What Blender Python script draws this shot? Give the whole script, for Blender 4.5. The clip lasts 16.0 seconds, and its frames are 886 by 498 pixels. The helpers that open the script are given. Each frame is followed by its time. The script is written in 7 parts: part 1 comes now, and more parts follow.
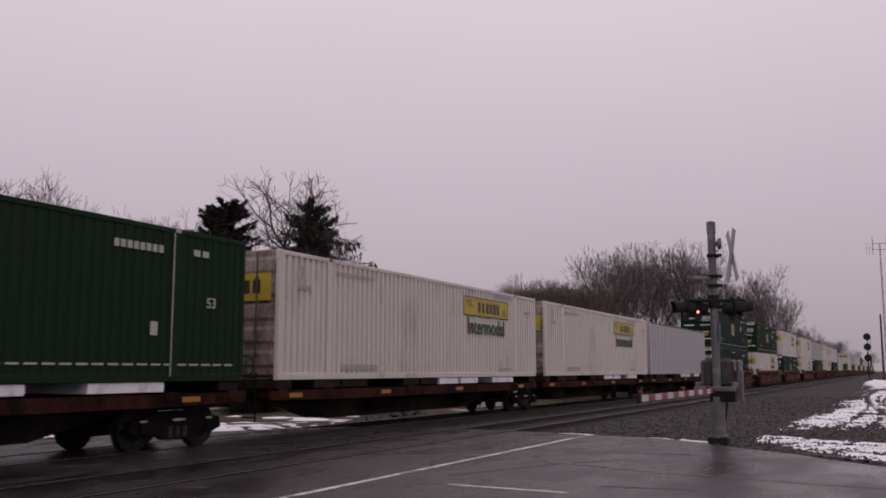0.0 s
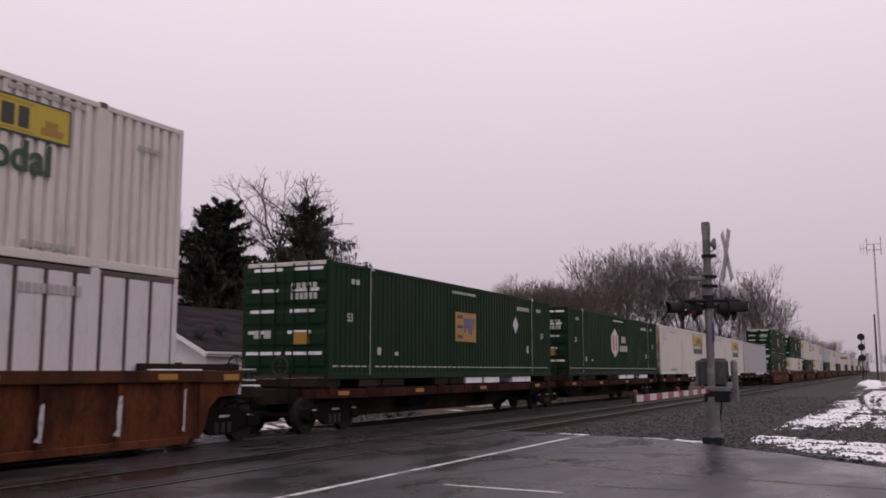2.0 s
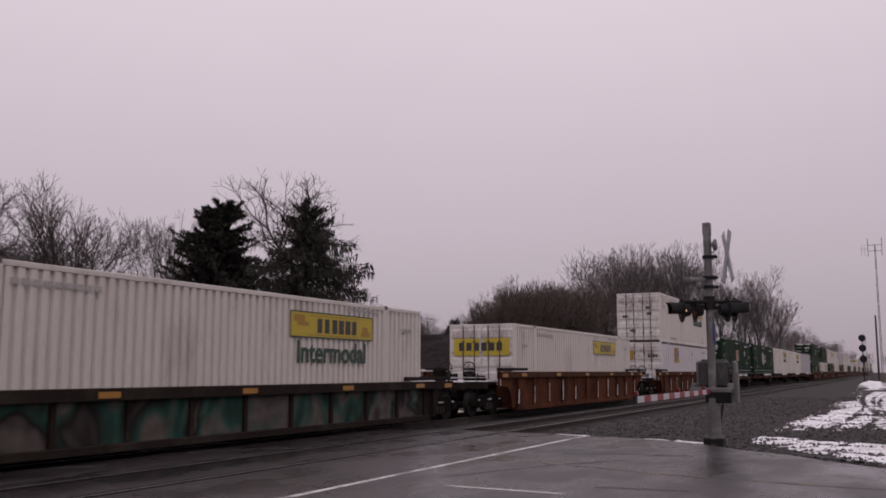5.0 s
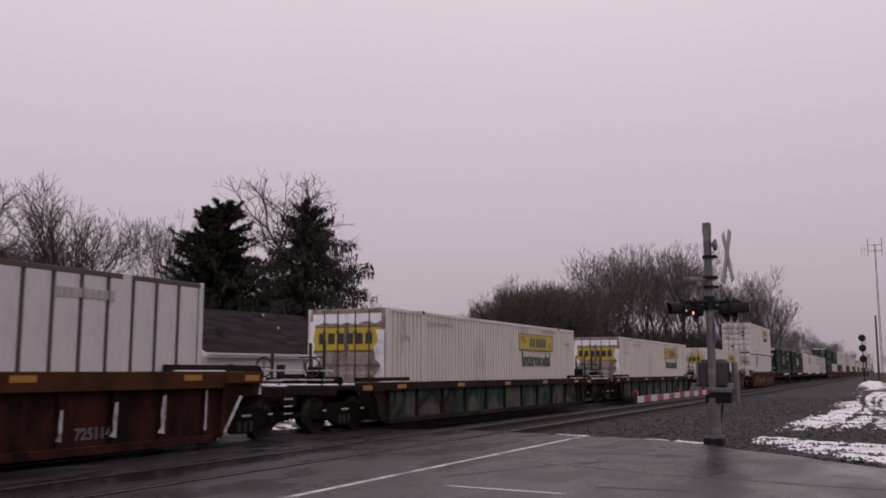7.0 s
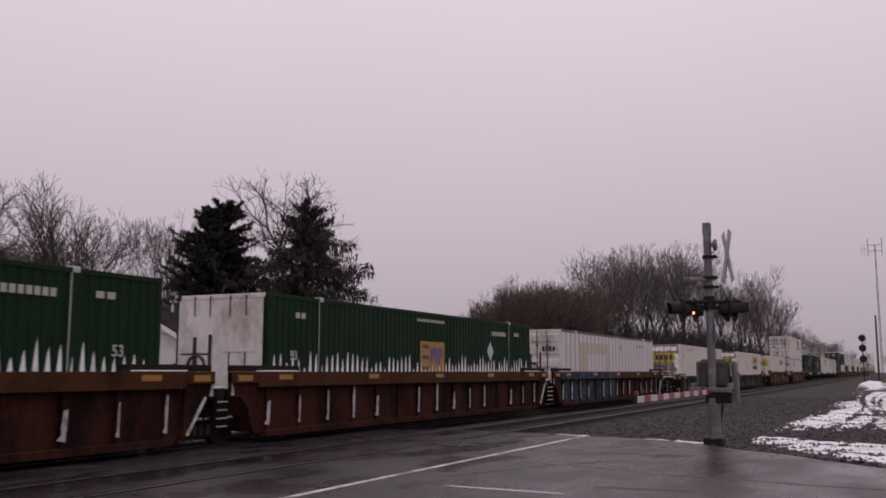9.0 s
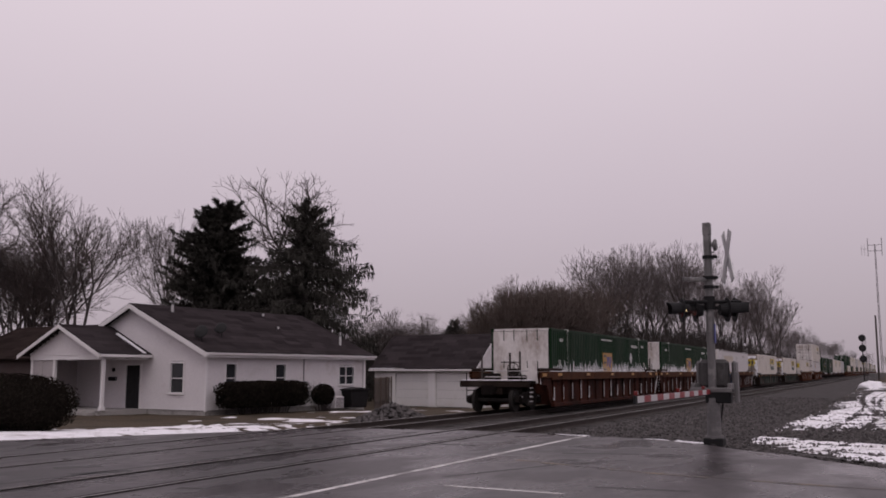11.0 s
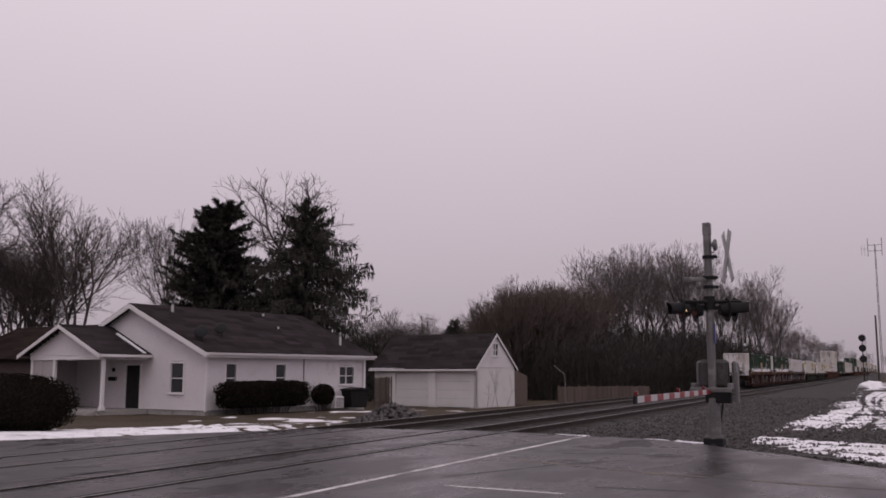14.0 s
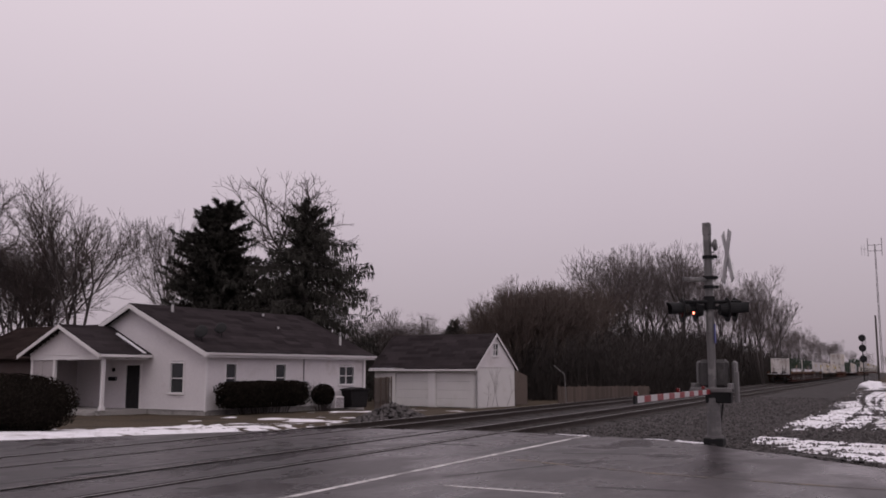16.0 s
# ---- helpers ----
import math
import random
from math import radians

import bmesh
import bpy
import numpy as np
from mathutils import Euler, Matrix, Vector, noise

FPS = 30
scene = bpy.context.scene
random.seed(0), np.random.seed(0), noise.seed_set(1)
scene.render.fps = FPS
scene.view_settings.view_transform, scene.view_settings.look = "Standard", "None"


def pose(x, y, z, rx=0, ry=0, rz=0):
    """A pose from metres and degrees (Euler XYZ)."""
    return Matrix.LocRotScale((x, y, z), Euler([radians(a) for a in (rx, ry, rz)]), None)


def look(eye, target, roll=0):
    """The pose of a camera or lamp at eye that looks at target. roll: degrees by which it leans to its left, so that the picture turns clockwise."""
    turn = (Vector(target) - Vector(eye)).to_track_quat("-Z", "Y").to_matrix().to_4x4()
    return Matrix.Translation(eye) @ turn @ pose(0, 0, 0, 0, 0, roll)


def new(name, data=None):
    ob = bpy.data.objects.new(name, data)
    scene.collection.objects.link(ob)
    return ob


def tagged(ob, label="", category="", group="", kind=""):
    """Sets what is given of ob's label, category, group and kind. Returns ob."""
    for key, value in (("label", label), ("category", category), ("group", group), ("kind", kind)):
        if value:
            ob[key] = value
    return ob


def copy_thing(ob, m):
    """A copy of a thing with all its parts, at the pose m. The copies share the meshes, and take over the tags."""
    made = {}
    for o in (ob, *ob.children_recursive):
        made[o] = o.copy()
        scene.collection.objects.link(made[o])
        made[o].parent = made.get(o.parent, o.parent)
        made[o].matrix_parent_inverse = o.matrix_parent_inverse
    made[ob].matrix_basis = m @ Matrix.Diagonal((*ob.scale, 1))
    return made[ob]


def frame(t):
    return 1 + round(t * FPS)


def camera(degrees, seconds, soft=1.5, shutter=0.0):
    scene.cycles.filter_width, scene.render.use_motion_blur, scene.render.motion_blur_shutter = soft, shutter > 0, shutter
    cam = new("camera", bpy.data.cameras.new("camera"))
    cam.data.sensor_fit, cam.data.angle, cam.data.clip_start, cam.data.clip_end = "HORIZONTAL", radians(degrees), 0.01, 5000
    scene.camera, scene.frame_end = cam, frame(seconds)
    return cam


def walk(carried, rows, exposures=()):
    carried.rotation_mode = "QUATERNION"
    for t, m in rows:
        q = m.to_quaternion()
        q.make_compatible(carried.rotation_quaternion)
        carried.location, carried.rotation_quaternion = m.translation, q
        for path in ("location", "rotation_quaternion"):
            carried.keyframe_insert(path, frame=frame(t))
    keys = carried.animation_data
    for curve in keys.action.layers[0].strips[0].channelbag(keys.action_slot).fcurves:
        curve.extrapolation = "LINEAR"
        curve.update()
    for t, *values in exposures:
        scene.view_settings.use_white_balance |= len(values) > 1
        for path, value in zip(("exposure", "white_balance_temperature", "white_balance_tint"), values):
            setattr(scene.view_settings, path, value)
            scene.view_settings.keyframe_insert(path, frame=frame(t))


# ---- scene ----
cam = camera(51.32, 16.0, soft=1.75, shutter=0.08)
YAW, TILT = 25.86, 97.57


def cam_row(t, dx, dy):
    """Small hand shake: dx, dy in picture widths / 1568."""
    return t, pose(0, 0, 1.5, TILT + dy * 0.0345, 0, YAW + dx * 0.0335)


walk(cam, [cam_row(*r) for r in (
    (0.0, 7.5, -2), (0.1, 4.5, -2), (0.2, -1, -2), (0.3, -5.5, -2), (0.5, -4.8, -2), (0.7, -2.5, -2), (1.0, -2, -2),
    (2.0, -1.6, -1.7), (2.5, -1, -1), (3.0, 0, 0.3), (3.5, 0, 0), (9.0, 0, 0), (16.0, 0, 0))],
    exposures=((0.0, 0.05), (0.5, 0.22), (1.5, 0.32), (2.5, 0.36), (3.5, 0.23), (4.2, 0.14), (6.5, 0.08), (8.0, 0.12), (9.0, 0.13), (11.5, 0.12), (16.0, 0.12)))

# ---- world and sun ----
world = bpy.data.worlds.new("overcast")
scene.world = world
world.use_nodes = True
wn, wl = world.node_tree.nodes, world.node_tree.links
bg = wn["Background"]
sky = wn.new("ShaderNodeTexSky")
sky.sky_type, sky.sun_disc = "NISHITA", False
sky.sun_elevation, sky.sun_rotation, sky.air_density, sky.dust_density = radians(60), radians(149), 1.0, 4.0
gen = wn.new("ShaderNodeTexCoord")
sep = wn.new("ShaderNodeSeparateXYZ")
wl.new(gen.outputs["Generated"], sep.inputs[0])
cloud = wn.new("ShaderNodeTexNoise")
cloud.inputs["Scale"].default_value, cloud.inputs["Detail"].default_value = 2.2, 3
wl.new(gen.outputs["Generated"], cloud.inputs["Vector"])
wob = wn.new("ShaderNodeMath")
wob.operation = "MULTIPLY_ADD"
wob.inputs[1].default_value, wob.inputs[2].default_value = 0.06, -0.03
wl.new(cloud.outputs["Fac"], wob.inputs[0])
hgt = wn.new("ShaderNodeMath")
hgt.operation = "ADD"
wl.new(sep.outputs["Z"], hgt.inputs[0])
wl.new(wob.outputs[0], hgt.inputs[1])
ramp = wn.new("ShaderNodeValToRGB")
wl.new(hgt.outputs[0], ramp.inputs[0])
el = ramp.color_ramp.elements
el[0].position, el[0].color = 0.0, (0.385, 0.325, 0.365, 1)
el[1].position, el[1].color = 0.42, (0.745, 0.64, 0.70, 1)
e = el.new(0.16)
e.color = (0.54, 0.455, 0.51, 1)
e = el.new(0.95)
e.color = (0.76, 0.665, 0.72, 1)
dim = wn.new("ShaderNodeMix")
dim.data_type = "RGBA"
dim.inputs["Factor"].default_value = 0.93
scl = wn.new("ShaderNodeVectorMath")
scl.operation = "SCALE"
scl.inputs["Scale"].default_value = 0.08
wl.new(sky.outputs[0], scl.inputs[0])
wl.new(scl.outputs[0], dim.inputs["A"])
wl.new(ramp.outputs[0], dim.inputs["B"])
wl.new(dim.outputs["Result"], bg.inputs["Color"])
bg.inputs["Strength"].default_value = 1.0
sun = new("sun", bpy.data.lights.new("sun", "SUN"))
sun.data.energy, sun.data.angle, sun.data.color = 0.5, radians(30), (1.0, 0.94, 0.93)
sun.matrix_world = look((12, -20, 40), (0, 0, 0))


# ---- materials ----
def mat(name, color, rough=0.6, metal=0.0, vary=0.25, scale=3.0, fine=40.0, bump=0.15, dirt=None, dirt_amt=0.0, island=0.0, stretch=(1, 1, 1), spec=0.5):
    """Two scales of colour variation, optional dirt colour, fine relief."""
    m = bpy.data.materials.new(name)
    m.use_nodes = True
    n, l = m.node_tree.nodes, m.node_tree.links
    b = n["Principled BSDF"]
    b.inputs["Metallic"].default_value = metal
    b.inputs["Specular IOR Level"].default_value = spec
    tc = n.new("ShaderNodeTexCoord")
    mp = n.new("ShaderNodeMapping")
    mp.inputs["Scale"].default_value = stretch
    l.new(tc.outputs["Object"], mp.inputs[0])
    big, small = n.new("ShaderNodeTexNoise"), n.new("ShaderNodeTexNoise")
    big.inputs["Scale"].default_value, big.inputs["Detail"].default_value, big.inputs["Roughness"].default_value = scale, 6, 0.65
    small.inputs["Scale"].default_value, small.inputs["Detail"].default_value = fine, 4
    l.new(mp.outputs[0], big.inputs["Vector"])
    l.new(mp.outputs[0], small.inputs["Vector"])
    add = n.new("ShaderNodeMath")
    add.operation = "ADD"
    l.new(big.outputs["Fac"], add.inputs[0])
    l.new(small.outputs["Fac"], add.inputs[1])
    r = n.new("ShaderNodeMapRange")
    r.inputs[1].default_value, r.inputs[2].default_value = 0.6, 1.4
    r.inputs[3].default_value, r.inputs[4].default_value = 1 - vary, 1 + vary
    l.new(add.outputs[0], r.inputs[0])
    val = r.outputs[0]
    if island:
        oi = n.new("ShaderNodeObjectInfo") if island < 0 else n.new("ShaderNodeNewGeometry")
        ri = n.new("ShaderNodeMapRange")
        ri.inputs[3].default_value, ri.inputs[4].default_value = 1 - abs(island), 1 + abs(island)
        l.new(oi.outputs["Random" if island < 0 else "Random Per Island"], ri.inputs[0])
        mm = n.new("ShaderNodeMath")
        mm.operation = "MULTIPLY"
        l.new(val, mm.inputs[0])
        l.new(ri.outputs[0], mm.inputs[1])
        val = mm.outputs[0]
    sc = n.new("ShaderNodeVectorMath")
    sc.operation = "SCALE"
    sc.inputs[0].default_value = color
    l.new(val, sc.inputs["Scale"])
    out = sc.outputs[0]
    if dirt:
        dn = n.new("ShaderNodeTexNoise")
        dn.inputs["Scale"].default_value, dn.inputs["Detail"].default_value, dn.inputs["Roughness"].default_value = scale * 0.7, 8, 0.7
        mp2 = n.new("ShaderNodeMapping")
        mp2.inputs["Location"].default_value = (7.3, 2.1, 4.4)
        mp2.inputs["Scale"].default_value = stretch
        l.new(tc.outputs["Object"], mp2.inputs[0])
        l.new(mp2.outputs[0], dn.inputs["Vector"])
        dr = n.new("ShaderNodeMapRange")
        dr.inputs[1].default_value, dr.inputs[2].default_value = 0.62 - dirt_amt * 0.3, 0.75 - dirt_amt * 0.2
        l.new(dn.outputs["Fac"], dr.inputs[0])
        mx = n.new("ShaderNodeMix")
        mx.data_type = "RGBA"
        mx.inputs["B"].default_value = (*dirt, 1)
        l.new(dr.outputs[0], mx.inputs["Factor"])
        l.new(out, mx.inputs["A"])
        out = mx.outputs["Result"]
    l.new(out, b.inputs["Base Color"])
    rr = n.new("ShaderNodeMapRange")
    rr.inputs[1].default_value, rr.inputs[2].default_value = 0.3, 0.7
    rr.inputs[3].default_value, rr.inputs[4].default_value = max(0.03, rough - 0.12), min(1, rough + 0.12)
    l.new(big.outputs["Fac"], rr.inputs[0])
    l.new(rr.outputs[0], b.inputs["Roughness"])
    if bump:
        bp = n.new("ShaderNodeBump")
        bp.inputs["Strength"].default_value, bp.inputs["Distance"].default_value = bump, 0.02
        l.new(small.outputs["Fac"], bp.inputs["Height"])
        l.new(bp.outputs[0], b.inputs["Normal"])
    return m


def glow(name, color, strength):
    m = bpy.data.materials.new(name)
    m.use_nodes = True
    b = m.node_tree.nodes["Principled BSDF"]
    b.inputs["Base Color"].default_value = (*color, 1)
    b.inputs["Emission Color"].default_value = (*color, 1)
    b.inputs["Emission Strength"].default_value = strength
    return m


def wet_asphalt():
    m = mat("wet_asphalt", (0.029, 0.0232, 0.0258), 0.42, 0, 0.5, 0.7, 55, 0.14, (0.009, 0.0075, 0.008), 0.5, spec=0.25, stretch=(1, 0.4, 1))
    n, l = m.node_tree.nodes, m.node_tree.links
    b = n["Principled BSDF"]
    tc = n.new("ShaderNodeTexCoord")
    mp = n.new("ShaderNodeMapping")
    mp.inputs["Scale"].default_value = (0.35, 0.18, 1)
    l.new(tc.outputs["Object"], mp.inputs[0])
    w = n.new("ShaderNodeTexNoise")
    w.inputs["Scale"].default_value, w.inputs["Detail"].default_value = 2.4, 8
    l.new(mp.outputs[0], w.inputs["Vector"])
    r = n.new("ShaderNodeMapRange")
    r.inputs[1].default_value, r.inputs[2].default_value = 0.40, 0.62
    r.inputs[3].default_value, r.inputs[4].default_value = 0.42, 0.19
    l.new(w.outputs["Fac"], r.inputs[0])
    l.new(r.outputs[0], b.inputs["Roughness"])
    return m


M_ASPHALT = wet_asphalt()
M_GROUND = mat("winter_grass_soil", (0.062, 0.048, 0.034), 0.95, 0, 0.5, 0.8, 14, 0.8, (0.030, 0.026, 0.021), 0.4, spec=0.1)
M_GRAVEL = mat("grey_gravel", (0.050, 0.0455, 0.0455), 0.95, 0, 0.5, 1.2, 28, 1.0, (0.03, 0.027, 0.027), 0.4, spec=0.15)
M_STONE = mat("ballast_stone", (0.070, 0.064, 0.064), 0.9, 0, 0.3, 6, 60, 0.3, island=0.6, spec=0.2)
M_SNOW = mat("old_snow", (0.74, 0.73, 0.77), 0.8, 0, 0.15, 1.5, 20, 0.6, (0.34, 0.32, 0.32), 0.3)
M_RAIL = mat("rail_steel", (0.20, 0.19, 0.19), 0.35, 0.8, 0.3, 4, 50, 0.1, (0.09, 0.06, 0.045), 0.3)
M_RAILSIDE = mat("rail_rust", (0.03, 0.022, 0.019), 0.8, 0.2, 0.3, 4, 40, 0.2)
M_TIE = mat("creosoted_timber", (0.022, 0.018, 0.016), 0.85, 0, 0.35, 3, 40, 0.5, island=-0.3)
M_RUBBER = mat("black_rubber", (0.022, 0.021, 0.022), 0.6, 0, 0.3, 6, 40, 0.2)
M_GROOVE = mat("dirty_flangeway", (0.006, 0.005, 0.005), 0.9, 0, 0.3, 6, 40, 0.2, spec=0.05)
M_WHITEPAINT = mat("worn_road_paint", (0.55, 0.53, 0.53), 0.6, 0, 0.2, 2.5, 40, 0.2, (0.10, 0.095, 0.095), 0.55)
M_YELLOWPAINT = mat("worn_yellow_paint", (0.20, 0.145, 0.08), 0.6, 0, 0.2, 2.5, 40, 0.2, (0.05, 0.045, 0.047), 0.95)
M_SIDING = mat("white_vinyl_siding", (0.62, 0.59, 0.605), 0.6, 0, 0.08, 0.7, 9, 0.05, (0.50, 0.465, 0.455), 0.1, spec=0.3)
# white porch panels painted grey: the porch's shade is in this colour
M_SCREEN = mat("grey_porch_panel", (0.36, 0.335, 0.34), 0.7, 0, 0.1, 1, 12, 0.05, (0.28, 0.25, 0.25), 0.2, spec=0.2)
M_TRIM = mat("white_trim", (0.66, 0.64, 0.65), 0.5, 0, 0.05, 1, 20, 0.05)
M_PLASTER = mat("white_block_paint", (0.60, 0.585, 0.585), 0.75, 0, 0.07, 0.8, 18, 0.25, (0.48, 0.46, 0.43), 0.3)
M_SHINGLE = mat("dark_shingle", (0.032, 0.027, 0.029), 1.0, 0, 0.25, 0.8, 22, 0.4, island=0.25, spec=0.0)
M_SHINGLE2 = mat("brown_shingle", (0.024, 0.018, 0.017), 1.0, 0, 0.25, 0.8, 22, 0.4, island=0.25, spec=0.0)
M_GLASSY = mat("dark_window_glass", (0.03, 0.032, 0.036), 0.08, 0, 0.1, 1, 10, 0.0)
M_DOOR = mat("dark_door_paint", (0.008, 0.008, 0.009), 0.9, 0, 0.2, 3, 30, 0.1)
M_CONC = mat("old_concrete", (0.30, 0.285, 0.275), 0.85, 0, 0.2, 2, 40, 0.3, (0.16, 0.15, 0.145), 0.3)
M_BARK = mat("grey_bark", (0.05, 0.041, 0.040), 0.9, 0, 0.3, 3, 30, 0.5)
M_TWIG = mat("winter_twigs", (0.064, 0.050, 0.048), 0.9, 0, 0.2, 1, 10, 0)
M_BROWNTWIG = mat("brown_winter_twigs", (0.078, 0.058, 0.050), 0.9, 0, 0.25, 1, 10, 0)
# paler twig colour for far growth: distance haze put into the base colour
M_HAZETWIG = mat("haze_paled_twigs", (0.090, 0.074, 0.074), 0.9, 0, 0.2, 1, 10, 0)
M_BRUSH = mat("brown_brush", (0.030, 0.024, 0.022), 0.95, 0, 0.3, 1, 10, 0)
M_NEEDLE = mat("dark_needles", (0.050, 0.048, 0.043), 0.9, 0, 0.3, 1, 12, 0, island=0.3, spec=0.0)
M_HEDGE = mat("evergreen_hedge_leaf", (0.017, 0.0145, 0.012), 1.0, 0, 0.35, 2, 20, 0, island=0.5, spec=0.0)
M_GALV = mat("galvanised_steel", (0.115, 0.110, 0.112), 0.6, 0.2, 0.18, 3, 40, 0.1, (0.22, 0.21, 0.21), 0.3)
M_MECH = mat("weathered_grey_case", (0.055, 0.052, 0.053), 0.7, 0.0, 0.3, 5, 40, 0.1, (0.09, 0.086, 0.086), 0.3, spec=0.2)
M_BLACKMETAL = mat("black_painted_metal", (0.012, 0.012, 0.013), 0.7, 0.0, 0.2, 4, 40, 0.1, spec=0.2)
M_REDPAINT = mat("red_reflective", (0.20, 0.011, 0.018), 0.5, 0, 0.15, 4, 40, 0.05)
M_WHITEREF = mat("white_reflective", (0.45, 0.44, 0.45), 0.5, 0, 0.1, 4, 40, 0.05)
M_REDLENS = mat("red_lens", (0.12, 0.012, 0.012), 0.2, 0, 0.1, 4, 40, 0)
M_GLOW = glow("lit_red_lens", (1.0, 0.16, 0.10), 7.0)
M_GLOWB = glow("lit_amber_lens", (1.0, 0.72, 0.35), 2.0)
M_BLUE = mat("blue_sign", (0.05, 0.06, 0.22), 0.5, 0, 0.1, 4, 40, 0)
M_FENCE = mat("weathered_fence_board", (0.085, 0.064, 0.054), 0.85, 0, 0.25, 2, 30, 0.3, island=-0.25, stretch=(1, 1, 0.2))
M_PLASTIC = mat("black_plastic", (0.010, 0.009, 0.010), 0.7, 0, 0.15, 4, 40, 0.05, spec=0.15)
# train
M_CWHITE = mat("white_container_paint", (0.56, 0.515, 0.48), 0.6, 0, 0.08, 0.6, 12, 0.05, (0.30, 0.255, 0.22), 0.26, stretch=(1, 1, 0.35))
M_CWHITE2 = mat("cool_white_container_paint", (0.53, 0.505, 0.515), 0.6, 0, 0.08, 0.6, 12, 0.05, (0.30, 0.28, 0.27), 0.28, stretch=(1, 1, 0.35))
M_CGREY = mat("grey_container_paint", (0.36, 0.35, 0.36), 0.5, 0, 0.1, 0.6, 12, 0.05, (0.22, 0.21, 0.21), 0.25, stretch=(1, 1, 0.35))
M_CDOORW = mat("dirty_white_door", (0.58, 0.55, 0.54), 0.55, 0, 0.12, 1.2, 12, 0.1, (0.24, 0.19, 0.165), 0.45, stretch=(1, 1, 0.5))
M_CGREEN = mat("green_container_paint", (0.0048, 0.0205, 0.0075), 0.65, 0, 0.2, 0.7, 14, 0.05, (0.010, 0.020, 0.010), 0.32, stretch=(1, 1, 0.3), spec=0.15)
M_CDARK = mat("dark_slate_post", (0.065, 0.047, 0.045), 0.6, 0, 0.2, 2, 20, 0.1)
M_BEIGE = mat("beige_patch_paint", (0.42, 0.355, 0.285), 0.55, 0, 0.08, 1, 14, 0.05)
M_SIGNY = mat("yellow_sign_paint", (0.43, 0.325, 0.02), 0.5, 0, 0.12, 1.5, 20, 0.05, (0.34, 0.25, 0.04), 0.25)
M_LOGOY = mat("amber_logo_paint", (0.30, 0.16, 0.02), 0.5, 0, 0.12, 1.5, 20, 0.05)
M_LETTER = mat("dark_green_lettering", (0.014, 0.045, 0.026), 0.5, 0, 0.1, 4, 20, 0)
M_LETTERB = mat("black_lettering", (0.025, 0.022, 0.018), 0.5, 0, 0.1, 4, 20, 0)
M_LETTERW = mat("white_lettering", (0.38, 0.38, 0.36), 0.5, 0, 0.15, 4, 20, 0)
M_LOGOB = mat("blue_logo_paint", (0.045, 0.045, 0.20), 0.5, 0, 0.1, 4, 20, 0)
M_LOGOR = mat("red_logo_paint", (0.30, 0.03, 0.035), 0.5, 0, 0.1, 4, 20, 0)
M_FAINT = mat("faded_grey_lettering", (0.34, 0.32, 0.31), 0.6, 0, 0.2, 4, 20, 0)
M_RUST = mat("rust_brown_carbody", (0.044, 0.0145, 0.0100), 0.85, 0, 0.5, 1.6, 18, 0.2, (0.010, 0.005, 0.004), 0.6, stretch=(1, 1, 0.5), spec=0.08)
M_RUSTO = mat("orange_rust_carbody", (0.088, 0.030, 0.014), 0.85, 0, 0.5, 1.4, 18, 0.2, (0.026, 0.009, 0.006), 0.5, stretch=(1, 1, 0.5), spec=0.08)
M_ORANGE = mat("orange_brown_chord", (0.060, 0.024, 0.011), 0.8, 0, 0.45, 1.8, 18, 0.15, (0.028, 0.012, 0.007), 0.55, spec=0.1)
M_DKCAR = mat("grimy_dark_carbody", (0.020, 0.014, 0.012), 0.9, 0, 0.4, 1.2, 18, 0.2, (0.036, 0.030, 0.025), 0.35, spec=0.08)
M_AMBER = mat("amber_reflector", (0.30, 0.14, 0.015), 0.45, 0, 0.15, 3, 20, 0)
M_TRUCK = mat("grimy_cast_steel", (0.010, 0.008, 0.0075), 0.95, 0.0, 0.35, 4, 40, 0.3, spec=0.05)
M_WHEEL = mat("wheel_steel", (0.016, 0.014, 0.013), 0.8, 0.0, 0.4, 6, 40, 0.2, (0.16, 0.15, 0.15), 0.12, spec=0.2)
M_FROST = mat("grey_white_frost", (0.42, 0.40, 0.41), 0.85, 0, 0.3, 6, 40, 0.4, (0.12, 0.08, 0.065), 0.4)
M_GRIME = mat("brown_road_grime", (0.26, 0.215, 0.19), 0.8, 0, 0.4, 2.0, 16, 0.1, (0.08, 0.055, 0.045), 0.5, stretch=(1, 1, 0.5))
M_BRICKWALL = mat("dark_brown_brick", (0.045, 0.030, 0.028), 0.9, 0, 0.25, 2, 30, 0.4)


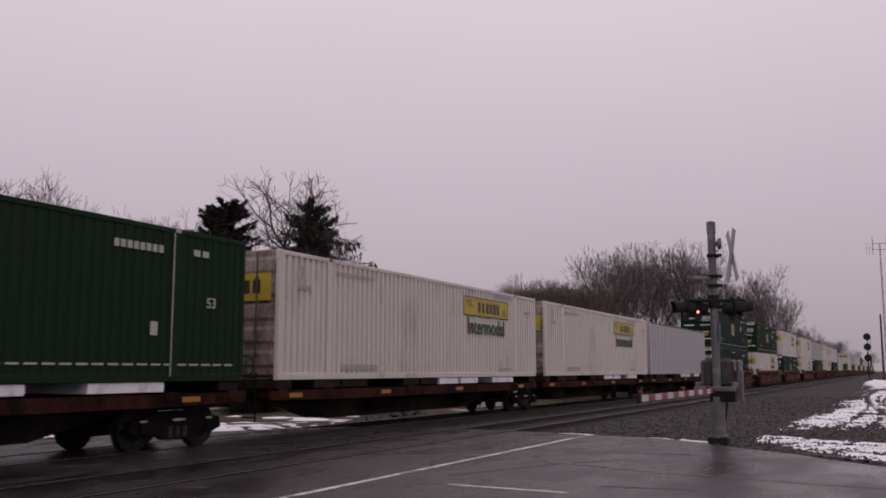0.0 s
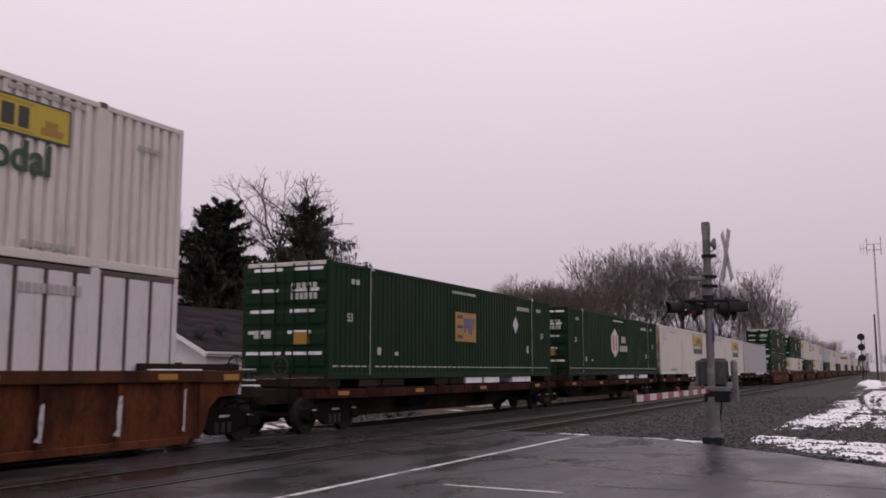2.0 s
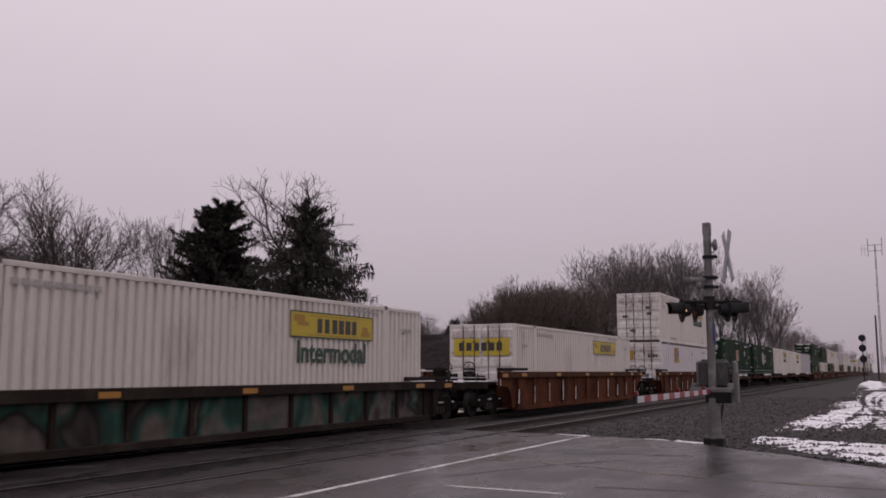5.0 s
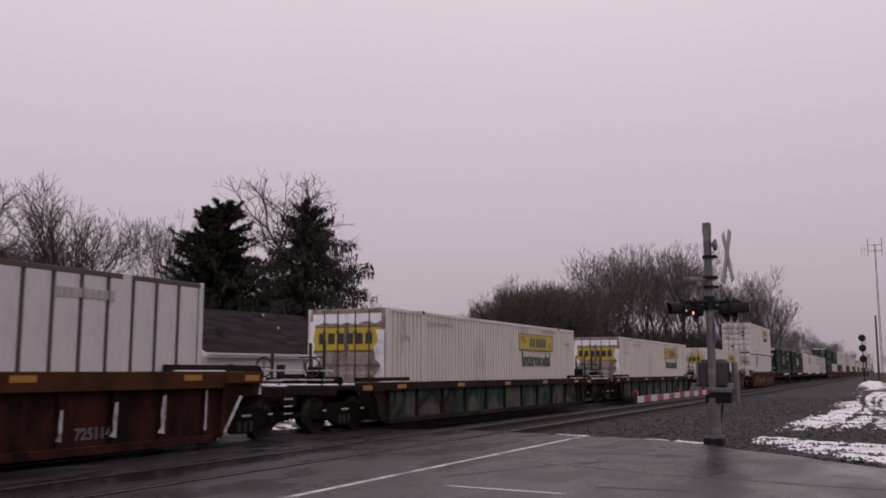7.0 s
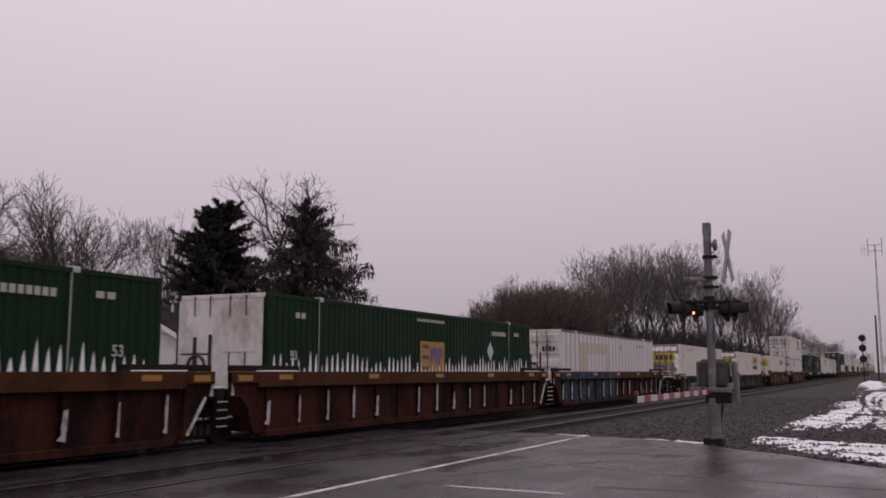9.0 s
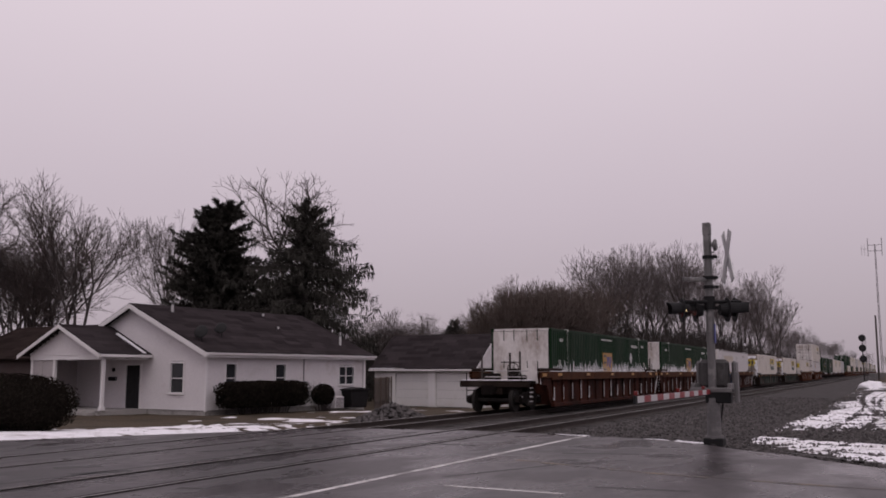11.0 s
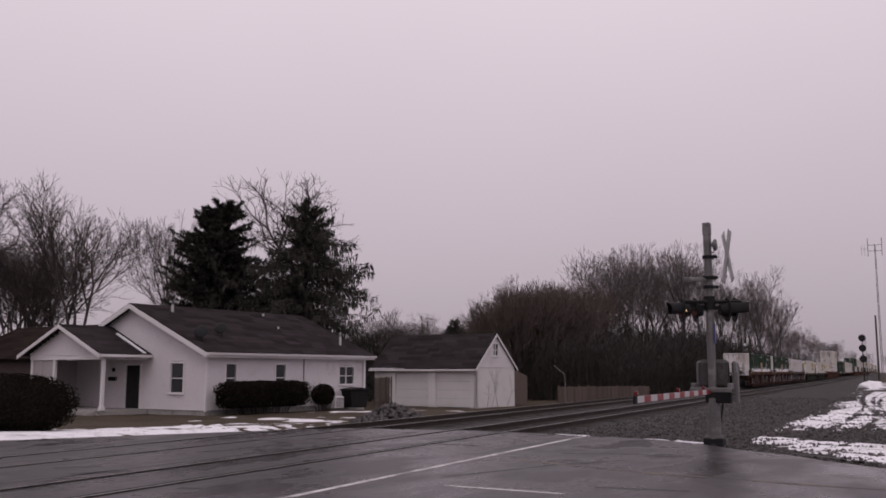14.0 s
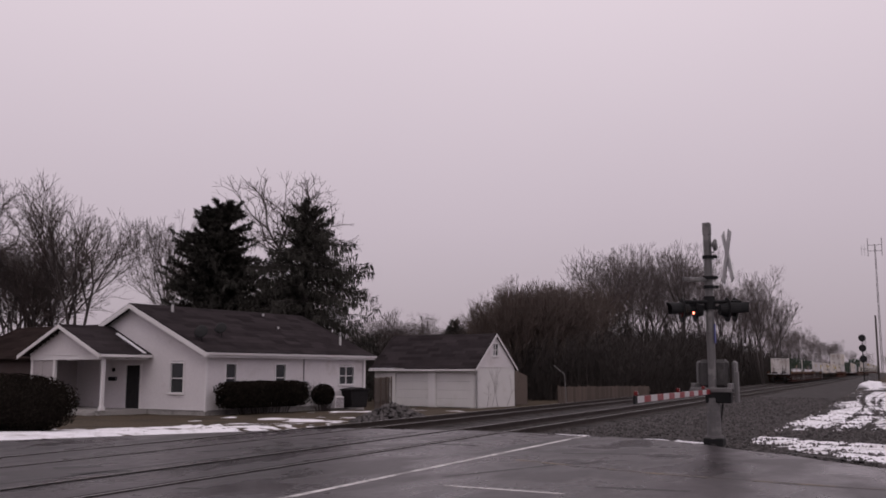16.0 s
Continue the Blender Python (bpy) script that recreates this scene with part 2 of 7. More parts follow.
def spray(name, colors, scale, grime):
    """Graffiti: cells of sprayed colour with soft edges and outlines."""
    m = mat(name, (0.05, 0.05, 0.05), 0.75, 0, 0.2, 2, 20, 0.05, spec=0.1)
    n, l = m.node_tree.nodes, m.node_tree.links
    tc = n.new("ShaderNodeTexCoord")
    warp = n.new("ShaderNodeTexNoise")
    warp.inputs["Scale"].default_value, warp.inputs["Detail"].default_value = scale, 2.5
    warp.inputs["Distortion"].default_value = 0.9
    l.new(tc.outputs["Object"], warp.inputs["Vector"])
    rp = n.new("ShaderNodeValToRGB")
    el = rp.color_ramp.elements
    el[0].position, el[0].color = 0.30, (*colors[0], 1)
    el[1].position, el[1].color = 0.70, (*colors[-1], 1)
    for k, c in enumerate(colors[1:-1]):
        e = el.new(0.30 + 0.40 * (k + 1) / (len(colors) - 1))
        e.color = (*c, 1)
    l.new(warp.outputs["Fac"], rp.inputs[0])
    gr = n.new("ShaderNodeTexNoise")
    gr.inputs["Scale"].default_value, gr.inputs["Detail"].default_value = 3.0, 8
    l.new(tc.outputs["Object"], gr.inputs["Vector"])
    r = n.new("ShaderNodeMapRange")
    r.inputs[1].default_value, r.inputs[2].default_value = 0.42, 0.66
    r.inputs[4].default_value = grime
    l.new(gr.outputs["Fac"], r.inputs[0])
    mx = n.new("ShaderNodeMix")
    mx.data_type = "RGBA"
    mx.inputs["B"].default_value = (0.03, 0.016, 0.012, 1)
    l.new(r.outputs[0], mx.inputs["Factor"])
    l.new(rp.outputs[0], mx.inputs["A"])
    l.new(mx.outputs["Result"], n["Principled BSDF"].inputs["Base Color"])
    return m


M_SPRAYB = spray("blue_spray_paint", ((0.012, 0.016, 0.025), (0.015, 0.035, 0.07), (0.03, 0.075, 0.12), (0.010, 0.014, 0.02), (0.06, 0.10, 0.11), (0.025, 0.06, 0.09), (0.08, 0.06, 0.015)), 1.1, 0.85)
M_SPRAYD = spray("faded_spray_paint", ((0.10, 0.085, 0.075), (0.075, 0.065, 0.058), (0.012, 0.010, 0.010), (0.02, 0.065, 0.05), (0.11, 0.095, 0.085), (0.08, 0.07, 0.062), (0.014, 0.012, 0.012)), 0.6, 0.4)
M_GRAFW = mat("pale_graffiti", (0.10, 0.10, 0.10), 0.6, 0, 0.3, 2, 14, 0)


# ---- building helpers ----
def part(name, bm, material, parent=None, label="", smooth=False):
    me = bpy.data.meshes.new(name)
    bm.to_mesh(me)
    bm.free()
    me.materials.append(material)
    if smooth:
        me.polygons.foreach_set("use_smooth", [True] * len(me.polygons))
    ob = new(name, me)
    ob.parent = parent
    if label:
        ob["label"] = label
    return ob


def share(name, me, parent, m, label=""):
    """One more object on a mesh that exists."""
    ob = new(name, me)
    ob.parent = parent
    ob.matrix_basis = m
    if label:
        ob["label"] = label
    return ob


def thing(name, m, label, category, group="", kind=""):
    ob = new(name)
    ob.empty_display_size = 0.1
    ob.matrix_basis = m
    return tagged(ob, label, category, group, kind)


def bx(bm, x0, x1, y0, y1, z0, z1):
    v = [bm.verts.new((x, y, z)) for x in (x0, x1) for y in (y0, y1) for z in (z0, z1)]
    for f in ((0, 1, 3, 2), (4, 6, 7, 5), (0, 4, 5, 1), (2, 3, 7, 6), (0, 2, 6, 4), (1, 5, 7, 3)):
        bm.faces.new([v[i] for i in f])
    return bm


def box(*a):
    return bx(bmesh.new(), *a)


def bevelled(bm, w=0.01):
    bmesh.ops.bevel(bm, geom=bm.edges[:], offset=w, segments=1, affect="EDGES")
    return bm


def tube(bm, p, q, r0, r1=None, n=8, caps=True):
    p, q = Vector(p), Vector(q)
    r1 = r0 if r1 is None else r1
    d = (q - p).normalized()
    a = d.orthogonal().normalized()
    b = d.cross(a)
    rings = []
    for c, r in ((p, r0), (q, r1)):
        rings.append([bm.verts.new(c + (a * math.cos(k * math.tau / n) + b * math.sin(k * math.tau / n)) * r) for k in range(n)])
    for k in range(n):
        bm.faces.new((rings[0][k], rings[0][(k + 1) % n], rings[1][(k + 1) % n], rings[1][k]))
    if caps:
        bm.faces.new(rings[0][::-1])
        bm.faces.new(rings[1])
    return bm


def prism(bm, pts, axis, a, b):
    """pts: outline in the two other axes (in x, y, z order); drawn out along axis from a to b."""
    def at(p, c):
        v = list(p)
        v.insert(axis, c)
        return bm.verts.new(v)
    lo, hi = [at(p, a) for p in pts], [at(p, b) for p in pts]
    n = len(pts)
    for k in range(n):
        bm.faces.new((lo[k], lo[(k + 1) % n], hi[(k + 1) % n], hi[k]))
    bm.faces.new(lo[::-1])
    bm.faces.new(hi)
    bmesh.ops.recalc_face_normals(bm, faces=bm.faces[:])
    return bm


def words(text, size, material, parent, m, label="", bold=0.0):
    cu = bpy.data.curves.new("lettering", "FONT")
    cu.body, cu.size, cu.align_x, cu.align_y, cu.offset, cu.extrude = text, size, "CENTER", "CENTER", bold, 0.004
    tmp = bpy.data.objects.new("lettering", cu)
    scene.collection.objects.link(tmp)
    bpy.context.view_layer.update()
    me = bpy.data.meshes.new_from_object(tmp.evaluated_get(bpy.context.evaluated_depsgraph_get()))
    bpy.data.objects.remove(tmp)
    bpy.data.curves.remove(cu)
    me.materials.clear()
    me.materials.append(material)
    return share("lettering", me, parent, m, label)


# ---- ground, road, track ----
def ss(a, b, x):
    t = min(1.0, max(0.0, (x - a) / (b - a)))
    return t * t * (3 - 2 * t)


def road_edge_y(x):
    """The far edge of the asphalt."""
    pts = ((-60, 1), (-30, 4.5), (-22, 9), (-17.7, 14.3), (-15.2, 18.7), (-13.4, 21.4), (-9.8, 22.0), (-7.2, 21.5), (-4.8, 20.9), (-3.7, 20.0), (-2.85, 18.95), (-1.76, 18.05), (-0.76, 16.75), (0.4, 15.7), (8, 15.2), (60, 14.6))
    for (x0, y0), (x1, y1) in zip(pts, pts[1:]):
        if x <= x1:
            return y0 + (y1 - y0) * max(0.0, (x - x0) / (x1 - x0))
    return 14.6


def ground_z(x, y):
    d = y - road_edge_y(x)
    if d < 0 and y > -8:
        return -0.10
    if y <= -8:
        d = -8 - y
    w = ss(-6.5, -13, x)
    z = -0.06 - ss(1, 24, d) * (0.06 + 0.36 * w)
    z -= 0.30 * ss(38, 54, y) * ss(-12, -17, x)
    z -= 0.32 * ss(0.3, 1.6, d) * ss(-18.6, -17.2, x) * ss(-2.9, -3.9, x)
    r = math.hypot(x, y)
    return z + 0.05 * noise.noise((x * 0.4, y * 0.4, 0)) * ss(0, 2, d) + 0.6 * noise.noise((x * 0.01, y * 0.01, 3)) * ss(150, 500, r)


def sheet_z(x, y):
    """Height of the ground sheet between its grid points."""
    gx, gy = -40 + 0.7 * math.floor((x + 40) / 0.7), -10 + 0.7 * math.floor((y + 10) / 0.7)
    u, v = (x - gx) / 0.7, (y - gy) / 0.7
    a = ground_z(gx, gy) * (1 - u) + ground_z(gx + 0.7, gy) * u
    b = ground_z(gx, gy + 0.7) * (1 - u) + ground_z(gx + 0.7, gy + 0.7) * u
    return a * (1 - v) + b * v


def grid_axis(lo, hi, step, far):
    a, s = [lo + step * i for i in range(int((hi - lo) / step) + 1)], step
    while a[-1] < far:
        s *= 1.35
        a.append(a[-1] + s)
    s = step
    while a[0] > -far:
        s *= 1.35
        a.insert(0, a[0] - s)
    return a


def sheet(name, xs, ys, zf, material, kind="structure", label="", category="ground", skip=None):
    vs = [(x, y, zf(x, y)) for y in ys for x in xs]
    n = len(xs)
    fs = []
    for j in range(len(ys) - 1):
        for i in range(n - 1):
            q = (j * n + i, j * n + i + 1, (j + 1) * n + i + 1, (j + 1) * n + i)
            if skip is None or not all(skip(vs[k]) for k in q):
                fs.append(q)
    me = bpy.data.meshes.new(name)
    me.from_pydata(vs, [], fs)
    me.materials.append(material)
    me.polygons.foreach_set("use_smooth", [True] * len(fs))
    return tagged(new(name, me), label, category, kind=kind)


def build_ground():
    sheet("ground", grid_axis(-40, 12, 0.7, 1800), grid_axis(-10, 70, 0.7, 1800), ground_z, M_GROUND, label="dull winter grass and bare soil", category="ground")
    # asphalt crossing, with thickness
    xs = [-60 + 0.6 * i for i in range(201)]
    bm = bmesh.new()
    top_f = [bm.verts.new((x, road_edge_y(x) + 0.10 * noise.noise((x * 1.3, 0, 5)), 0)) for x in xs]
    top_n = [bm.verts.new((x, -8, 0)) for x in xs]
    low_f = [bm.verts.new((v.co.x, v.co.y + 0.12, -0.16)) for v in top_f]
    for i in range(200):
        bm.faces.new((top_n[i], top_n[i + 1], top_f[i + 1], top_f[i]))
        bm.faces.new((top_f[i], top_f[i + 1], low_f[i + 1], low_f[i]))
    road = tagged(part("road", bm, M_ASPHALT), "wet worn grey asphalt level crossing road", "road", kind="structure")
    def stripe(name, pts, w, z, material, label):
        b = bmesh.new()
        for (xa, ya), (xb, yb) in zip(pts, pts[1:]):
            dx, dy = xb - xa, yb - ya
            k = w / 2 / math.hypot(dx, dy)
            b.faces.new([b.verts.new(c) for c in ((xa - dy * k, ya + dx * k, z), (xa + dy * k, ya - dx * k, z), (xb + dy * k, yb - dx * k, z), (xb - dy * k, yb + dx * k, z))])
        o = part(name, b, material, road, label)
        for f in o.data.polygons:
            if f.normal.z < 0:
                f.flip()
        return o
    # the long white line lies between gate and track; not a stop line
    stripe("stop_line", [(-6.60, 21.35), (-6.64, 9.4), (-6.66, 4)], 0.12, 0.004, M_WHITEPAINT, "thin worn white painted line")
    stripe("edge_line", [(-5.45, 11.28), (-3.75, 11.16)], 0.09, 0.004, M_WHITEPAINT, "short worn white painted line")
    stripe("centre_line", [(-5.9, 15.05), (-3.35, 13.97), (-1.2, 13.5), (6, 12.5)], 0.11, 0.004, M_YELLOWPAINT, "faint worn yellow centre line")
    # dark seams and patches in the wearing course; the broad near ones stand for wet blotches
    for pts, w in (([(-10.9, 8.2), (-10.7, 14), (-10.8, 21)], 0.10), ([(-8.0, 21.2), (-6.0, 21.0)], 0.06), ([(-5.9, 12.2), (-5.0, 14.6), (-4.2, 15.8)], 0.10), ([(-3.6, 12.0), (-2.4, 12.1)], 0.14),
                   ([(-5.6, 16.6), (-4.4, 17.0), (-3.3, 17.1)], 0.16), ([(-9.0, 17.6), (-7.8, 17.7)], 0.22), ([(-11.9, 10.6), (-11.5, 11.2)], 0.35), ([(-11.0, 10.1), (-10.6, 10.9)], 0.3), ([(-8.45, 9.55), (-8.1, 9.62)], 0.14), ([(-11.9, 13.9), (-11.0, 15.4)], 0.2), ([(-1.9, 18.6), (-0.7, 17.5), (0.6, 16.6)], 0.10)):
        stripe("tar_patch", pts, w, 0.003, M_RUBBER, "dark tar repair")
    # ballast shoulders under both tracks
    prof = ((-17.4, -0.62), (-15.7, -0.17), (-7.6, -0.17), (-6.6, -0.17), (-3.9, -0.19), (-3.2, -0.34))
    for y0, y1 in ((21.2, 900), (-900, -7.9)):
        xs2 = [-17.6 + 0.35 * i for i in range(42)]
        def bz(x, y):
            for (xa, za), (xb, zb) in zip(prof, prof[1:]):
                if x <= xb:
                    z = za + (zb - za) * (x - xa) / (xb - xa)
                    break
            else:
                z = prof[-1][1]
            near = ss(21.4, 24.5, y) if y > 0 else 1
            if x > -7.5:
                z = z * near + (1 - near) * -0.10
            elif y > 0 and y < 22:
                z = min(z, -0.12)
            return z + (0.035 * noise.noise((x * 2.6, y * 2.6, 1)) if abs(y) < 120 else 0)
        step = [y0 + 0.35 * i for i in range(120)] if y0 > 0 else [y0 + 50 * i for i in range(17)] + [y1]
        while step[-1] < y1:
            step.append(step[-1] * 1.12)
        if y0 > 0:
            sheet("gravel_lot", [-4.2 + 0.5 * i for i in range(60)], [15.0 + 0.5 * i for i in range(232)], lambda x, y: (sheet_z(x, y) if x < 11 and y < 69 else ground_z(x, y)) + 0.025 + 0.012 * noise.noise((x * 3, y * 3, 2)), M_GRAVEL, label="grey gravel lot beside the track", category="gravel")
        sheet("ballast", xs2, step, bz, M_GRAVEL, label="grey crushed stone ballast bed", category="ballast")
    # loose stones
    rng = np.random.default_rng(4)
    n = 20000
    xs, ys = rng.uniform(-8.2, 2.5, n), 16 + 48 * rng.random(n) ** 1.5
    vs, fs = [], []
    octa = ((1, 0, 0), (0, 1, 0), (-1, 0, 0), (0, -1, 0), (0, 0, 1), (0, 0, -1))
    tri = ((0, 1, 4), (1, 2, 4), (2, 3, 4), (3, 0, 4), (1, 0, 5), (2, 1, 5), (3, 2, 5), (0, 3, 5))
    for x, y in zip(xs, ys):
        if y < road_edge_y(x) + 0.15:
            continue
        r, k = rng.uniform(0.022, 0.055), len(vs)
        z = -0.16 if x < -5.4 else max(bz(x, y) if x < -3.2 else -1, sheet_z(x, y) + 0.03 if x > -4.2 else -1) + 0.008
        z = z if y > 24.5 or x > -5.4 else -0.08
        a = rng.uniform(0, 6.3)
        for o in octa:
            o = np.array(o) * r * rng.uniform(0.7, 1.3, 3)
            vs.append((x + o[0] * math.cos(a) - o[1] * math.sin(a), y + o[0] * math.sin(a) + o[1] * math.cos(a), z + o[2] * 0.8))
        fs += [tuple(k + i for i in f) for f in tri]
    me = bpy.data.meshes.new("loose_stones")
    me.from_pydata(vs, [], fs)
    me.materials.append(M_STONE)
    tagged(new("loose_stones", me), "loose grey ballast stones beside the track", "stones", kind="stuff")


def build_track(cx):
    tr = thing("railway_track", pose(cx, 0, 0), "steel rails on dark timber ties in ballast", "railway track", "two parallel tracks", "structure")
    prof = ((-0.07, -0.17), (0.07, -0.17), (0.07, -0.155), (0.012, -0.135), (0.012, -0.04), (0.036, -0.03), (0.036, 0.008), (-0.036, 0.008), (-0.036, -0.03), (-0.012, -0.04), (-0.012, -0.135), (-0.07, -0.155))
    for x in (-0.7525, 0.7525):
        rail = part("rail", prism(bmesh.new(), [(x + a, b) for a, b in prof], 1, -800, 900), M_RAILSIDE, tr)
        part("rail_head", box(x - 0.03, x + 0.03, -800, 900, 0.008, 0.0115), M_RAIL, rail, "bright worn rail head")
        for s in (-1, 1):
            c = x + s * 0.085
            e = road_edge_y(cx + c)
            w = (0.055 if s * x < 0 else 0.016) * (1 if cx > -10 else 0.5)
            part("flangeway", box(c - w, c + w, -7.9, e, -0.06, 0.004), M_GROOVE, tr, "black rubber flangeway strip")
    tie = box(-1.3, 1.3, -0.115, 0.115, -0.32, -0.165)
    first = part("tie", tie, M_TIE, tr)
    y = road_edge_y(cx) + 0.6
    first.matrix_basis = pose(0, y, 0)
    rng = random.Random(int(-cx))
    for i in range(1, 130):
        share("tie", first.data, tr, pose(rng.uniform(-0.03, 0.03), y + 0.53 * i, rng.uniform(0, 0.012), 0, 0, rng.uniform(-0.6, 0.6)))
    bm = bmesh.new()
    for i in range(130, 420):
        bx(bm, -1.3, 1.3, y + 0.53 * i - 0.115, y + 0.53 * i + 0.115, -0.32, -0.16)
    o = part("far_ties", bm, M_TIE, tr)
    o["kind"] = "stuff"


def snow_field(name, x0, x1, y0, y1, step, mask, label, base=sheet_z, lift=0.0):
    """A thin sheet that rises out of the ground where snow is left."""
    nx, ny = int((x1 - x0) / step), int((y1 - y0) / step)
    def z(x, y):
        h = mask(x, y)
        return base(x, y) + lift + max(-0.06, min(0.05, h * 0.12))
    return sheet(name, [x0 + step * i for i in range(nx + 1)], [y0 + step * i for i in range(ny + 1)], z, M_SNOW, "stuff", label, "snow", skip=lambda v: v[2] < base(v[0], v[1]) - 0.045)


def fbm(x, y, s, k=0):
    return noise.noise((x * s, y * s, k)) + 0.5 * noise.noise((x * s * 2.3, y * s * 2.3, k + 9)) + 0.3 * noise.noise((x * s * 5.1, y * s * 5.1, k + 17))


def build_snow():
    # strip between road and house lawn
    def west(x, y):
        d = y - road_edge_y(x)
        n = ((x + 13.4) * -7 + (y - 21.3) * 4.3) / 8.2
        along = ((x + 13.4) * 4.3 + (y - 21.3) * 7) / 8.2
        if d < 0.1:
            return -1
        return 0.30 - max(0, n - 3.6) / 6.5 + 0.55 * fbm(along * 0.3, n, 1.1, 2) + 0.72 * fbm(along * 0.5, n * 1.1, 3.6, 5) - 0.9 * ss(-1.5, 5.0, along - 1.2 * n)
    snow_field("snow_patch", -30, -12, 6, 34, 0.09, west, "thin old snow along the road verge")
    def lawn(x, y):
        return 0.8 * fbm(x * 0.6, y, 0.45, 7) - 0.26
    snow_field("snow_patch", -26, -16, 27, 50, 0.22, lawn, "scattered thin snow on the lawn")
    # gravel lot with wheel tracks
    def lot(x, y):
        if x < -4.2:
            return -1
        track = 0
        for c, a in ((-1.9, 0.012), (-1.2, 0.016), (-0.3, 0.0), (0.3, 0.016), (1.2, -0.02), (1.9, 0.02), (3.4, 0.02), (-0.4, -0.03), (2.6, -0.01)):
            xc = c + a * (y - 30) + 0.5 * math.sin(y * 0.09 + c)
            track += max(0, 1 - abs(x - xc) / 0.15)
        wide = max(0.7, min(2.0, 0.9 + 0.5 * (x + 3.3)))
        band = ss(wide + 0.8, wide - 0.4, abs(y - 22.5 + 0.94 * (x + 3.3))) * ss(-3.7, -2.7, x) * ss(0.25, 1.0, y - road_edge_y(x))
        low = ss(0.6, 0.1, abs(y - 16.9 + 0.62 * (x + 1.3))) * ss(-1.6, -1.0, x)
        mid = ss(24.8, 30, y) * ss(-0.3, 1.2, x + 3.3 - 0.026 * (y - 30))
        streak = 0.5 * fbm(x * 0.7, y, 0.9, 11) + 0.42 * fbm(x * 0.8, y, 2.1, 31) + 0.12 * fbm(x, y, 6.0, 41)
        return -0.50 + 0.66 * band + 0.75 * low + 0.72 * mid + streak - 0.5 * min(1, track) * (1 - 0.7 * band)
    snow_field("snow_patch", -4.4, 8.0, 15.6, 80, 0.09, lot, "rutted old snow over a gravel lot", lift=0.025)
    snow_field("snow_patch", -5.5, 30, 80, 150, 0.8, lambda x, y: 0.1 + 0.7 * fbm(x, y, 0.12, 5) - 0.6 * ss(-2.5, -4.5, x), "patchy snow far along the lot")
    def verge(x, y):
        d = y - road_edge_y(x)
        return 0.55 - abs(d - 0.35) / 0.35 + 0.5 * fbm(x, y, 0.9, 21) - 0.5 * ss(-4.4, -6.6, x) + (0.5 if -7.6 < x < -6.6 else 0.75 if -4.5 < x < -3.6 else 0)
    snow_field("snow_patch", -7.8, -3.2, 20.4, 22.6, 0.06, verge, "thin snow line along the asphalt edge", base=lambda x, y: -0.07)
    bm = bmesh.new()
    bmesh.ops.create_icosphere(bm, subdivisions=3, radius=1)
    for v in bm.verts:
        v.co *= 1 + 0.3 * noise.noise(v.co * 1.5)
        v.co = Vector((v.co.x * 1.3, v.co.y * 2.4, max(-0.2, v.co.z * 0.75)))
    tagged(part("snow_mound", bm, M_SNOW, None, smooth=True), "ploughed old snow heap beside the track", "snow mound").matrix_basis = pose(-2.0, 104, -0.2)


build_ground()
for c in (-13.5, -9.6):
    build_track(c)
build_snow()


# ---- house, garage, fence ----
def lap_wall(bm, u0, u1, z0, z1, place, openings=(), top=None, pitch=0.14, lip=0.026):
    """Lap siding: place(u, out, z) gives the point; openings (u0, u1, z0, z1); top(u0,u1,z): clip under a gable."""
    z = z0
    while z < z1 - 0.01:
        zt = min(z1, z + pitch)
        a, b = (u0, u1) if top is None else top((z + zt) / 2)
        cuts = [(a, b)]
        for ua, ub, za, zb in openings:
            if zt > za + 0.02 and z < zb - 0.02:
                cuts = [c for s, e in cuts for c in ((s, min(e, ua)), (max(s, ub), e)) if c[1] - c[0] > 0.01]
        for s, e in cuts:
            p = [bm.verts.new(place(*c)) for c in ((s, lip, z), (e, lip, z), (e, 0.0, zt), (s, 0.0, zt), (s, 0.0, z), (e, 0.0, z))]
            bm.faces.new((p[0], p[1], p[2], p[3]))
            bm.faces.new((p[4], p[5], p[1], p[0]))
        z = zt
    bmesh.ops.remove_doubles(bm, verts=bm.verts[:], dist=1e-4)
    return bm


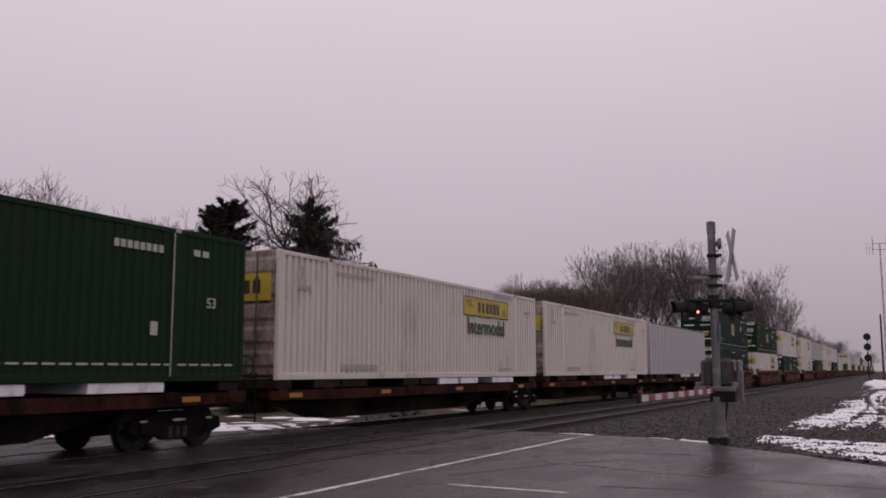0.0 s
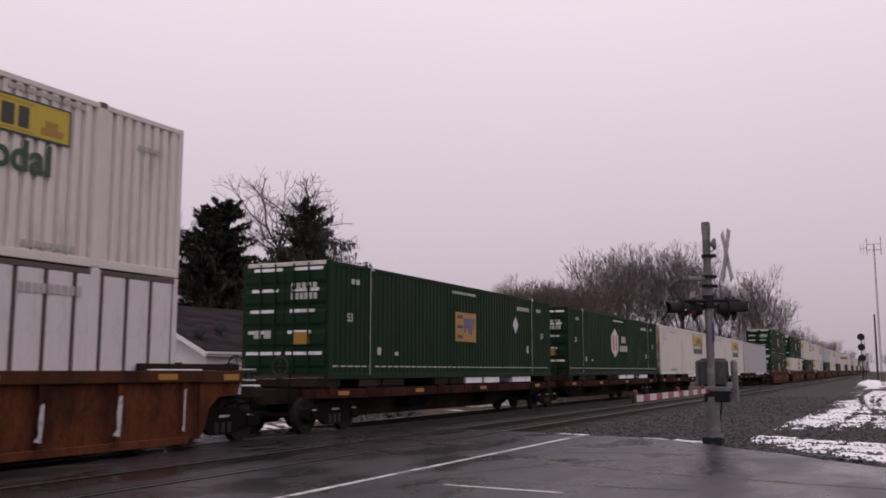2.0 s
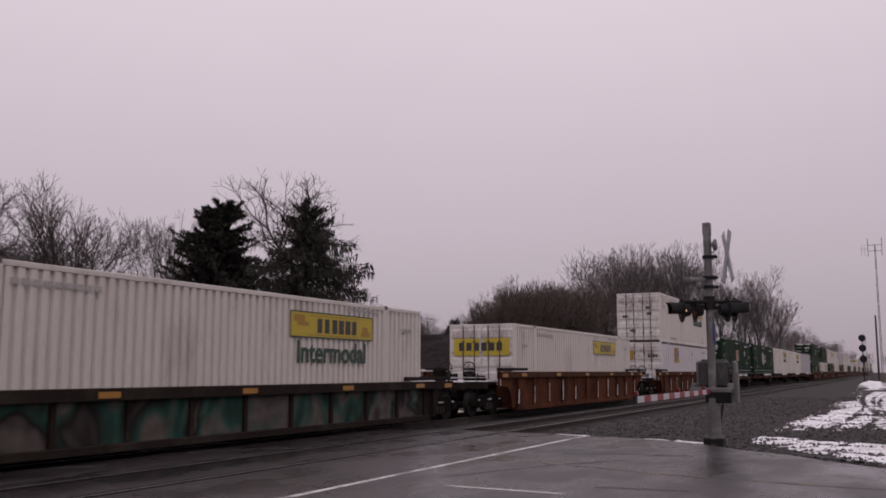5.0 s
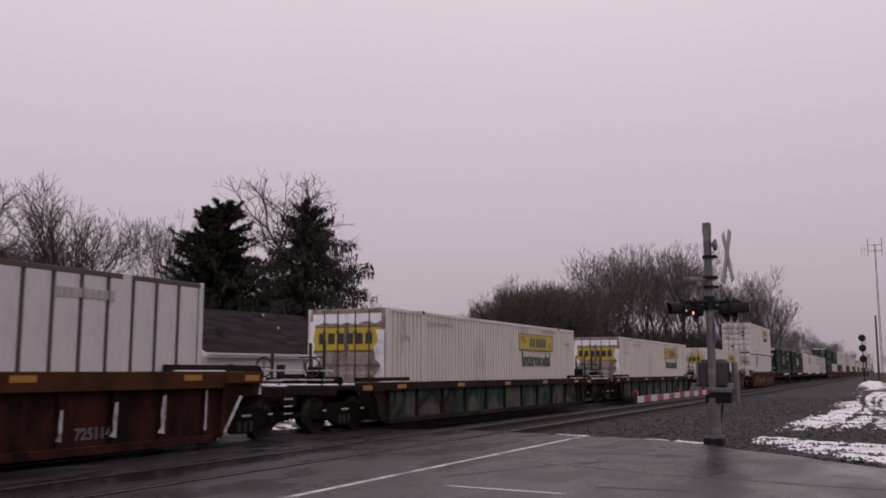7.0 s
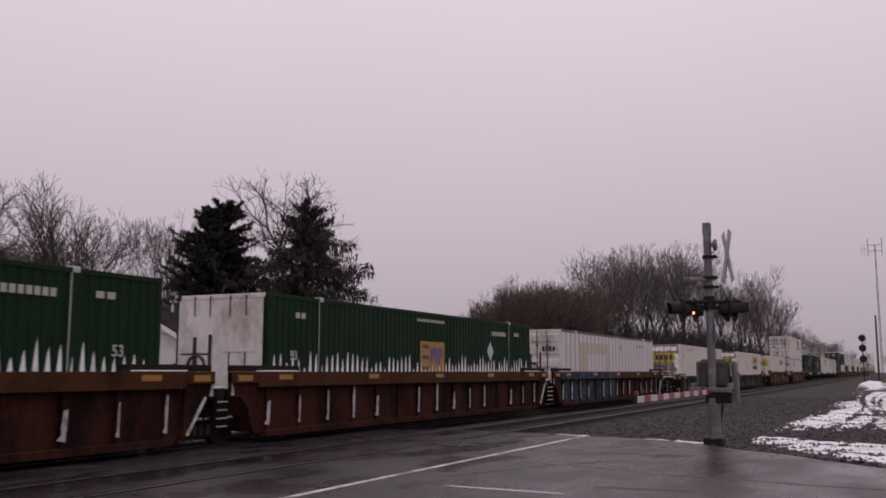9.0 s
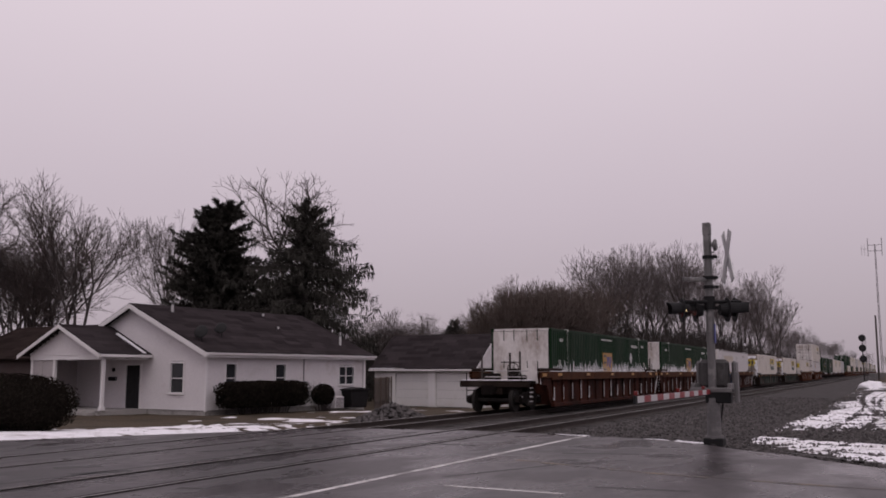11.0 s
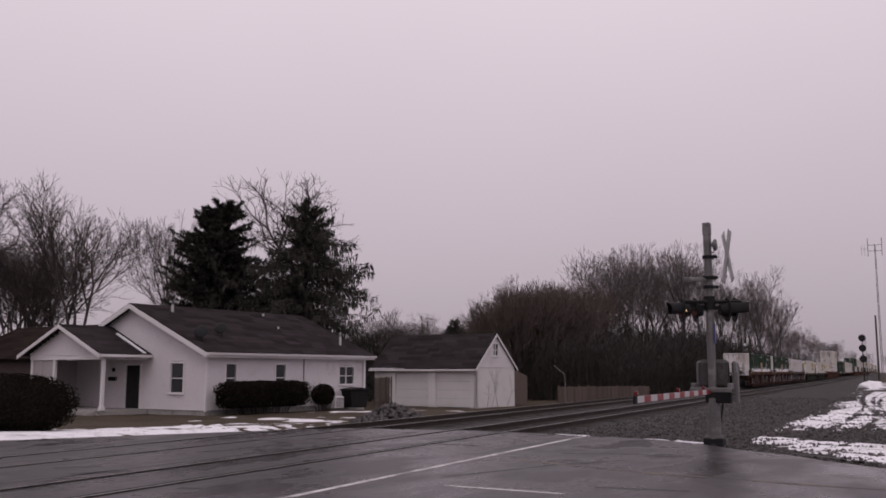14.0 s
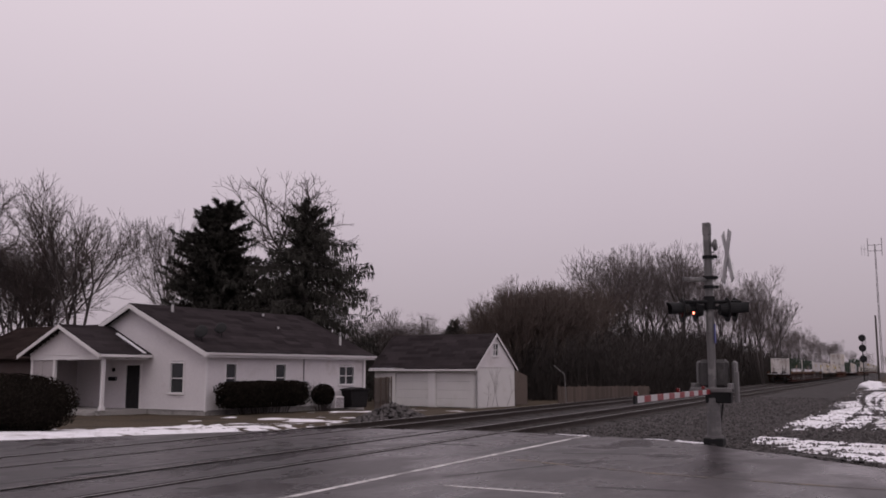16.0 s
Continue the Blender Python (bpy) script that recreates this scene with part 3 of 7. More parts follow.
def shingle_roof(name, corners, rows, parent, material, thick=0.12):
    """corners: eave a, eave b, ridge b, ridge a. Rows of shingles as lapped strips over a slab."""
    a, b, c, d = (Vector(p) for p in corners)
    nrm = (b - a).cross(d - a).normalized()
    if nrm.z < 0:
        nrm = -nrm
    bm = bmesh.new()
    lo = [bm.verts.new(p - nrm * thick) for p in (a, b, c, d)]
    hi = [bm.verts.new(p) for p in (a, b, c, d)]  # slab under the shingles
    bm.faces.new(hi)
    bm.faces.new(lo[::-1])
    for k in range(4):
        bm.faces.new((lo[k], lo[(k + 1) % 4], hi[(k + 1) % 4], hi[k]))
    bmesh.ops.recalc_face_normals(bm, faces=bm.faces[:])
    slab = part(name, bm, material, parent)
    bm = bmesh.new()
    cols = max(3, int((b - a).length / 0.9))
    for r in range(rows):
        f0, f1 = r / rows, (r + 1) / rows
        off = (r % 3) * 0.33
        for k in range(-1, cols):
            s, e = max(0, (k + off) / cols), min(1, (k + 1 + off) / cols)
            if e <= s:
                continue
            q = [(a.lerp(d, f0)).lerp(b.lerp(c, f0), s), (a.lerp(d, f0)).lerp(b.lerp(c, f0), e), (a.lerp(d, f1)).lerp(b.lerp(c, f1), e), (a.lerp(d, f1)).lerp(b.lerp(c, f1), s)]
            v = [bm.verts.new(q[0] + nrm * 0.010), bm.verts.new(q[1] + nrm * 0.010), bm.verts.new(q[2] + nrm * 0.006), bm.verts.new(q[3] + nrm * 0.006), bm.verts.new(q[0] + nrm * 0.002), bm.verts.new(q[1] + nrm * 0.002)]
            bm.faces.new(v[:4])
            bm.faces.new((v[4], v[5], v[1], v[0]))
    bmesh.ops.recalc_face_normals(bm, faces=bm.faces[:])
    part("shingle_cover", bm, material, slab)["kind"] = "stuff"
    return slab


def sash_window(parent, place, u0, u1, z0, z1, name="window", mullions=(0.5,), cross=()):
    """Frame, sill and panes set into a wall."""
    def b(bm, ua, ub, oa, ob_, za, zb):
        p = [place(u, o, z) for u in (ua, ub) for o in (oa, ob_) for z in (za, zb)]
        v = [bm.verts.new(c) for c in p]
        for f in ((0, 1, 3, 2), (4, 6, 7, 5), (0, 4, 5, 1), (2, 3, 7, 6), (0, 2, 6, 4), (1, 5, 7, 3)):
            bm.faces.new([v[i] for i in f])
        bmesh.ops.recalc_face_normals(bm, faces=bm.faces[:])
        return bm
    w = 0.09
    win = part(name, b(b(b(b(bmesh.new(), u0 - w, u0, -0.06, 0.05, z0, z1 + w), u1, u1 + w, -0.06, 0.05, z0, z1 + w), u0, u1, -0.06, 0.05, z1, z1 + w), u0, u1, -0.06, 0.03, z0, z0 + 0.04), M_TRIM, parent, "white window frame")
    part("sill", b(bmesh.new(), u0 - w - 0.03, u1 + w + 0.03, -0.02, 0.09, z0 - 0.06, z0), M_TRIM, win)
    zs = [z0 + 0.04] + [z0 + (z1 - z0) * f for f in mullions] + [z1]
    us = [u0] + [u0 + (u1 - u0) * f for f in cross] + [u1]
    for za, zb in zip(zs, zs[1:]):
        for ua, ub in zip(us, us[1:]):
            part("pane", b(bmesh.new(), ua + 0.012, ub - 0.012, -0.05, -0.04, za + 0.012, zb - 0.012), M_GLASSY, win, "dark window pane")
    bm = bmesh.new()
    for z in zs[1:-1]:
        b(bm, u0, u1, -0.055, -0.005, z - 0.02, z + 0.02)
    for u in us[1:-1]:
        b(bm, u - 0.03, u + 0.03, -0.055, 0.0, z0, z1)
    part("glazing_bar", bm, M_TRIM, win)
    return win


def build_house():
    h = thing("house", pose(-28.1, 33.34, 0, 0, 0, -7.13), "white sided single-storey house with dark shingle roof and porch", "house")
    W, L, Z0, EZ, AZ = 10.2, 11.7, -0.4, 2.45, 4.70
    side = lambda u, o, z: (o, u, z)
    front = lambda u, o, z: (-u, -o, z)
    back = lambda u, o, z: (-u, L + o, z)
    left = lambda u, o, z: (-W - o, u, z)
    wins_s = ((1.18, 1.82, 0.55, 1.84), (4.5, 5.2, 0.55, 1.84), (9.43, 10.66, 0.8, 1.74))
    wins_f = ((1.5, 2.36, 0.5, 1.88),)
    door = (4.5, 5.5, -0.25, 1.80)
    clip = lambda z: (0, W) if z < EZ else ((z - EZ) / 0.434, W - (z - EZ) / 0.434)
    part("wall", lap_wall(bmesh.new(), 0, L, Z0 + 0.15, EZ, side, wins_s), M_SIDING, h, "white lap siding")
    part("wall", lap_wall(bmesh.new(), 0, W, Z0 + 0.15, AZ - 0.1, front, wins_f + (door,), clip), M_SIDING, h, "white lap siding")
    part("wall", lap_wall(bmesh.new(), 0, W, Z0 + 0.15, AZ - 0.1, back, (), clip), M_SIDING, h)
    part("wall", lap_wall(bmesh.new(), 0, L, Z0 + 0.15, EZ, left, ()), M_SIDING, h)
    bm = box(-W + 0.2, -0.2, 0.2, L - 0.2, Z0 - 0.3, EZ - 0.05)
    part("inner_shell", bm, M_DOOR, h, "dark unlit interior")
    bm = bmesh.new()
    bx(bm, -W + 0.02, -0.02, 0.02, 0.2, Z0 - 0.4, Z0 + 0.15)
    bx(bm, -0.2, -0.02, 0.2, L - 0.2, Z0 - 0.4, Z0 + 0.15)
    bx(bm, -W + 0.02, -0.02, L - 0.2, L - 0.02, Z0 - 0.4, Z0 + 0.15)
    part("foundation", bm, M_CONC, h, "grey concrete footing")
    # corner boards, fascia, gutter
    for x, y in ((0, 0), (0, L), (-W, 0)):
        part("corner_board", box(x - 0.06, x + 0.03, y - 0.03 if y == 0 else y - 0.06, y + 0.06 if y == 0 else y + 0.03, Z0 + 0.1, EZ), M_TRIM, h)
    o = 0.38
    ez = EZ - o * 0.434 + 0.1
    shingle_roof("roof", ((o, -o, ez), (o, L + o, ez), (-W / 2, L + o, AZ + 0.1), (-W / 2, -o, AZ + 0.1)), 14, h, M_SHINGLE)
    shingle_roof("roof", ((-W - o, L + o, ez), (-W - o, -o, ez), (-W / 2, -o, AZ + 0.1), (-W / 2, L + o, AZ + 0.1)), 14, h, M_SHINGLE)
    bm = bmesh.new()
    bx(bm, o - 0.02, o + 0.02, -o, L + o, ez - 0.24, ez - 0.03)
    bx(bm, 0.0, o - 0.02, -o, L + o, ez - 0.24, ez - 0.21)
    part("fascia", bm, M_TRIM, h, "white eave fascia and soffit")
    bm = bmesh.new()
    a = ((0.02, -0.10), (0.15, -0.10), (0.17, 0.0), (0.15, 0.0), (0.13, -0.08), (0.02, -0.08))
    prism(bm, [(o + x, ez - 0.03 + z) for x, z in a], 1, -o, L + o)
    part("gutter", bm, M_TRIM, h, "white eave gutter")
    for s in (1, -1):
        bm = bmesh.new()
        x0 = -W / 2 + s * (W / 2 + o)
        prism(bm, [(x0, ez - 0.26), (x0, ez - 0.03), (-W / 2, AZ + 0.07), (-W / 2, AZ - 0.16)], 1, -o - 0.03, -o + 0.01)
        part("rake_board", bm, M_TRIM, h, "white gable trim board")
    for w in wins_s[:2]:
        sash_window(h, side, *w)
    sash_window(h, side, *wins_s[2], cross=(0.5,))
    sash_window(h, front, *wins_f[0])
    d = part("door", box(-5.5, -4.5, -0.02, 0.03, -0.25, 1.80), M_DOOR, h, "dark painted front door")
    bm = bmesh.new()
    for z0, z1 in ((-0.1, 0.45), (0.6, 1.0), (1.1, 1.65)):
        for x in (-5.4, -4.95):
            bx(bm, x, x + 0.38, -0.035, -0.02, z0, z1)
    part("panel", bm, M_DOOR, d)
    part("door_frame", bx(bx(box(-5.6, -5.5, -0.06, 0.03, -0.25, 1.88), -4.5, -4.4, -0.06, 0.03, -0.25, 1.88), -5.5, -4.5, -0.06, 0.03, 1.80, 1.88), M_TRIM, h)
    part("mailbox", bevelled(box(-6.75, -6.2, -0.16, -0.02, 1.05, 1.25), 0.03), M_BLACKMETAL, h, "black wall mailbox")
    part("porch_light", bevelled(box(-6.5, -6.35, -0.14, -0.02, 1.5, 1.68), 0.03), M_BLACKMETAL, h)
    # porch
    pw0, pw1, pa, py = -9.6, -3.85, -6.85, -2.7
    part("porch_floor", box(pw0 + 0.2, pw1 - 0.1, py, -0.02, Z0 - 0.2, -0.25), M_CONC, h, "concrete porch slab")
    part("step", box(-5.6, -4.2, py - 0.4, py, Z0 - 0.2, -0.33), M_CONC, h)
    pz, paz = 2.36, 3.72
    for x in (-9.35, -7.6, -4.0):
        post = part("porch_post", box(x - 0.07, x + 0.07, py + 0.12, py + 0.26, -0.25, 2.05), M_TRIM, h, "white square porch post")
        part("post_base", box(x - 0.11, x + 0.11, py + 0.08, py + 0.30, -0.25, -0.08), M_TRIM, post)
    part("porch_beam", bx(box(pw0 + 0.15, pw1 - 0.1, py + 0.1, py + 0.28, 2.05, 2.28), pw1 - 0.25, pw1 - 0.1, py + 0.28, -0.02, 2.05, 2.28), M_TRIM, h)
    part("porch_ceiling", box(pw0 + 0.15, pw1 - 0.26, py + 0.28, -0.02, 2.25, 2.28), M_TRIM, h)
    k = (paz - pz) / (pa - pw0)
    shingle_roof("porch_roof", ((pw1 + 0.15, py - 0.25, pz - 0.06), (pw1 + 0.15, 0, pz - 0.06), (pa, 3.0, paz), (pa, py - 0.25, paz)), 9, h, M_SHINGLE, 0.08)
    shingle_roof("porch_roof", ((pw0 - 0.15, 0, pz - 0.06), (pw0 - 0.15, py - 0.25, pz - 0.06), (pa, py - 0.25, paz), (pa, 3.0, paz)), 9, h, M_SHINGLE, 0.08)
    half = pw1 - pa
    lap = lap_wall(bmesh.new(), 0, 1, 2.28, paz - 0.24, lambda u, o_, z: (u, py + 0.1 - o_, z), (), lambda z: (pa - half * (paz - 0.17 - z) / (paz - pz), pa + half * (paz - 0.17 - z) / (paz - pz)))
    part("porch_gable", lap, M_SIDING, h)
    for s in (1, -1):
        x0 = pa + s * (half + 0.15)
        part("porch_rake", prism(bmesh.new(), [(x0, pz - 0.26), (x0, pz - 0.085), (pa, paz - 0.025), (pa, paz - 0.20)], 1, py - 0.29, py - 0.25), M_TRIM, h)
    # panels at the porch front, their grey standing in for porch shade
    for x0, x1 in ((-9.28, -8.55), (-8.5, -7.67)):
        part("porch_screen", bevelled(box(x0, x1, py + 0.16, py + 0.21, -0.25, 2.05), 0.008), M_SCREEN, h, "pale panel closing the porch side")
    part("porch_side", bevelled(box(-9.42, -9.36, py + 0.28, -0.03, -0.25, 2.05), 0.008), M_SCREEN, h, "pale panel closing the porch side")
    top_z = lambda x: pz - 0.06 + (paz - pz + 0.06) * (pw1 + 0.15 - x) / (pw1 + 0.15 - pa)
    part("valley_snow", prism(bmesh.new(), [(pw1 + 0.05, top_z(pw1 + 0.05)), (-5.9, top_z(-5.9)), (-5.9, top_z(-5.9) + 0.07), (pw1 + 0.05, top_z(pw1 + 0.05) + 0.05)], 1, -0.46, -0.30), M_SNOW, h, "snow line where the porch roof meets the wall")
    part("porch_gutter", box(pw1 + 0.13, pw1 + 0.24, py - 0.25, -0.05, pz - 0.2, pz - 0.08), M_TRIM, h)
    # roof fittings
    rz = lambda x: AZ + 0.1 - 0.434 * abs(x + W / 2)
    for x, y, r in ((-0.75, 0.35, 0.34), (-1.3, 2.1, 0.30)):
        bm = bmesh.new()
        for k in range(4):
            r0, r1 = r * k / 4, r * (k + 1) / 4
            for s in range(20):
                q = []
                for rr, a in ((r0, s), (r1, s), (r1, s + 1), (r0, s + 1)):
                    q.append(bm.verts.new((rr * math.cos(a * math.tau / 20), 0.35 * rr * rr, rr * math.sin(a * math.tau / 20))))
                bm.faces.new(q if k else (q[0], q[1], q[2]))
        bmesh.ops.remove_doubles(bm, verts=bm.verts[:], dist=1e-4)
        bmesh.ops.solidify(bm, geom=bm.faces[:], thickness=0.015)
        dish = part("satellite_dish", bm, M_DOOR, h, "dark satellite dish on the roof", True)
        dish.matrix_basis = pose(x, y - 0.1, rz(x) + 0.45, -25, 0, 20)
        part("dish_mast", tube(tube(bmesh.new(), (x, y, rz(x) - 0.05), (x, y, rz(x) + 0.45), 0.025), (x, y - 0.1, rz(x) + 0.2), (x, y - 0.5, rz(x) + 0.35), 0.012), M_BLACKMETAL, h)
    for x, y, z in ((-4.3, 1.6, 0.35), (-4.6, 8.3, 0.12), (-0.9, 10.6, 0.45), (-2.8, 7.6, 0.1)):
        part("roof_vent", tube(bmesh.new(), (x, y, rz(x) - 0.05), (x, y, rz(x) + z), 0.06, n=10), M_WHITEREF, h, "pale roof vent pipe")
    part("meter_pipe", tube(bmesh.new(), (0.05, 6.55, 0.4), (0.05, 6.55, 2.35), 0.025), M_GALV, h)
    part("meter_box", bevelled(box(0.02, 0.16, 6.4, 6.7, 0.55, 1.0), 0.03), M_GALV, h, "grey electric meter box")
    part("downpipe", box(0.03, 0.1, 11.45, 11.55, Z0, EZ - 0.2), M_TRIM, h)
    return h


def build_neighbour():
    h = thing("house", pose(-28.1, 33.34, 0, 0, 0, -7.13) @ pose(-11.4, 3.0, 0), "low house with brown shingle roof", "house")
    part("wall", lap_wall(bmesh.new(), 0, 14, -0.4, 2.35, lambda u, o, z: (-u, -o, z), ((5, 6.2, 0.6, 1.8),)), M_BRICKWALL, h)
    part("wall", lap_wall(bmesh.new(), 0, 8, -0.4, 4.2, lambda u, o, z: (o, u, z), (), lambda z: (0, 8) if z < 2.35 else ((z - 2.35) * 2, 8 - (z - 2.35) * 2)), M_BRICKWALL, h)
    part("inner_shell", box(-13.8, -0.2, 0.2, 7.8, -0.6, 2.3), M_DOOR, h)
    sash_window(h, lambda u, o, z: (-u, -o, z), 5, 6.2, 0.6, 1.8)
    shingle_roof("roof", ((-14.4, -0.4, 2.25), (0.4, -0.4, 2.25), (0.4, 4, 4.4), (-14.4, 4, 4.4)), 12, h, M_SHINGLE2)
    shingle_roof("roof", ((0.4, 8.4, 2.25), (-14.4, 8.4, 2.25), (-14.4, 4, 4.4), (0.4, 4, 4.4)), 12, h, M_SHINGLE2)
    part("chimney", box(-2.6, -2.0, 4.2, 4.8, 3.6, 5.3), M_SHINGLE2, h, "brick chimney")


def build_garage():
    g = thing("garage", pose(-23.67, 53.63, 0, 0, 0, -7.13), "white two-door garage with steep dark shingle roof", "garage")
    Z0, EZ, AZ, W, D = -0.75, 1.78, 3.86, 8.0, 5.0
    doors = ((0.45, 3.05), (3.67, 6.26))
    bm = bmesh.new()
    x = 0.0
    for a, b in doors:
        bx(bm, -a, -x, 0, 0.18, Z0 - 0.3, EZ)
        bx(bm, -b, -a, 0, 0.18, 1.42, EZ)
        x = b
    bx(bm, -W, -x, 0, 0.18, Z0 - 0.3, EZ)
    part("wall", bm, M_PLASTER, g, "white painted front wall")
    wall = prism(bmesh.new(), [(0.0, Z0 - 0.3), (D, Z0 - 0.3), (D, EZ), (0, EZ)], 0, -0.18, 0.0)
    part("wall", wall, M_PLASTER, g, "white painted end wall")
    clip = lambda z: ((z - EZ) / (AZ - EZ) * 2.45, D - (z - EZ) / (AZ - EZ) * 2.55)
    part("gable", lap_wall(bmesh.new(), 0, D, EZ, AZ - 0.03, lambda u, o, z: (o + 0.01, u, z), ((2.12, 2.76, 2.5, 3.28),), clip), M_SIDING, g, "white sided gable")
    part("wall", box(-W, -W + 0.18, 0.18, D, Z0 - 0.3, EZ), M_PLASTER, g)
    part("wall", box(-W + 0.18, -0.18, D - 0.18, D, Z0 - 0.3, EZ), M_PLASTER, g)
    part("inner_shell", box(-W + 0.3, -0.3, 0.3, D - 0.3, Z0 - 0.3, EZ), M_DOOR, g)
    part("attic_shell", prism(bmesh.new(), [(0.5, EZ), (D - 0.5, EZ), (2.45, AZ - 0.35)], 0, -W + 0.2, -0.12), M_DOOR, g)
    sash_window(g, lambda u, o, z: (o, u, z), 2.12, 2.76, 2.5, 3.28, mullions=(0.5,), cross=(0.5,))
    for a, b in doors:
        d = bmesh.new()
        for k in range(4):
            z = Z0 + k * 0.5425
            bx(d, -b + 0.01, -a - 0.01, 0.07, 0.12, z, z + 0.535)
            for c in range(4):
                u = a + 0.1 + c * 0.62
                bx(d, -u - 0.5, -u, 0.055, 0.07, z + 0.1, z + 0.43)
        part("garage_door", d, M_PLASTER, g, "white panelled garage door")
    part("door_post", box(-3.62, -3.1, -0.03, 0.0, Z0, 1.6), M_TRIM, g)
    o, k = 0.25, (AZ - EZ) / 2.45
    shingle_roof("roof", ((0.12, -o, EZ - o * k + 0.12), (-W - 0.25, -o, EZ - o * k + 0.12), (-W - 0.25, 2.45, AZ + 0.12), (0.12, 2.45, AZ + 0.12)), 12, g, M_SHINGLE, 0.09)
    k2 = (AZ - EZ) / 2.55
    shingle_roof("roof", ((-W - 0.25, D + o, EZ - o * k2 + 0.12), (0.12, D + o, EZ - o * k2 + 0.12), (0.12, 2.45, AZ + 0.12), (-W - 0.25, 2.45, AZ + 0.12)), 12, g, M_SHINGLE, 0.09)
    part("rake_board", prism(prism(bmesh.new(), [(-o, EZ - o * k - 0.06), (-o, EZ - o * k + 0.10), (2.45, AZ + 0.10), (2.45, AZ - 0.06)], 0, 0.12, 0.15), [(D + o, EZ - o * k2 - 0.06), (D + o, EZ - o * k2 + 0.10), (2.45, AZ + 0.10), (2.45, AZ - 0.06)], 0, 0.12, 0.15), M_TRIM, g)
    part("gutter", box(-W - 0.25, 0.1, -o - 0.12, -o - 0.02, EZ - o * k - 0.02, EZ - o * k + 0.08), M_TRIM, g, "white eave gutter")
    v = box(-W - 0.2, -5.4, -o - 0.12, -o + 0.05, EZ - o * k + 0.10, EZ - o * k + 0.16)
    part("eave_snow", bevelled(v, 0.02), M_SNOW, g, "thin snow in the gutter")
    # lean-to behind
    part("lean_to", prism(bmesh.new(), [(D + 0.02, Z0), (D + 2.4, Z0), (D + 2.4, 1.2), (D + 0.02, 1.75)], 0, -3.5, -0.3), M_FENCE, g, "weathered lean-to shed")


def build_fence(p, q, zb, height, label):
    p, q = Vector(p), Vector(q)
    L = (q - p).length
    ang = math.degrees(math.atan2(q.y - p.y, q.x - p.x))
    f = thing("fence", pose(p.x, p.y, zb, 0, 0, ang), label, "fence")
    n = int(L / 0.16)
    me = None
    rng = random.Random(3)
    for i in range(n):
        if me is None:
            ob = part("fence_board", prism(bmesh.new(), [(0, 0), (0.145, 0), (0.145, height - 0.06), (0.10, height), (0.045, height), (0, height - 0.06)], 1, 0, 0.02), M_FENCE, f)
            me = ob.data
        else:
            share("fence_board", me, f, pose(i * 0.16, rng.uniform(-0.006, 0.006), rng.uniform(-0.03, 0.02)))
    for z in (0.3, height - 0.35):
        part("fence_rail", box(0, L, 0.022, 0.07, z, z + 0.09), M_FENCE, f)
    for i in range(int(L / 2.4) + 1):
        part("fence_post", box(i * 2.4 - 0.05, i * 2.4 + 0.05, 0.07, 0.17, -0.2, height + 0.05), M_FENCE, f)


build_house()
build_neighbour()
build_garage()
build_fence((-20.35, 60.0, 0), (-15.6, 66.0, 0), -1.0, 1.5, "weathered brown board fence")
build_fence((-29.5, 52.9, 0), (-27.0, 46.6, 0), -0.6, 1.75, "weathered board gate fence beside the house")


# ---- trees and bushes ----
def tubes_mesh(name, segs, sides, material):
    """segs: rows of p, q, r0, r1. One mesh of thin tapered tubes."""
    s = np.array(segs, float)
    p, q, r0, r1 = s[:, 0:3], s[:, 3:6], s[:, 6:7], s[:, 7:8]
    d = q - p
    d /= np.linalg.norm(d, axis=1, keepdims=True) + 1e-9
    ref = np.where(np.abs(d[:, 2:3]) > 0.9, (1.0, 0, 0), (0, 0, 1.0))
    a = np.cross(d, ref)
    a /= np.linalg.norm(a, axis=1, keepdims=True) + 1e-9
    b = np.cross(d, a)
    n = len(s)
    vs = np.zeros((n, 2, sides, 3))
    for k in range(sides):
        c = a * math.cos(k * math.tau / sides) + b * math.sin(k * math.tau / sides)
        vs[:, 0, k], vs[:, 1, k] = p + c * r0, q + c * r1
    base = (np.arange(n) * 2 * sides)[:, None]
    fs = []
    for k in range(sides):
        k2 = (k + 1) % sides
        fs.append(np.concatenate([base + k, base + k2, base + sides + k2, base + sides + k], 1))
    me = bpy.data.meshes.new(name)
    me.from_pydata(vs.reshape(-1, 3).tolist(), [], np.concatenate(fs).tolist())
    me.materials.append(material)
    return me


def strips_mesh(name, segs, material, seed):
    """Fine twigs: one tapered blade each, turned at random."""
    s = np.array(segs, float)
    rng = np.random.default_rng(seed)
    p, q, r0, r1 = s[:, 0:3], s[:, 3:6], s[:, 6:7], s[:, 7:8]
    d = q - p
    a = np.cross(d, rng.normal(size=d.shape))
    a /= np.linalg.norm(a, axis=1, keepdims=True) + 1e-9
    vs = np.stack([p - a * r0, p + a * r0, q + a * r1 * 0.7, q - a * r1 * 0.7], 1).reshape(-1, 3)
    fs = np.arange(len(s) * 4).reshape(-1, 4)
    me = bpy.data.meshes.new(name)
    me.from_pydata(vs.tolist(), [], fs.tolist())
    me.materials.append(material)
    return me


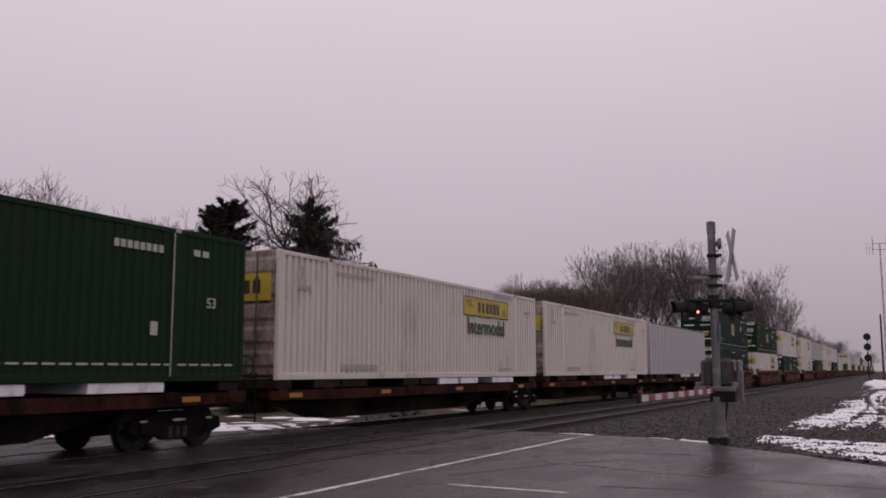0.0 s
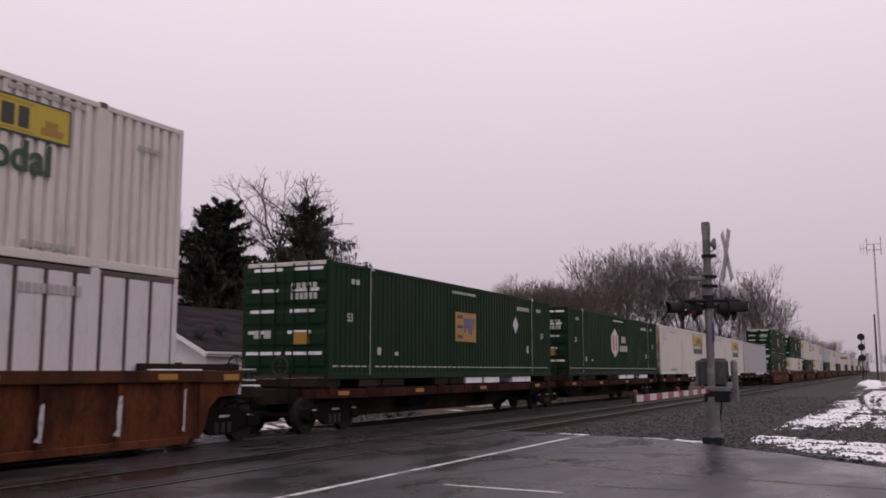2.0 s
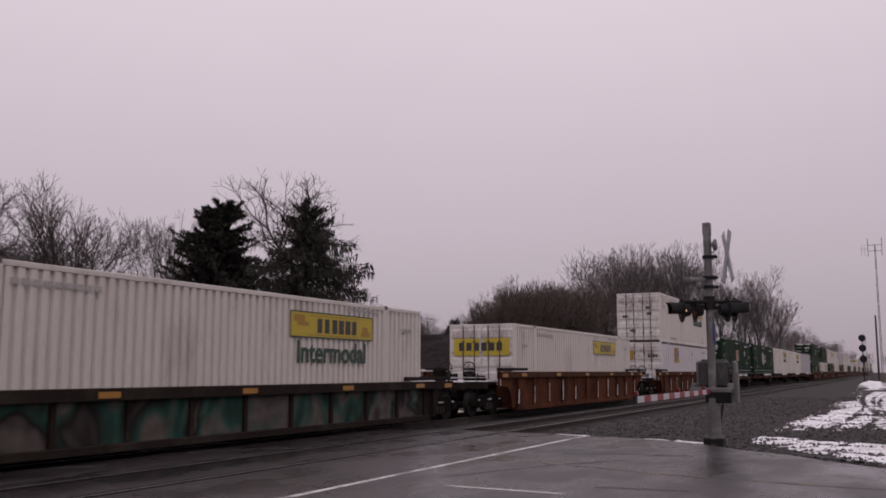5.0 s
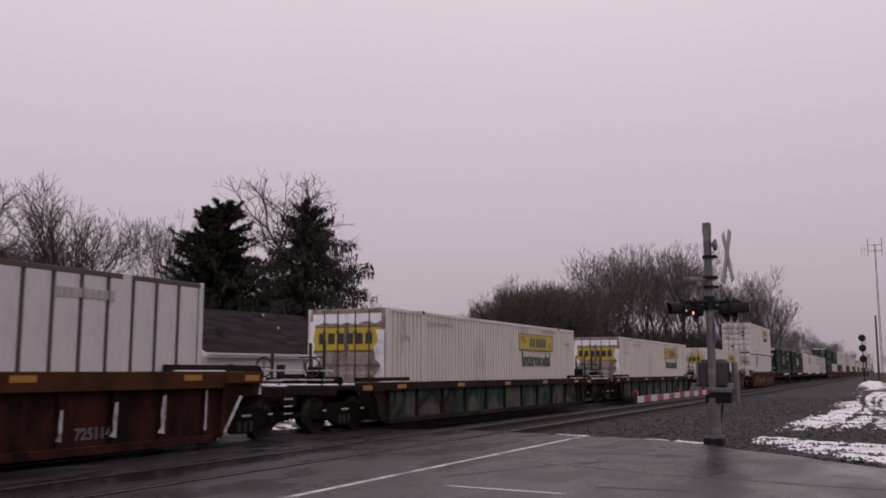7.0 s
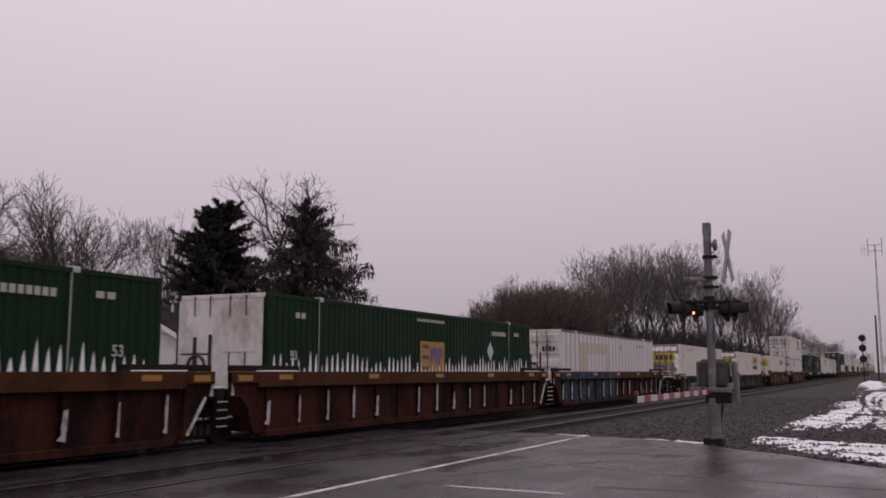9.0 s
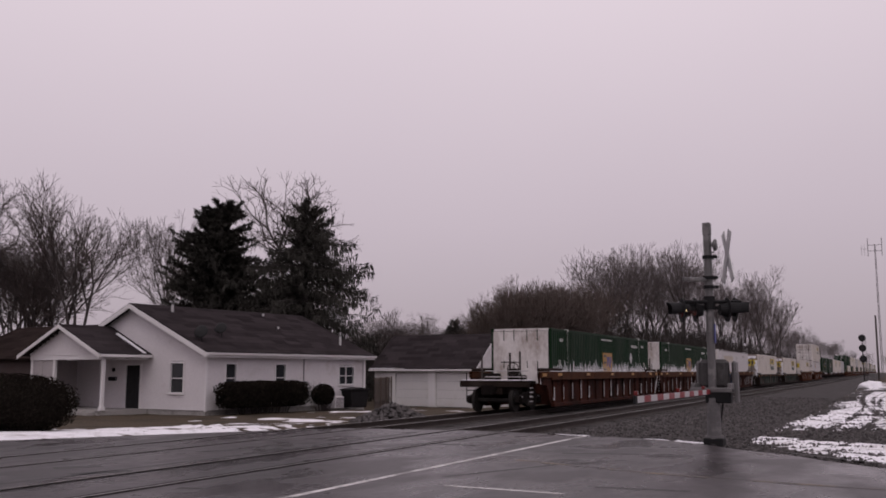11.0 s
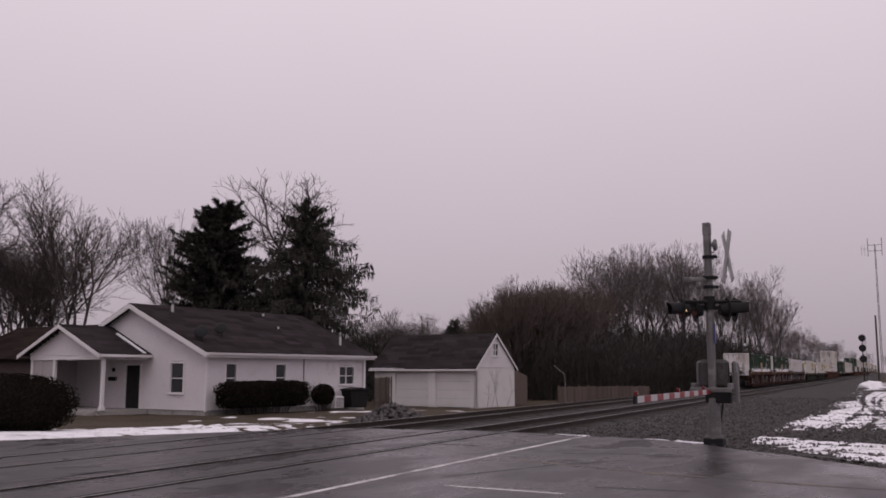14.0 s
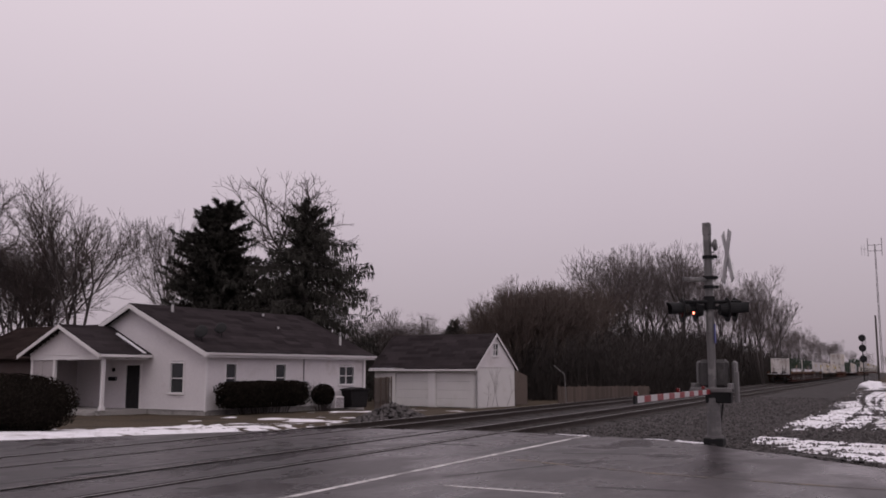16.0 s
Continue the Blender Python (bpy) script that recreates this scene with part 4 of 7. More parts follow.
def fan(out, rng, p, d, length, r, level, spec):
    """One limb that wanders, throws side shoots and forks at its end."""
    n = 3 if level < 4 else 2
    for i in range(n):
        d = (d + Vector((rng.gauss(0, 1), rng.gauss(0, 1), rng.gauss(0, 0.6))) * spec["wob"] + Vector((0, 0, spec["up"]))).normalized()
        q = p + d * (length / n)
        ra, rb = max(spec["thin"], r * (1 - 0.28 * i / n)), max(spec["thin"], r * (1 - 0.28 * (i + 1) / n))
        out[0 if r > 0.06 else 1 if r > 0.024 else 2].append((*p, *q, ra, rb))
        if 0 < level < spec["top"] and rng.random() < spec["side"]:
            a = d.orthogonal().normalized()
            a.rotate(Matrix.Rotation(rng.uniform(0, math.tau), 3, d))
            ang = radians(rng.uniform(30, 62))
            fan(out, rng, q, (d * math.cos(ang) + a * math.sin(ang)).normalized(), length * rng.uniform(0.5, 0.75), r * 0.42, level + 2, spec)
        p = q
    if level < spec["top"]:
        k = 3 if rng.random() < 0.3 else 2
        turn = rng.uniform(0, math.tau)
        for j in range(k):
            a = d.orthogonal().normalized()
            a.rotate(Matrix.Rotation(turn + j * math.tau / k + rng.uniform(-0.5, 0.5), 3, d))
            ang = radians(rng.uniform(*spec["angle"])) * (0.7 if j == 0 else 1.15)
            fan(out, rng, p, (d * math.cos(ang) + a * math.sin(ang)).normalized(), length * rng.uniform(0.66, 0.9), r * (0.78 if j == 0 else 0.62), level + 1, spec)


def bare_tree(seed, height, r, bole=0.3, angle=(16, 36), wob=0.08, up=0.04, side=0.45, top=7, thin=0.012, twig=None, stems=1, spread=0.1):
    """A leafless tree: one or more stems that fork into limbs and a crown of fine twigs."""
    rng = random.Random(seed)
    out = ([], [], [])
    spec = {"wob": wob, "up": up, "angle": angle, "side": side, "top": top, "thin": thin}
    for k in range(stems):
        a = (k + rng.uniform(0, 0.6)) * math.tau / stems
        lean = Vector((math.cos(a), math.sin(a), 0)) * spread * rng.uniform(0.4, 1.2)
        foot, d = lean * 0.8 + Vector((0, 0, -0.5)), (Vector((0, 0, 1)) + lean).normalized()
        knee = foot + d * height * bole * rng.uniform(0.85, 1.1) * (1 if k == 0 else 0.8)
        out[0].append((*foot, *knee, r, r * 0.8))
        fan(out, rng, knee, d, (height - knee.z) * 0.27, r * 0.78, 0, spec)
    tall = max(row[5] for part_rows in out for row in part_rows)
    f = height / tall
    mx, my = (sum(row[k] for row in out[2]) / len(out[2]) for k in (3, 4))
    mz = sum(row[5] for row in out[2]) / len(out[2])

    def upright(x, y, z):
        """Leans the stems so that the crown stands over the foot."""
        return (x - mx * z / mz) * f, (y - my * z / mz) * f, z * f
    out = [[upright(*row[:3]) + upright(*row[3:6]) + row[6:] for row in rows] for rows in out]
    t = thing("tree", pose(0, 0, 0), "", "tree")
    twig = twig or M_TWIG
    share("trunk", tubes_mesh("trunk", out[0], 7, M_BARK), t, pose(0, 0, 0))
    if out[1]:
        share("branchwork", tubes_mesh("branchwork", out[1], 4, twig), t, pose(0, 0, 0))["kind"] = "stuff"
    share("crown", tubes_mesh("crown", out[2], 3, twig), t, pose(0, 0, 0), "fine leafless twigs")["kind"] = "stuff"
    return t


def conifer(seed, height, width, swell, hang, boughs_each, spray, leaders, gap, lift):
    """Trunk with one or more leaders, whorled boughs, hanging or tufted needle sprays."""
    rng = random.Random(seed)
    t = thing("tree", pose(0, 0, 0), "", "tree")
    split = height - 4.0
    segs = [(0, 0, -0.5, 0, 0, split, 0.30, 0.16)]
    for ox, oy, drop in leaders:
        segs.append((0, 0, split, ox, oy, height - drop, 0.12, 0.02))
    share("trunk", tubes_mesh("trunk", segs, 8, M_BARK), t, pose(0, 0, 0))
    wood, vs, fs = [], [], []
    z = 1.0
    while z < height - 0.15:
        for ox, oy, drop in (leaders if z > split else leaders[:1]):
            g0 = max(0.0, (z - split) / 4.0)
            low = height - drop - z
            if low < 0.1:
                continue
            for _ in range(boughs_each if z <= split else max(4, boughs_each // 2)):
                a = rng.uniform(0, math.tau)
                reach = (width * (1 - math.exp(-low / swell)) + 0.25) * rng.uniform(0.5, 1.12) * (1 + 0.35 * noise.noise((math.cos(a) * 1.3, math.sin(a) * 1.3, z * 0.55 + seed)))
                out = Vector((math.cos(a), math.sin(a), 0))
                side = Vector((-out.y, out.x, 0))
                p0 = Vector((ox * g0, oy * g0, z + rng.uniform(-0.15, 0.15)))
                rise = rng.uniform(*lift) + (0.7 if low < 1.5 else 0.0)
                n, p = 6, p0
                for i in range(n):
                    h = (i + 1) / n
                    q = p0 + out * reach * h + Vector((0, 0, reach * (rise * h - hang * 0.62 * h * h + hang * 0.9 * max(0, h - 0.7) ** 1.3)))
                    wood.append((*p, *q, 0.035 * (1 - h) + 0.012, 0.035 * (1 - h) + 0.008))
                    for _k in range(max(3, int(spray * (0.5 + 0.5 * h)))):
                        o = p.lerp(q, rng.random())
                        if rng.random() < hang:
                            w = (out * rng.uniform(-0.1, 0.5) + side * rng.uniform(-0.4, 0.4) + Vector((0, 0, -1))).normalized()
                            ln, wd = rng.uniform(0.2, 0.8) * (0.5 + 0.5 * min(1, low / 5)), rng.uniform(0.025, 0.05)
                        else:
                            w = (out * rng.uniform(0.1, 1.0) + side * rng.uniform(-0.9, 0.9) + Vector((0, 0, rng.uniform(-0.15, 0.75)))).normalized()
                            ln, wd = rng.uniform(0.22, 0.5), rng.uniform(0.03, 0.06)
                        c = w.orthogonal().normalized()
                        c.rotate(Matrix.Rotation(rng.uniform(0, 3.14), 3, w))
                        k, mid = len(vs), o + w * ln * 0.45
                        vs += [tuple(o), tuple(mid + c * wd), tuple(o + w * ln), tuple(mid - c * wd)]
                        fs.append((k, k + 1, k + 2, k + 3))
                    p = q
        z += gap * rng.uniform(0.7, 1.3)
    share("framework", tubes_mesh("framework", wood, 4, M_BARK), t, pose(0, 0, 0))["kind"] = "stuff"
    me = bpy.data.meshes.new("crown")
    me.from_pydata(vs, [], fs)
    me.materials.append(M_NEEDLE)
    share("crown", me, t, pose(0, 0, 0), "dark green needle sprays")["kind"] = "stuff"
    return t


def leafy_bush(name, size, n, material, label, m, leaf=0.05, category="bush", k=3.2):
    """A clipped or loose evergreen: twigs inside, small leaves over an uneven shell."""
    rng = random.Random(n)
    t = thing(name, m, label, category)
    sx, sy, sz = size
    segs = []
    for _ in range(40):
        q = Vector((rng.uniform(-0.8, 0.8) * sx, rng.uniform(-0.8, 0.8) * sy, rng.uniform(0.5, 0.95) * sz))
        segs.append((q.x * 0.35, q.y * 0.7, -0.35, *q, 0.025, 0.006))
    share("stemwork", tubes_mesh("stemwork", segs, 4, M_BARK), t, pose(0, 0, 0))["kind"] = "stuff"
    core = bmesh.new()
    bmesh.ops.create_icosphere(core, subdivisions=4, radius=1)
    for v in core.verts:
        u = v.co.normalized()
        r = (abs(u.x) ** k + abs(u.y) ** k + abs(u.z) ** k) ** (-1 / k) * 0.86 * (1 + 0.10 * noise.noise(u * 2.5))
        v.co = Vector((u.x * r * sx, u.y * r * sy, max(0.15 * sz, (u.z * r * 0.5 + 0.5) * sz)))
    part("inner_foliage", core, material, t, "dense shaded inner foliage")
    vs, fs = [], []
    for _ in range(n):
        u = Vector((rng.gauss(0, 1), rng.gauss(0, 1), rng.gauss(0, 1))).normalized()
        s = (abs(u.x) ** k + abs(u.y) ** k + abs(u.z) ** k) ** (-1 / k)
        c = u * s * rng.uniform(0.80, 1.03) * (1 + 0.10 * noise.noise(u * 2.5))
        p = Vector((c.x * sx, c.y * sy, max(0.03, (c.z * 0.5 + 0.5) * sz)))
        a, b = u.orthogonal().normalized(), Vector((rng.gauss(0, 1), rng.gauss(0, 1), rng.gauss(0, 1))).normalized()
        a = (a + b * 0.8).normalized() * leaf * rng.uniform(0.6, 1.5)
        b = a.cross(b).normalized() * leaf * 0.5
        i = len(vs)
        vs += [tuple(p - a), tuple(p + b), tuple(p + a), tuple(p - b)]
        fs.append((i, i + 1, i + 2, i + 3))
    me = bpy.data.meshes.new("crown")
    me.from_pydata(vs, [], fs)
    me.materials.append(material)
    share("crown", me, t, pose(0, 0, 0))["kind"] = "stuff"
    return t


def thicket(name, x0, x1, y0, y1, n, hmin, hmax, seed, material, label):
    """Undergrowth nobody could count: crowded thin stems with side twigs."""
    rng = random.Random(seed)
    segs, fine = [], []
    for _ in range(n):
        x, y = rng.uniform(x0, x1), y0 + (y1 - y0) * rng.random()
        h = rng.uniform(hmin, hmax) * (0.8 + 0.4 * noise.noise((x * 0.1, y * 0.06, 8)))
        p = Vector((x, y, -0.9))
        d = Vector((rng.gauss(0, 0.16), rng.gauss(0, 0.16), 1)).normalized()
        for i in range(4):
            q = p + d * (h / 4)
            segs.append((*p, *q, 0.03 * (1 - i / 4) + 0.015, 0.03 * (0.75 - i / 4) + 0.015))
            for _k in range(4):
                o = p.lerp(q, rng.random())
                w = (d * 0.8 + Vector((rng.gauss(0, 0.6), rng.gauss(0, 0.6), 0.2))).normalized()
                e = o + w * h * rng.uniform(0.12, 0.3)
                fine.append((*o, *e, 0.02, 0.014))
                w2 = (w + Vector((rng.gauss(0, 0.6), rng.gauss(0, 0.6), 0.2))).normalized()
                o = o.lerp(e, 0.5)
                fine.append((*o, *(o + w2 * h * 0.15), 0.014, 0.011))
            p = q
            d = (d + Vector((rng.gauss(0, 0.12), rng.gauss(0, 0.12), 0.1))).normalized()
    tagged(new(name, tubes_mesh(name, segs, 3, material)), label, "undergrowth", kind="stuff")
    tagged(new(name, strips_mesh(name, fine, material, seed)), label, "undergrowth", kind="stuff")


def place(t, x, y, s=1.0, rz=0.0, label="", z=-0.6, group=""):
    o = copy_thing(t, pose(x, y, z, 0, 0, rz))
    o.scale = (s, s, s)
    return tagged(o, label, "tree", group)


def build_trees():
    # behind the house
    a = bare_tree(14, 18.9, 0.27, bole=0.44, angle=(22, 44), wob=0.13, up=0.03, stems=1, side=0.5, thin=0.010)
    a.matrix_basis = pose(-45.4, 63.5, -0.6, 0, 0, 40)
    tagged(a, "tall leafless tree with a crooked forked trunk")
    b = bare_tree(8, 17.3, 0.18, bole=0.36, angle=(12, 30), stems=3, spread=0.09, side=0.3, thin=0.010)
    b.matrix_basis = pose(-56.9, 52.5, -0.6)
    tagged(b, "tall leafless broadleaf tree with upswept branches")
    c = bare_tree(11, 15.4, 0.12, bole=0.3, angle=(8, 26), stems=2, spread=0.08, side=0.3, thin=0.010)
    c.matrix_basis = pose(-54.2, 58.1, -0.6)
    tagged(c, "slender leafless tree with narrow crown")
    d = bare_tree(21, 15.2, 0.17, bole=0.14, angle=(14, 34), stems=4, spread=0.36, side=0.34, thin=0.010)
    d.matrix_basis = pose(-63.2, 52.8, -0.6)
    tagged(d, "broad leafless tree with dense fine twigs")
    e = bare_tree(31, 9.4, 0.08, bole=0.16, angle=(12, 32), up=0.12, stems=7, spread=0.36, side=0.4, top=6, thin=0.010, twig=M_BROWNTWIG)
    e.matrix_basis = pose(-28.5, 72, -0.9)
    tagged(e, "multi-stemmed leafless tree with brown twigs")
    # far belt tree; its lighter twigs stand in for haze
    f = bare_tree(41, 16.3, 0.17, bole=0.22, angle=(14, 36), up=0.10, stems=2, spread=0.12, side=0.35, twig=M_HAZETWIG)
    f.matrix_basis = pose(-25.7, 100, -0.9)
    tagged(f, "tall leafless tree with pale twigs in the tree belt")
    sp = conifer(3, 14.4, 6.6, 4.5, 0.72, 8, 30, ((0.0, 0.0, 0.0), (-0.9, -0.4, 1.2), (0.7, 0.3, 1.0)), 0.40, (0.1, 0.4))
    sp.matrix_basis = pose(-38.3, 56.0, -0.6)
    tagged(sp, "tall dark spruce with drooping ragged boughs")
    pn = conifer(9, 14.2, 4.3, 4.2, 0.08, 12, 42, ((0.5, 0.25, 0.0), (-0.65, -0.3, 0.6)), 0.28, (-0.1, 0.7))
    pn.matrix_basis = pose(-44.25, 53.3, -0.6)
    tagged(pn, "dense dark green pine")
    place(sp, -44.6, 95.1, 0.55, 70, "small dark spruce behind the garage")
    place(sp, -46.6, 62.6, 0.66, 200, "low dark spruce between the tall conifers")
    place(sp, -42.2, 60.2, 0.66, 90, "low dark spruce between the tall conifers")
    g1 = "bare trees behind the houses"
    place(d, -67, 50.4, 1.0, 120, "broad leafless tree with dense fine twigs", group=g1)
    place(d, -70, 59.0, 1.0, 200, "broad leafless tree with dense fine twigs", group=g1)
    place(d, -72, 61, 1.0, 40, "broad leafless tree with dense fine twigs", group=g1)
    place(b, -68, 75, 0.95, 80, "leafless broadleaf tree with upswept branches", group=g1)
    place(c, -60, 72, 0.9, 150, "slender leafless tree with narrow crown", group=g1)
    place(b, -63.5, 56.5, 0.95, 60, "leafless broadleaf tree with upswept branches", group=g1)
    place(c, -52, 70, 0.8, 10, "slender leafless tree with narrow crown", group=g1)
    place(a, -61.9, 46.2, 0.90, 140, "big leafless tree with heavy spreading limbs", group=g1)
    rng = random.Random(77)
    for x, y, s in ((-55.4, 95.2, 0.78), (-53.5, 96.5, 0.72), (-56.1, 100.5, 0.78), (-56.6, 105.9, 0.76), (-52.6, 101, 0.72), (-54.6, 106.9, 0.74), (-54.8, 112.4, 0.74), (-48.9, 109.5, 0.8), (-46.5, 104, 0.78), (-43.3, 101, 0.82), (-51, 111, 0.74), (-51.6, 86.2, 0.62)):
        place(rng.choice((d, d, b)), x, y, s * 0.8, rng.uniform(0, 360), "leafless tree in the belt behind the garage", -0.8, "bare trees behind the garage")
    # belt along the line
    g2 = "bare trees along the railway"
    for x, y, s, k in ((-29.0, 70, 0.98, 0), (-28.0, 74, 1.17, 0), (-27.5, 76, 1.18, 0), (-27.6, 80, 1.16, 0), (-27.2, 82, 1.13, 0), (-32.1, 76, 1.0, 0), (-31.2, 84, 1.25, 0), (-28.0, 88, 1.25, 0), (-28.0, 92, 1.32, 0), (-28.3, 96, 0.89, 1), (-28.7, 104, 1.01, 1), (-25.6, 106, 1.06, 1), (-25.3, 112, 0.99, 1), (-24.5, 118, 1.14, 1), (-21.9, 112, 1.12, 1), (-22.6, 124, 1.1, 1), (-21.5, 128, 1.0, 1), (-20.0, 132, 0.98, 1), (-19.5, 140, 0.92, 1), (-16.4, 136, 1.0, 1), (-16.4, 150, 0.91, 1), (-28.2, 130, 1.1, 1), (-31.9, 120, 1.1, 1),
                       (-25, 186, 1.08, 1), (-20, 178, 0.72, 1), (-24, 205, 1.22, 1), (-20, 212, 0.72, 1), (-25, 232, 0.90, 1), (-21, 246, 0.85, 1), (-26, 268, 0.99, 1), (-21, 290, 0.85, 1), (-25, 318, 0.90, 1), (-21, 350, 0.90, 1),
                                      (-26, 390, 0.95, 1), (-22, 440, 0.95, 1), (-26, 500, 0.99, 1), (-21, 570, 0.99, 1), (-14, 640, 0.99, 1), (-4, 700, 0.99, 1), (10, 720, 0.90, 1), (26, 700, 1.0, 1)):
        place((e, f)[k], x, y, s * rng.uniform(0.86, 1.06), rng.uniform(0, 360), ("multi-stemmed leafless tree with brown twigs", "tall leafless tree with pale twigs in the tree belt")[k], -0.9, g2)
    thicket("undergrowth", -31, -19.0, 70, 112, 3300, 2.2, 6.6, 1, M_BRUSH, "dense brown leafless undergrowth along the line")
    thicket("undergrowth", -33, -20.5, 92, 150, 2600, 3.5, 9.0, 9, M_BRUSH, "dense brown leafless undergrowth along the line")
    thicket("undergrowth", -30, -18.5, 110, 260, 2400, 3, 8.0, 2, M_BRUSH, "dense brown leafless undergrowth along the line")
    # far stems coloured lighter in place of haze
    thicket("undergrowth", -32, -18.5, 260, 650, 1300, 4, 8.5, 5, M_HAZETWIG, "far leafless undergrowth along the line")
    thicket("undergrowth", -62, -38, 84, 116, 2400, 2.5, 6.5, 3, M_BRUSH, "leafless undergrowth behind the garage")
    thicket("undergrowth", -60, -38, 62, 74, 1500, 2.5, 6.5, 6, M_BRUSH, "leafless undergrowth behind the house")
    # bushes
    leafy_bush("bush", (1.8, 1.6, 1.70), 30000, M_HEDGE, "large dark rounded evergreen bush on the verge", pose(-22.4, 18.2, -0.28), 0.032, k=2.5)
    hm = pose(-28.1, 33.34, 0, 0, 0, -7.13)
    leafy_bush("hedge", (0.6, 2.75, 1.2), 13000, M_HEDGE, "dark evergreen hedge against the house wall", hm @ pose(0.85, 2.9, -0.17), 0.06, "hedge", k=7)
    leafy_bush("bush", (0.5, 0.66, 1.05), 2600, M_HEDGE, "small evergreen bush beside the house", hm @ pose(0.8, 7.2, -0.2), 0.06, k=2.2)
    sh = bare_tree(61, 2.0, 0.014, bole=0.25, angle=(8, 22), top=2, stems=3, spread=0.25, side=0.15, thin=0.005)
    sh.matrix_basis = pose(-23.2, 54.0, -0.75)
    tagged(sh, "bare twiggy shrub beside the garage", "shrub")
    sh2 = copy_thing(sh, hm @ pose(0.8, 5.7, -0.4))
    tagged(sh2, "bare twiggy shrub beside the hedge", "shrub")
    sh2.scale = (0.8, 0.8, 0.8)
    sh3 = copy_thing(sh, pose(-22.9, 55.6, -0.75, 0, 0, 90))
    sh3.scale = (1.3, 1.3, 1.3)


build_trees()


# ---- train ----
SPEED, LINE_X = 19.03, -13.5
LEN, WID, HGT = 16.15, 2.6, 2.9
MOVERS = []      # (thing, place along the line at the start, height)
WHEELS = []
CACHE = {}


def once(key, make):
    """A mesh that is built once and shared by all things of its kind."""
    if key not in CACHE:
        bm, m = make()
        me = bpy.data.meshes.new(key)
        bm.to_mesh(me)
        bm.free()
        me.materials.append(m)
        CACHE[key] = me
    return CACHE[key]


def side_sheet(pitch, depth, y0, y1, z0, z1):
    """Corrugated sheet facing +x at x = 0."""
    bm = bmesh.new()
    prof, y = [], y0
    while y < y1 - 1e-6:
        for f, o in ((0.0, 0.0), (0.52, 0.0), (0.60, -depth), (0.92, -depth)):
            if y + f * pitch < y1:
                prof.append((y + f * pitch, o))
        y += pitch
    prof.append((y1, 0.0))
    lo = [bm.verts.new((o, y, z0)) for y, o in prof]
    hi = [bm.verts.new((o, y, z1)) for y, o in prof]
    for k in range(len(prof) - 1):
        bm.faces.new((lo[k], lo[k + 1], hi[k + 1], hi[k]))
    return bm


def flat_side_sheet(y0, y1, z0, z1, n):
    """Smooth panels with gaps between them, facing +x at x = 0."""
    bm = bmesh.new()
    p = (y1 - y0) / n
    for k in range(n):
        bx(bm, -0.03, 0.0, y0 + k * p + 0.05, y0 + (k + 1) * p - 0.05, z0, z1)
    return bm


def plate(parent, name, y0, y1, z0, z1, m, label="", out=0.006, x=WID / 2):
    return part(name, bevelled(box(x, x + out, y0, y1, z0, z1), 0.001), m, parent, label)


def bars(parent, y0, y1, z, h, n, m, x=WID / 2 + 0.002):
    """A row of unreadable characters as plain bars on the side."""
    bm = bmesh.new()
    w = (y1 - y0) / n
    for k in range(n):
        bx(bm, x, x + 0.005, y0 + k * w, y0 + (k + 0.72) * w, z, z + h)
    return part("marking", bm, m, parent)


def rear_bars(parent, x0, x1, z, h, n, m):
    bm = bmesh.new()
    w = (x1 - x0) / n
    for k in range(n):
        bx(bm, x0 + k * w, x0 + (k + 0.72) * w, -0.05, -0.045, z, z + h)
    return part("marking", bm, m, parent)


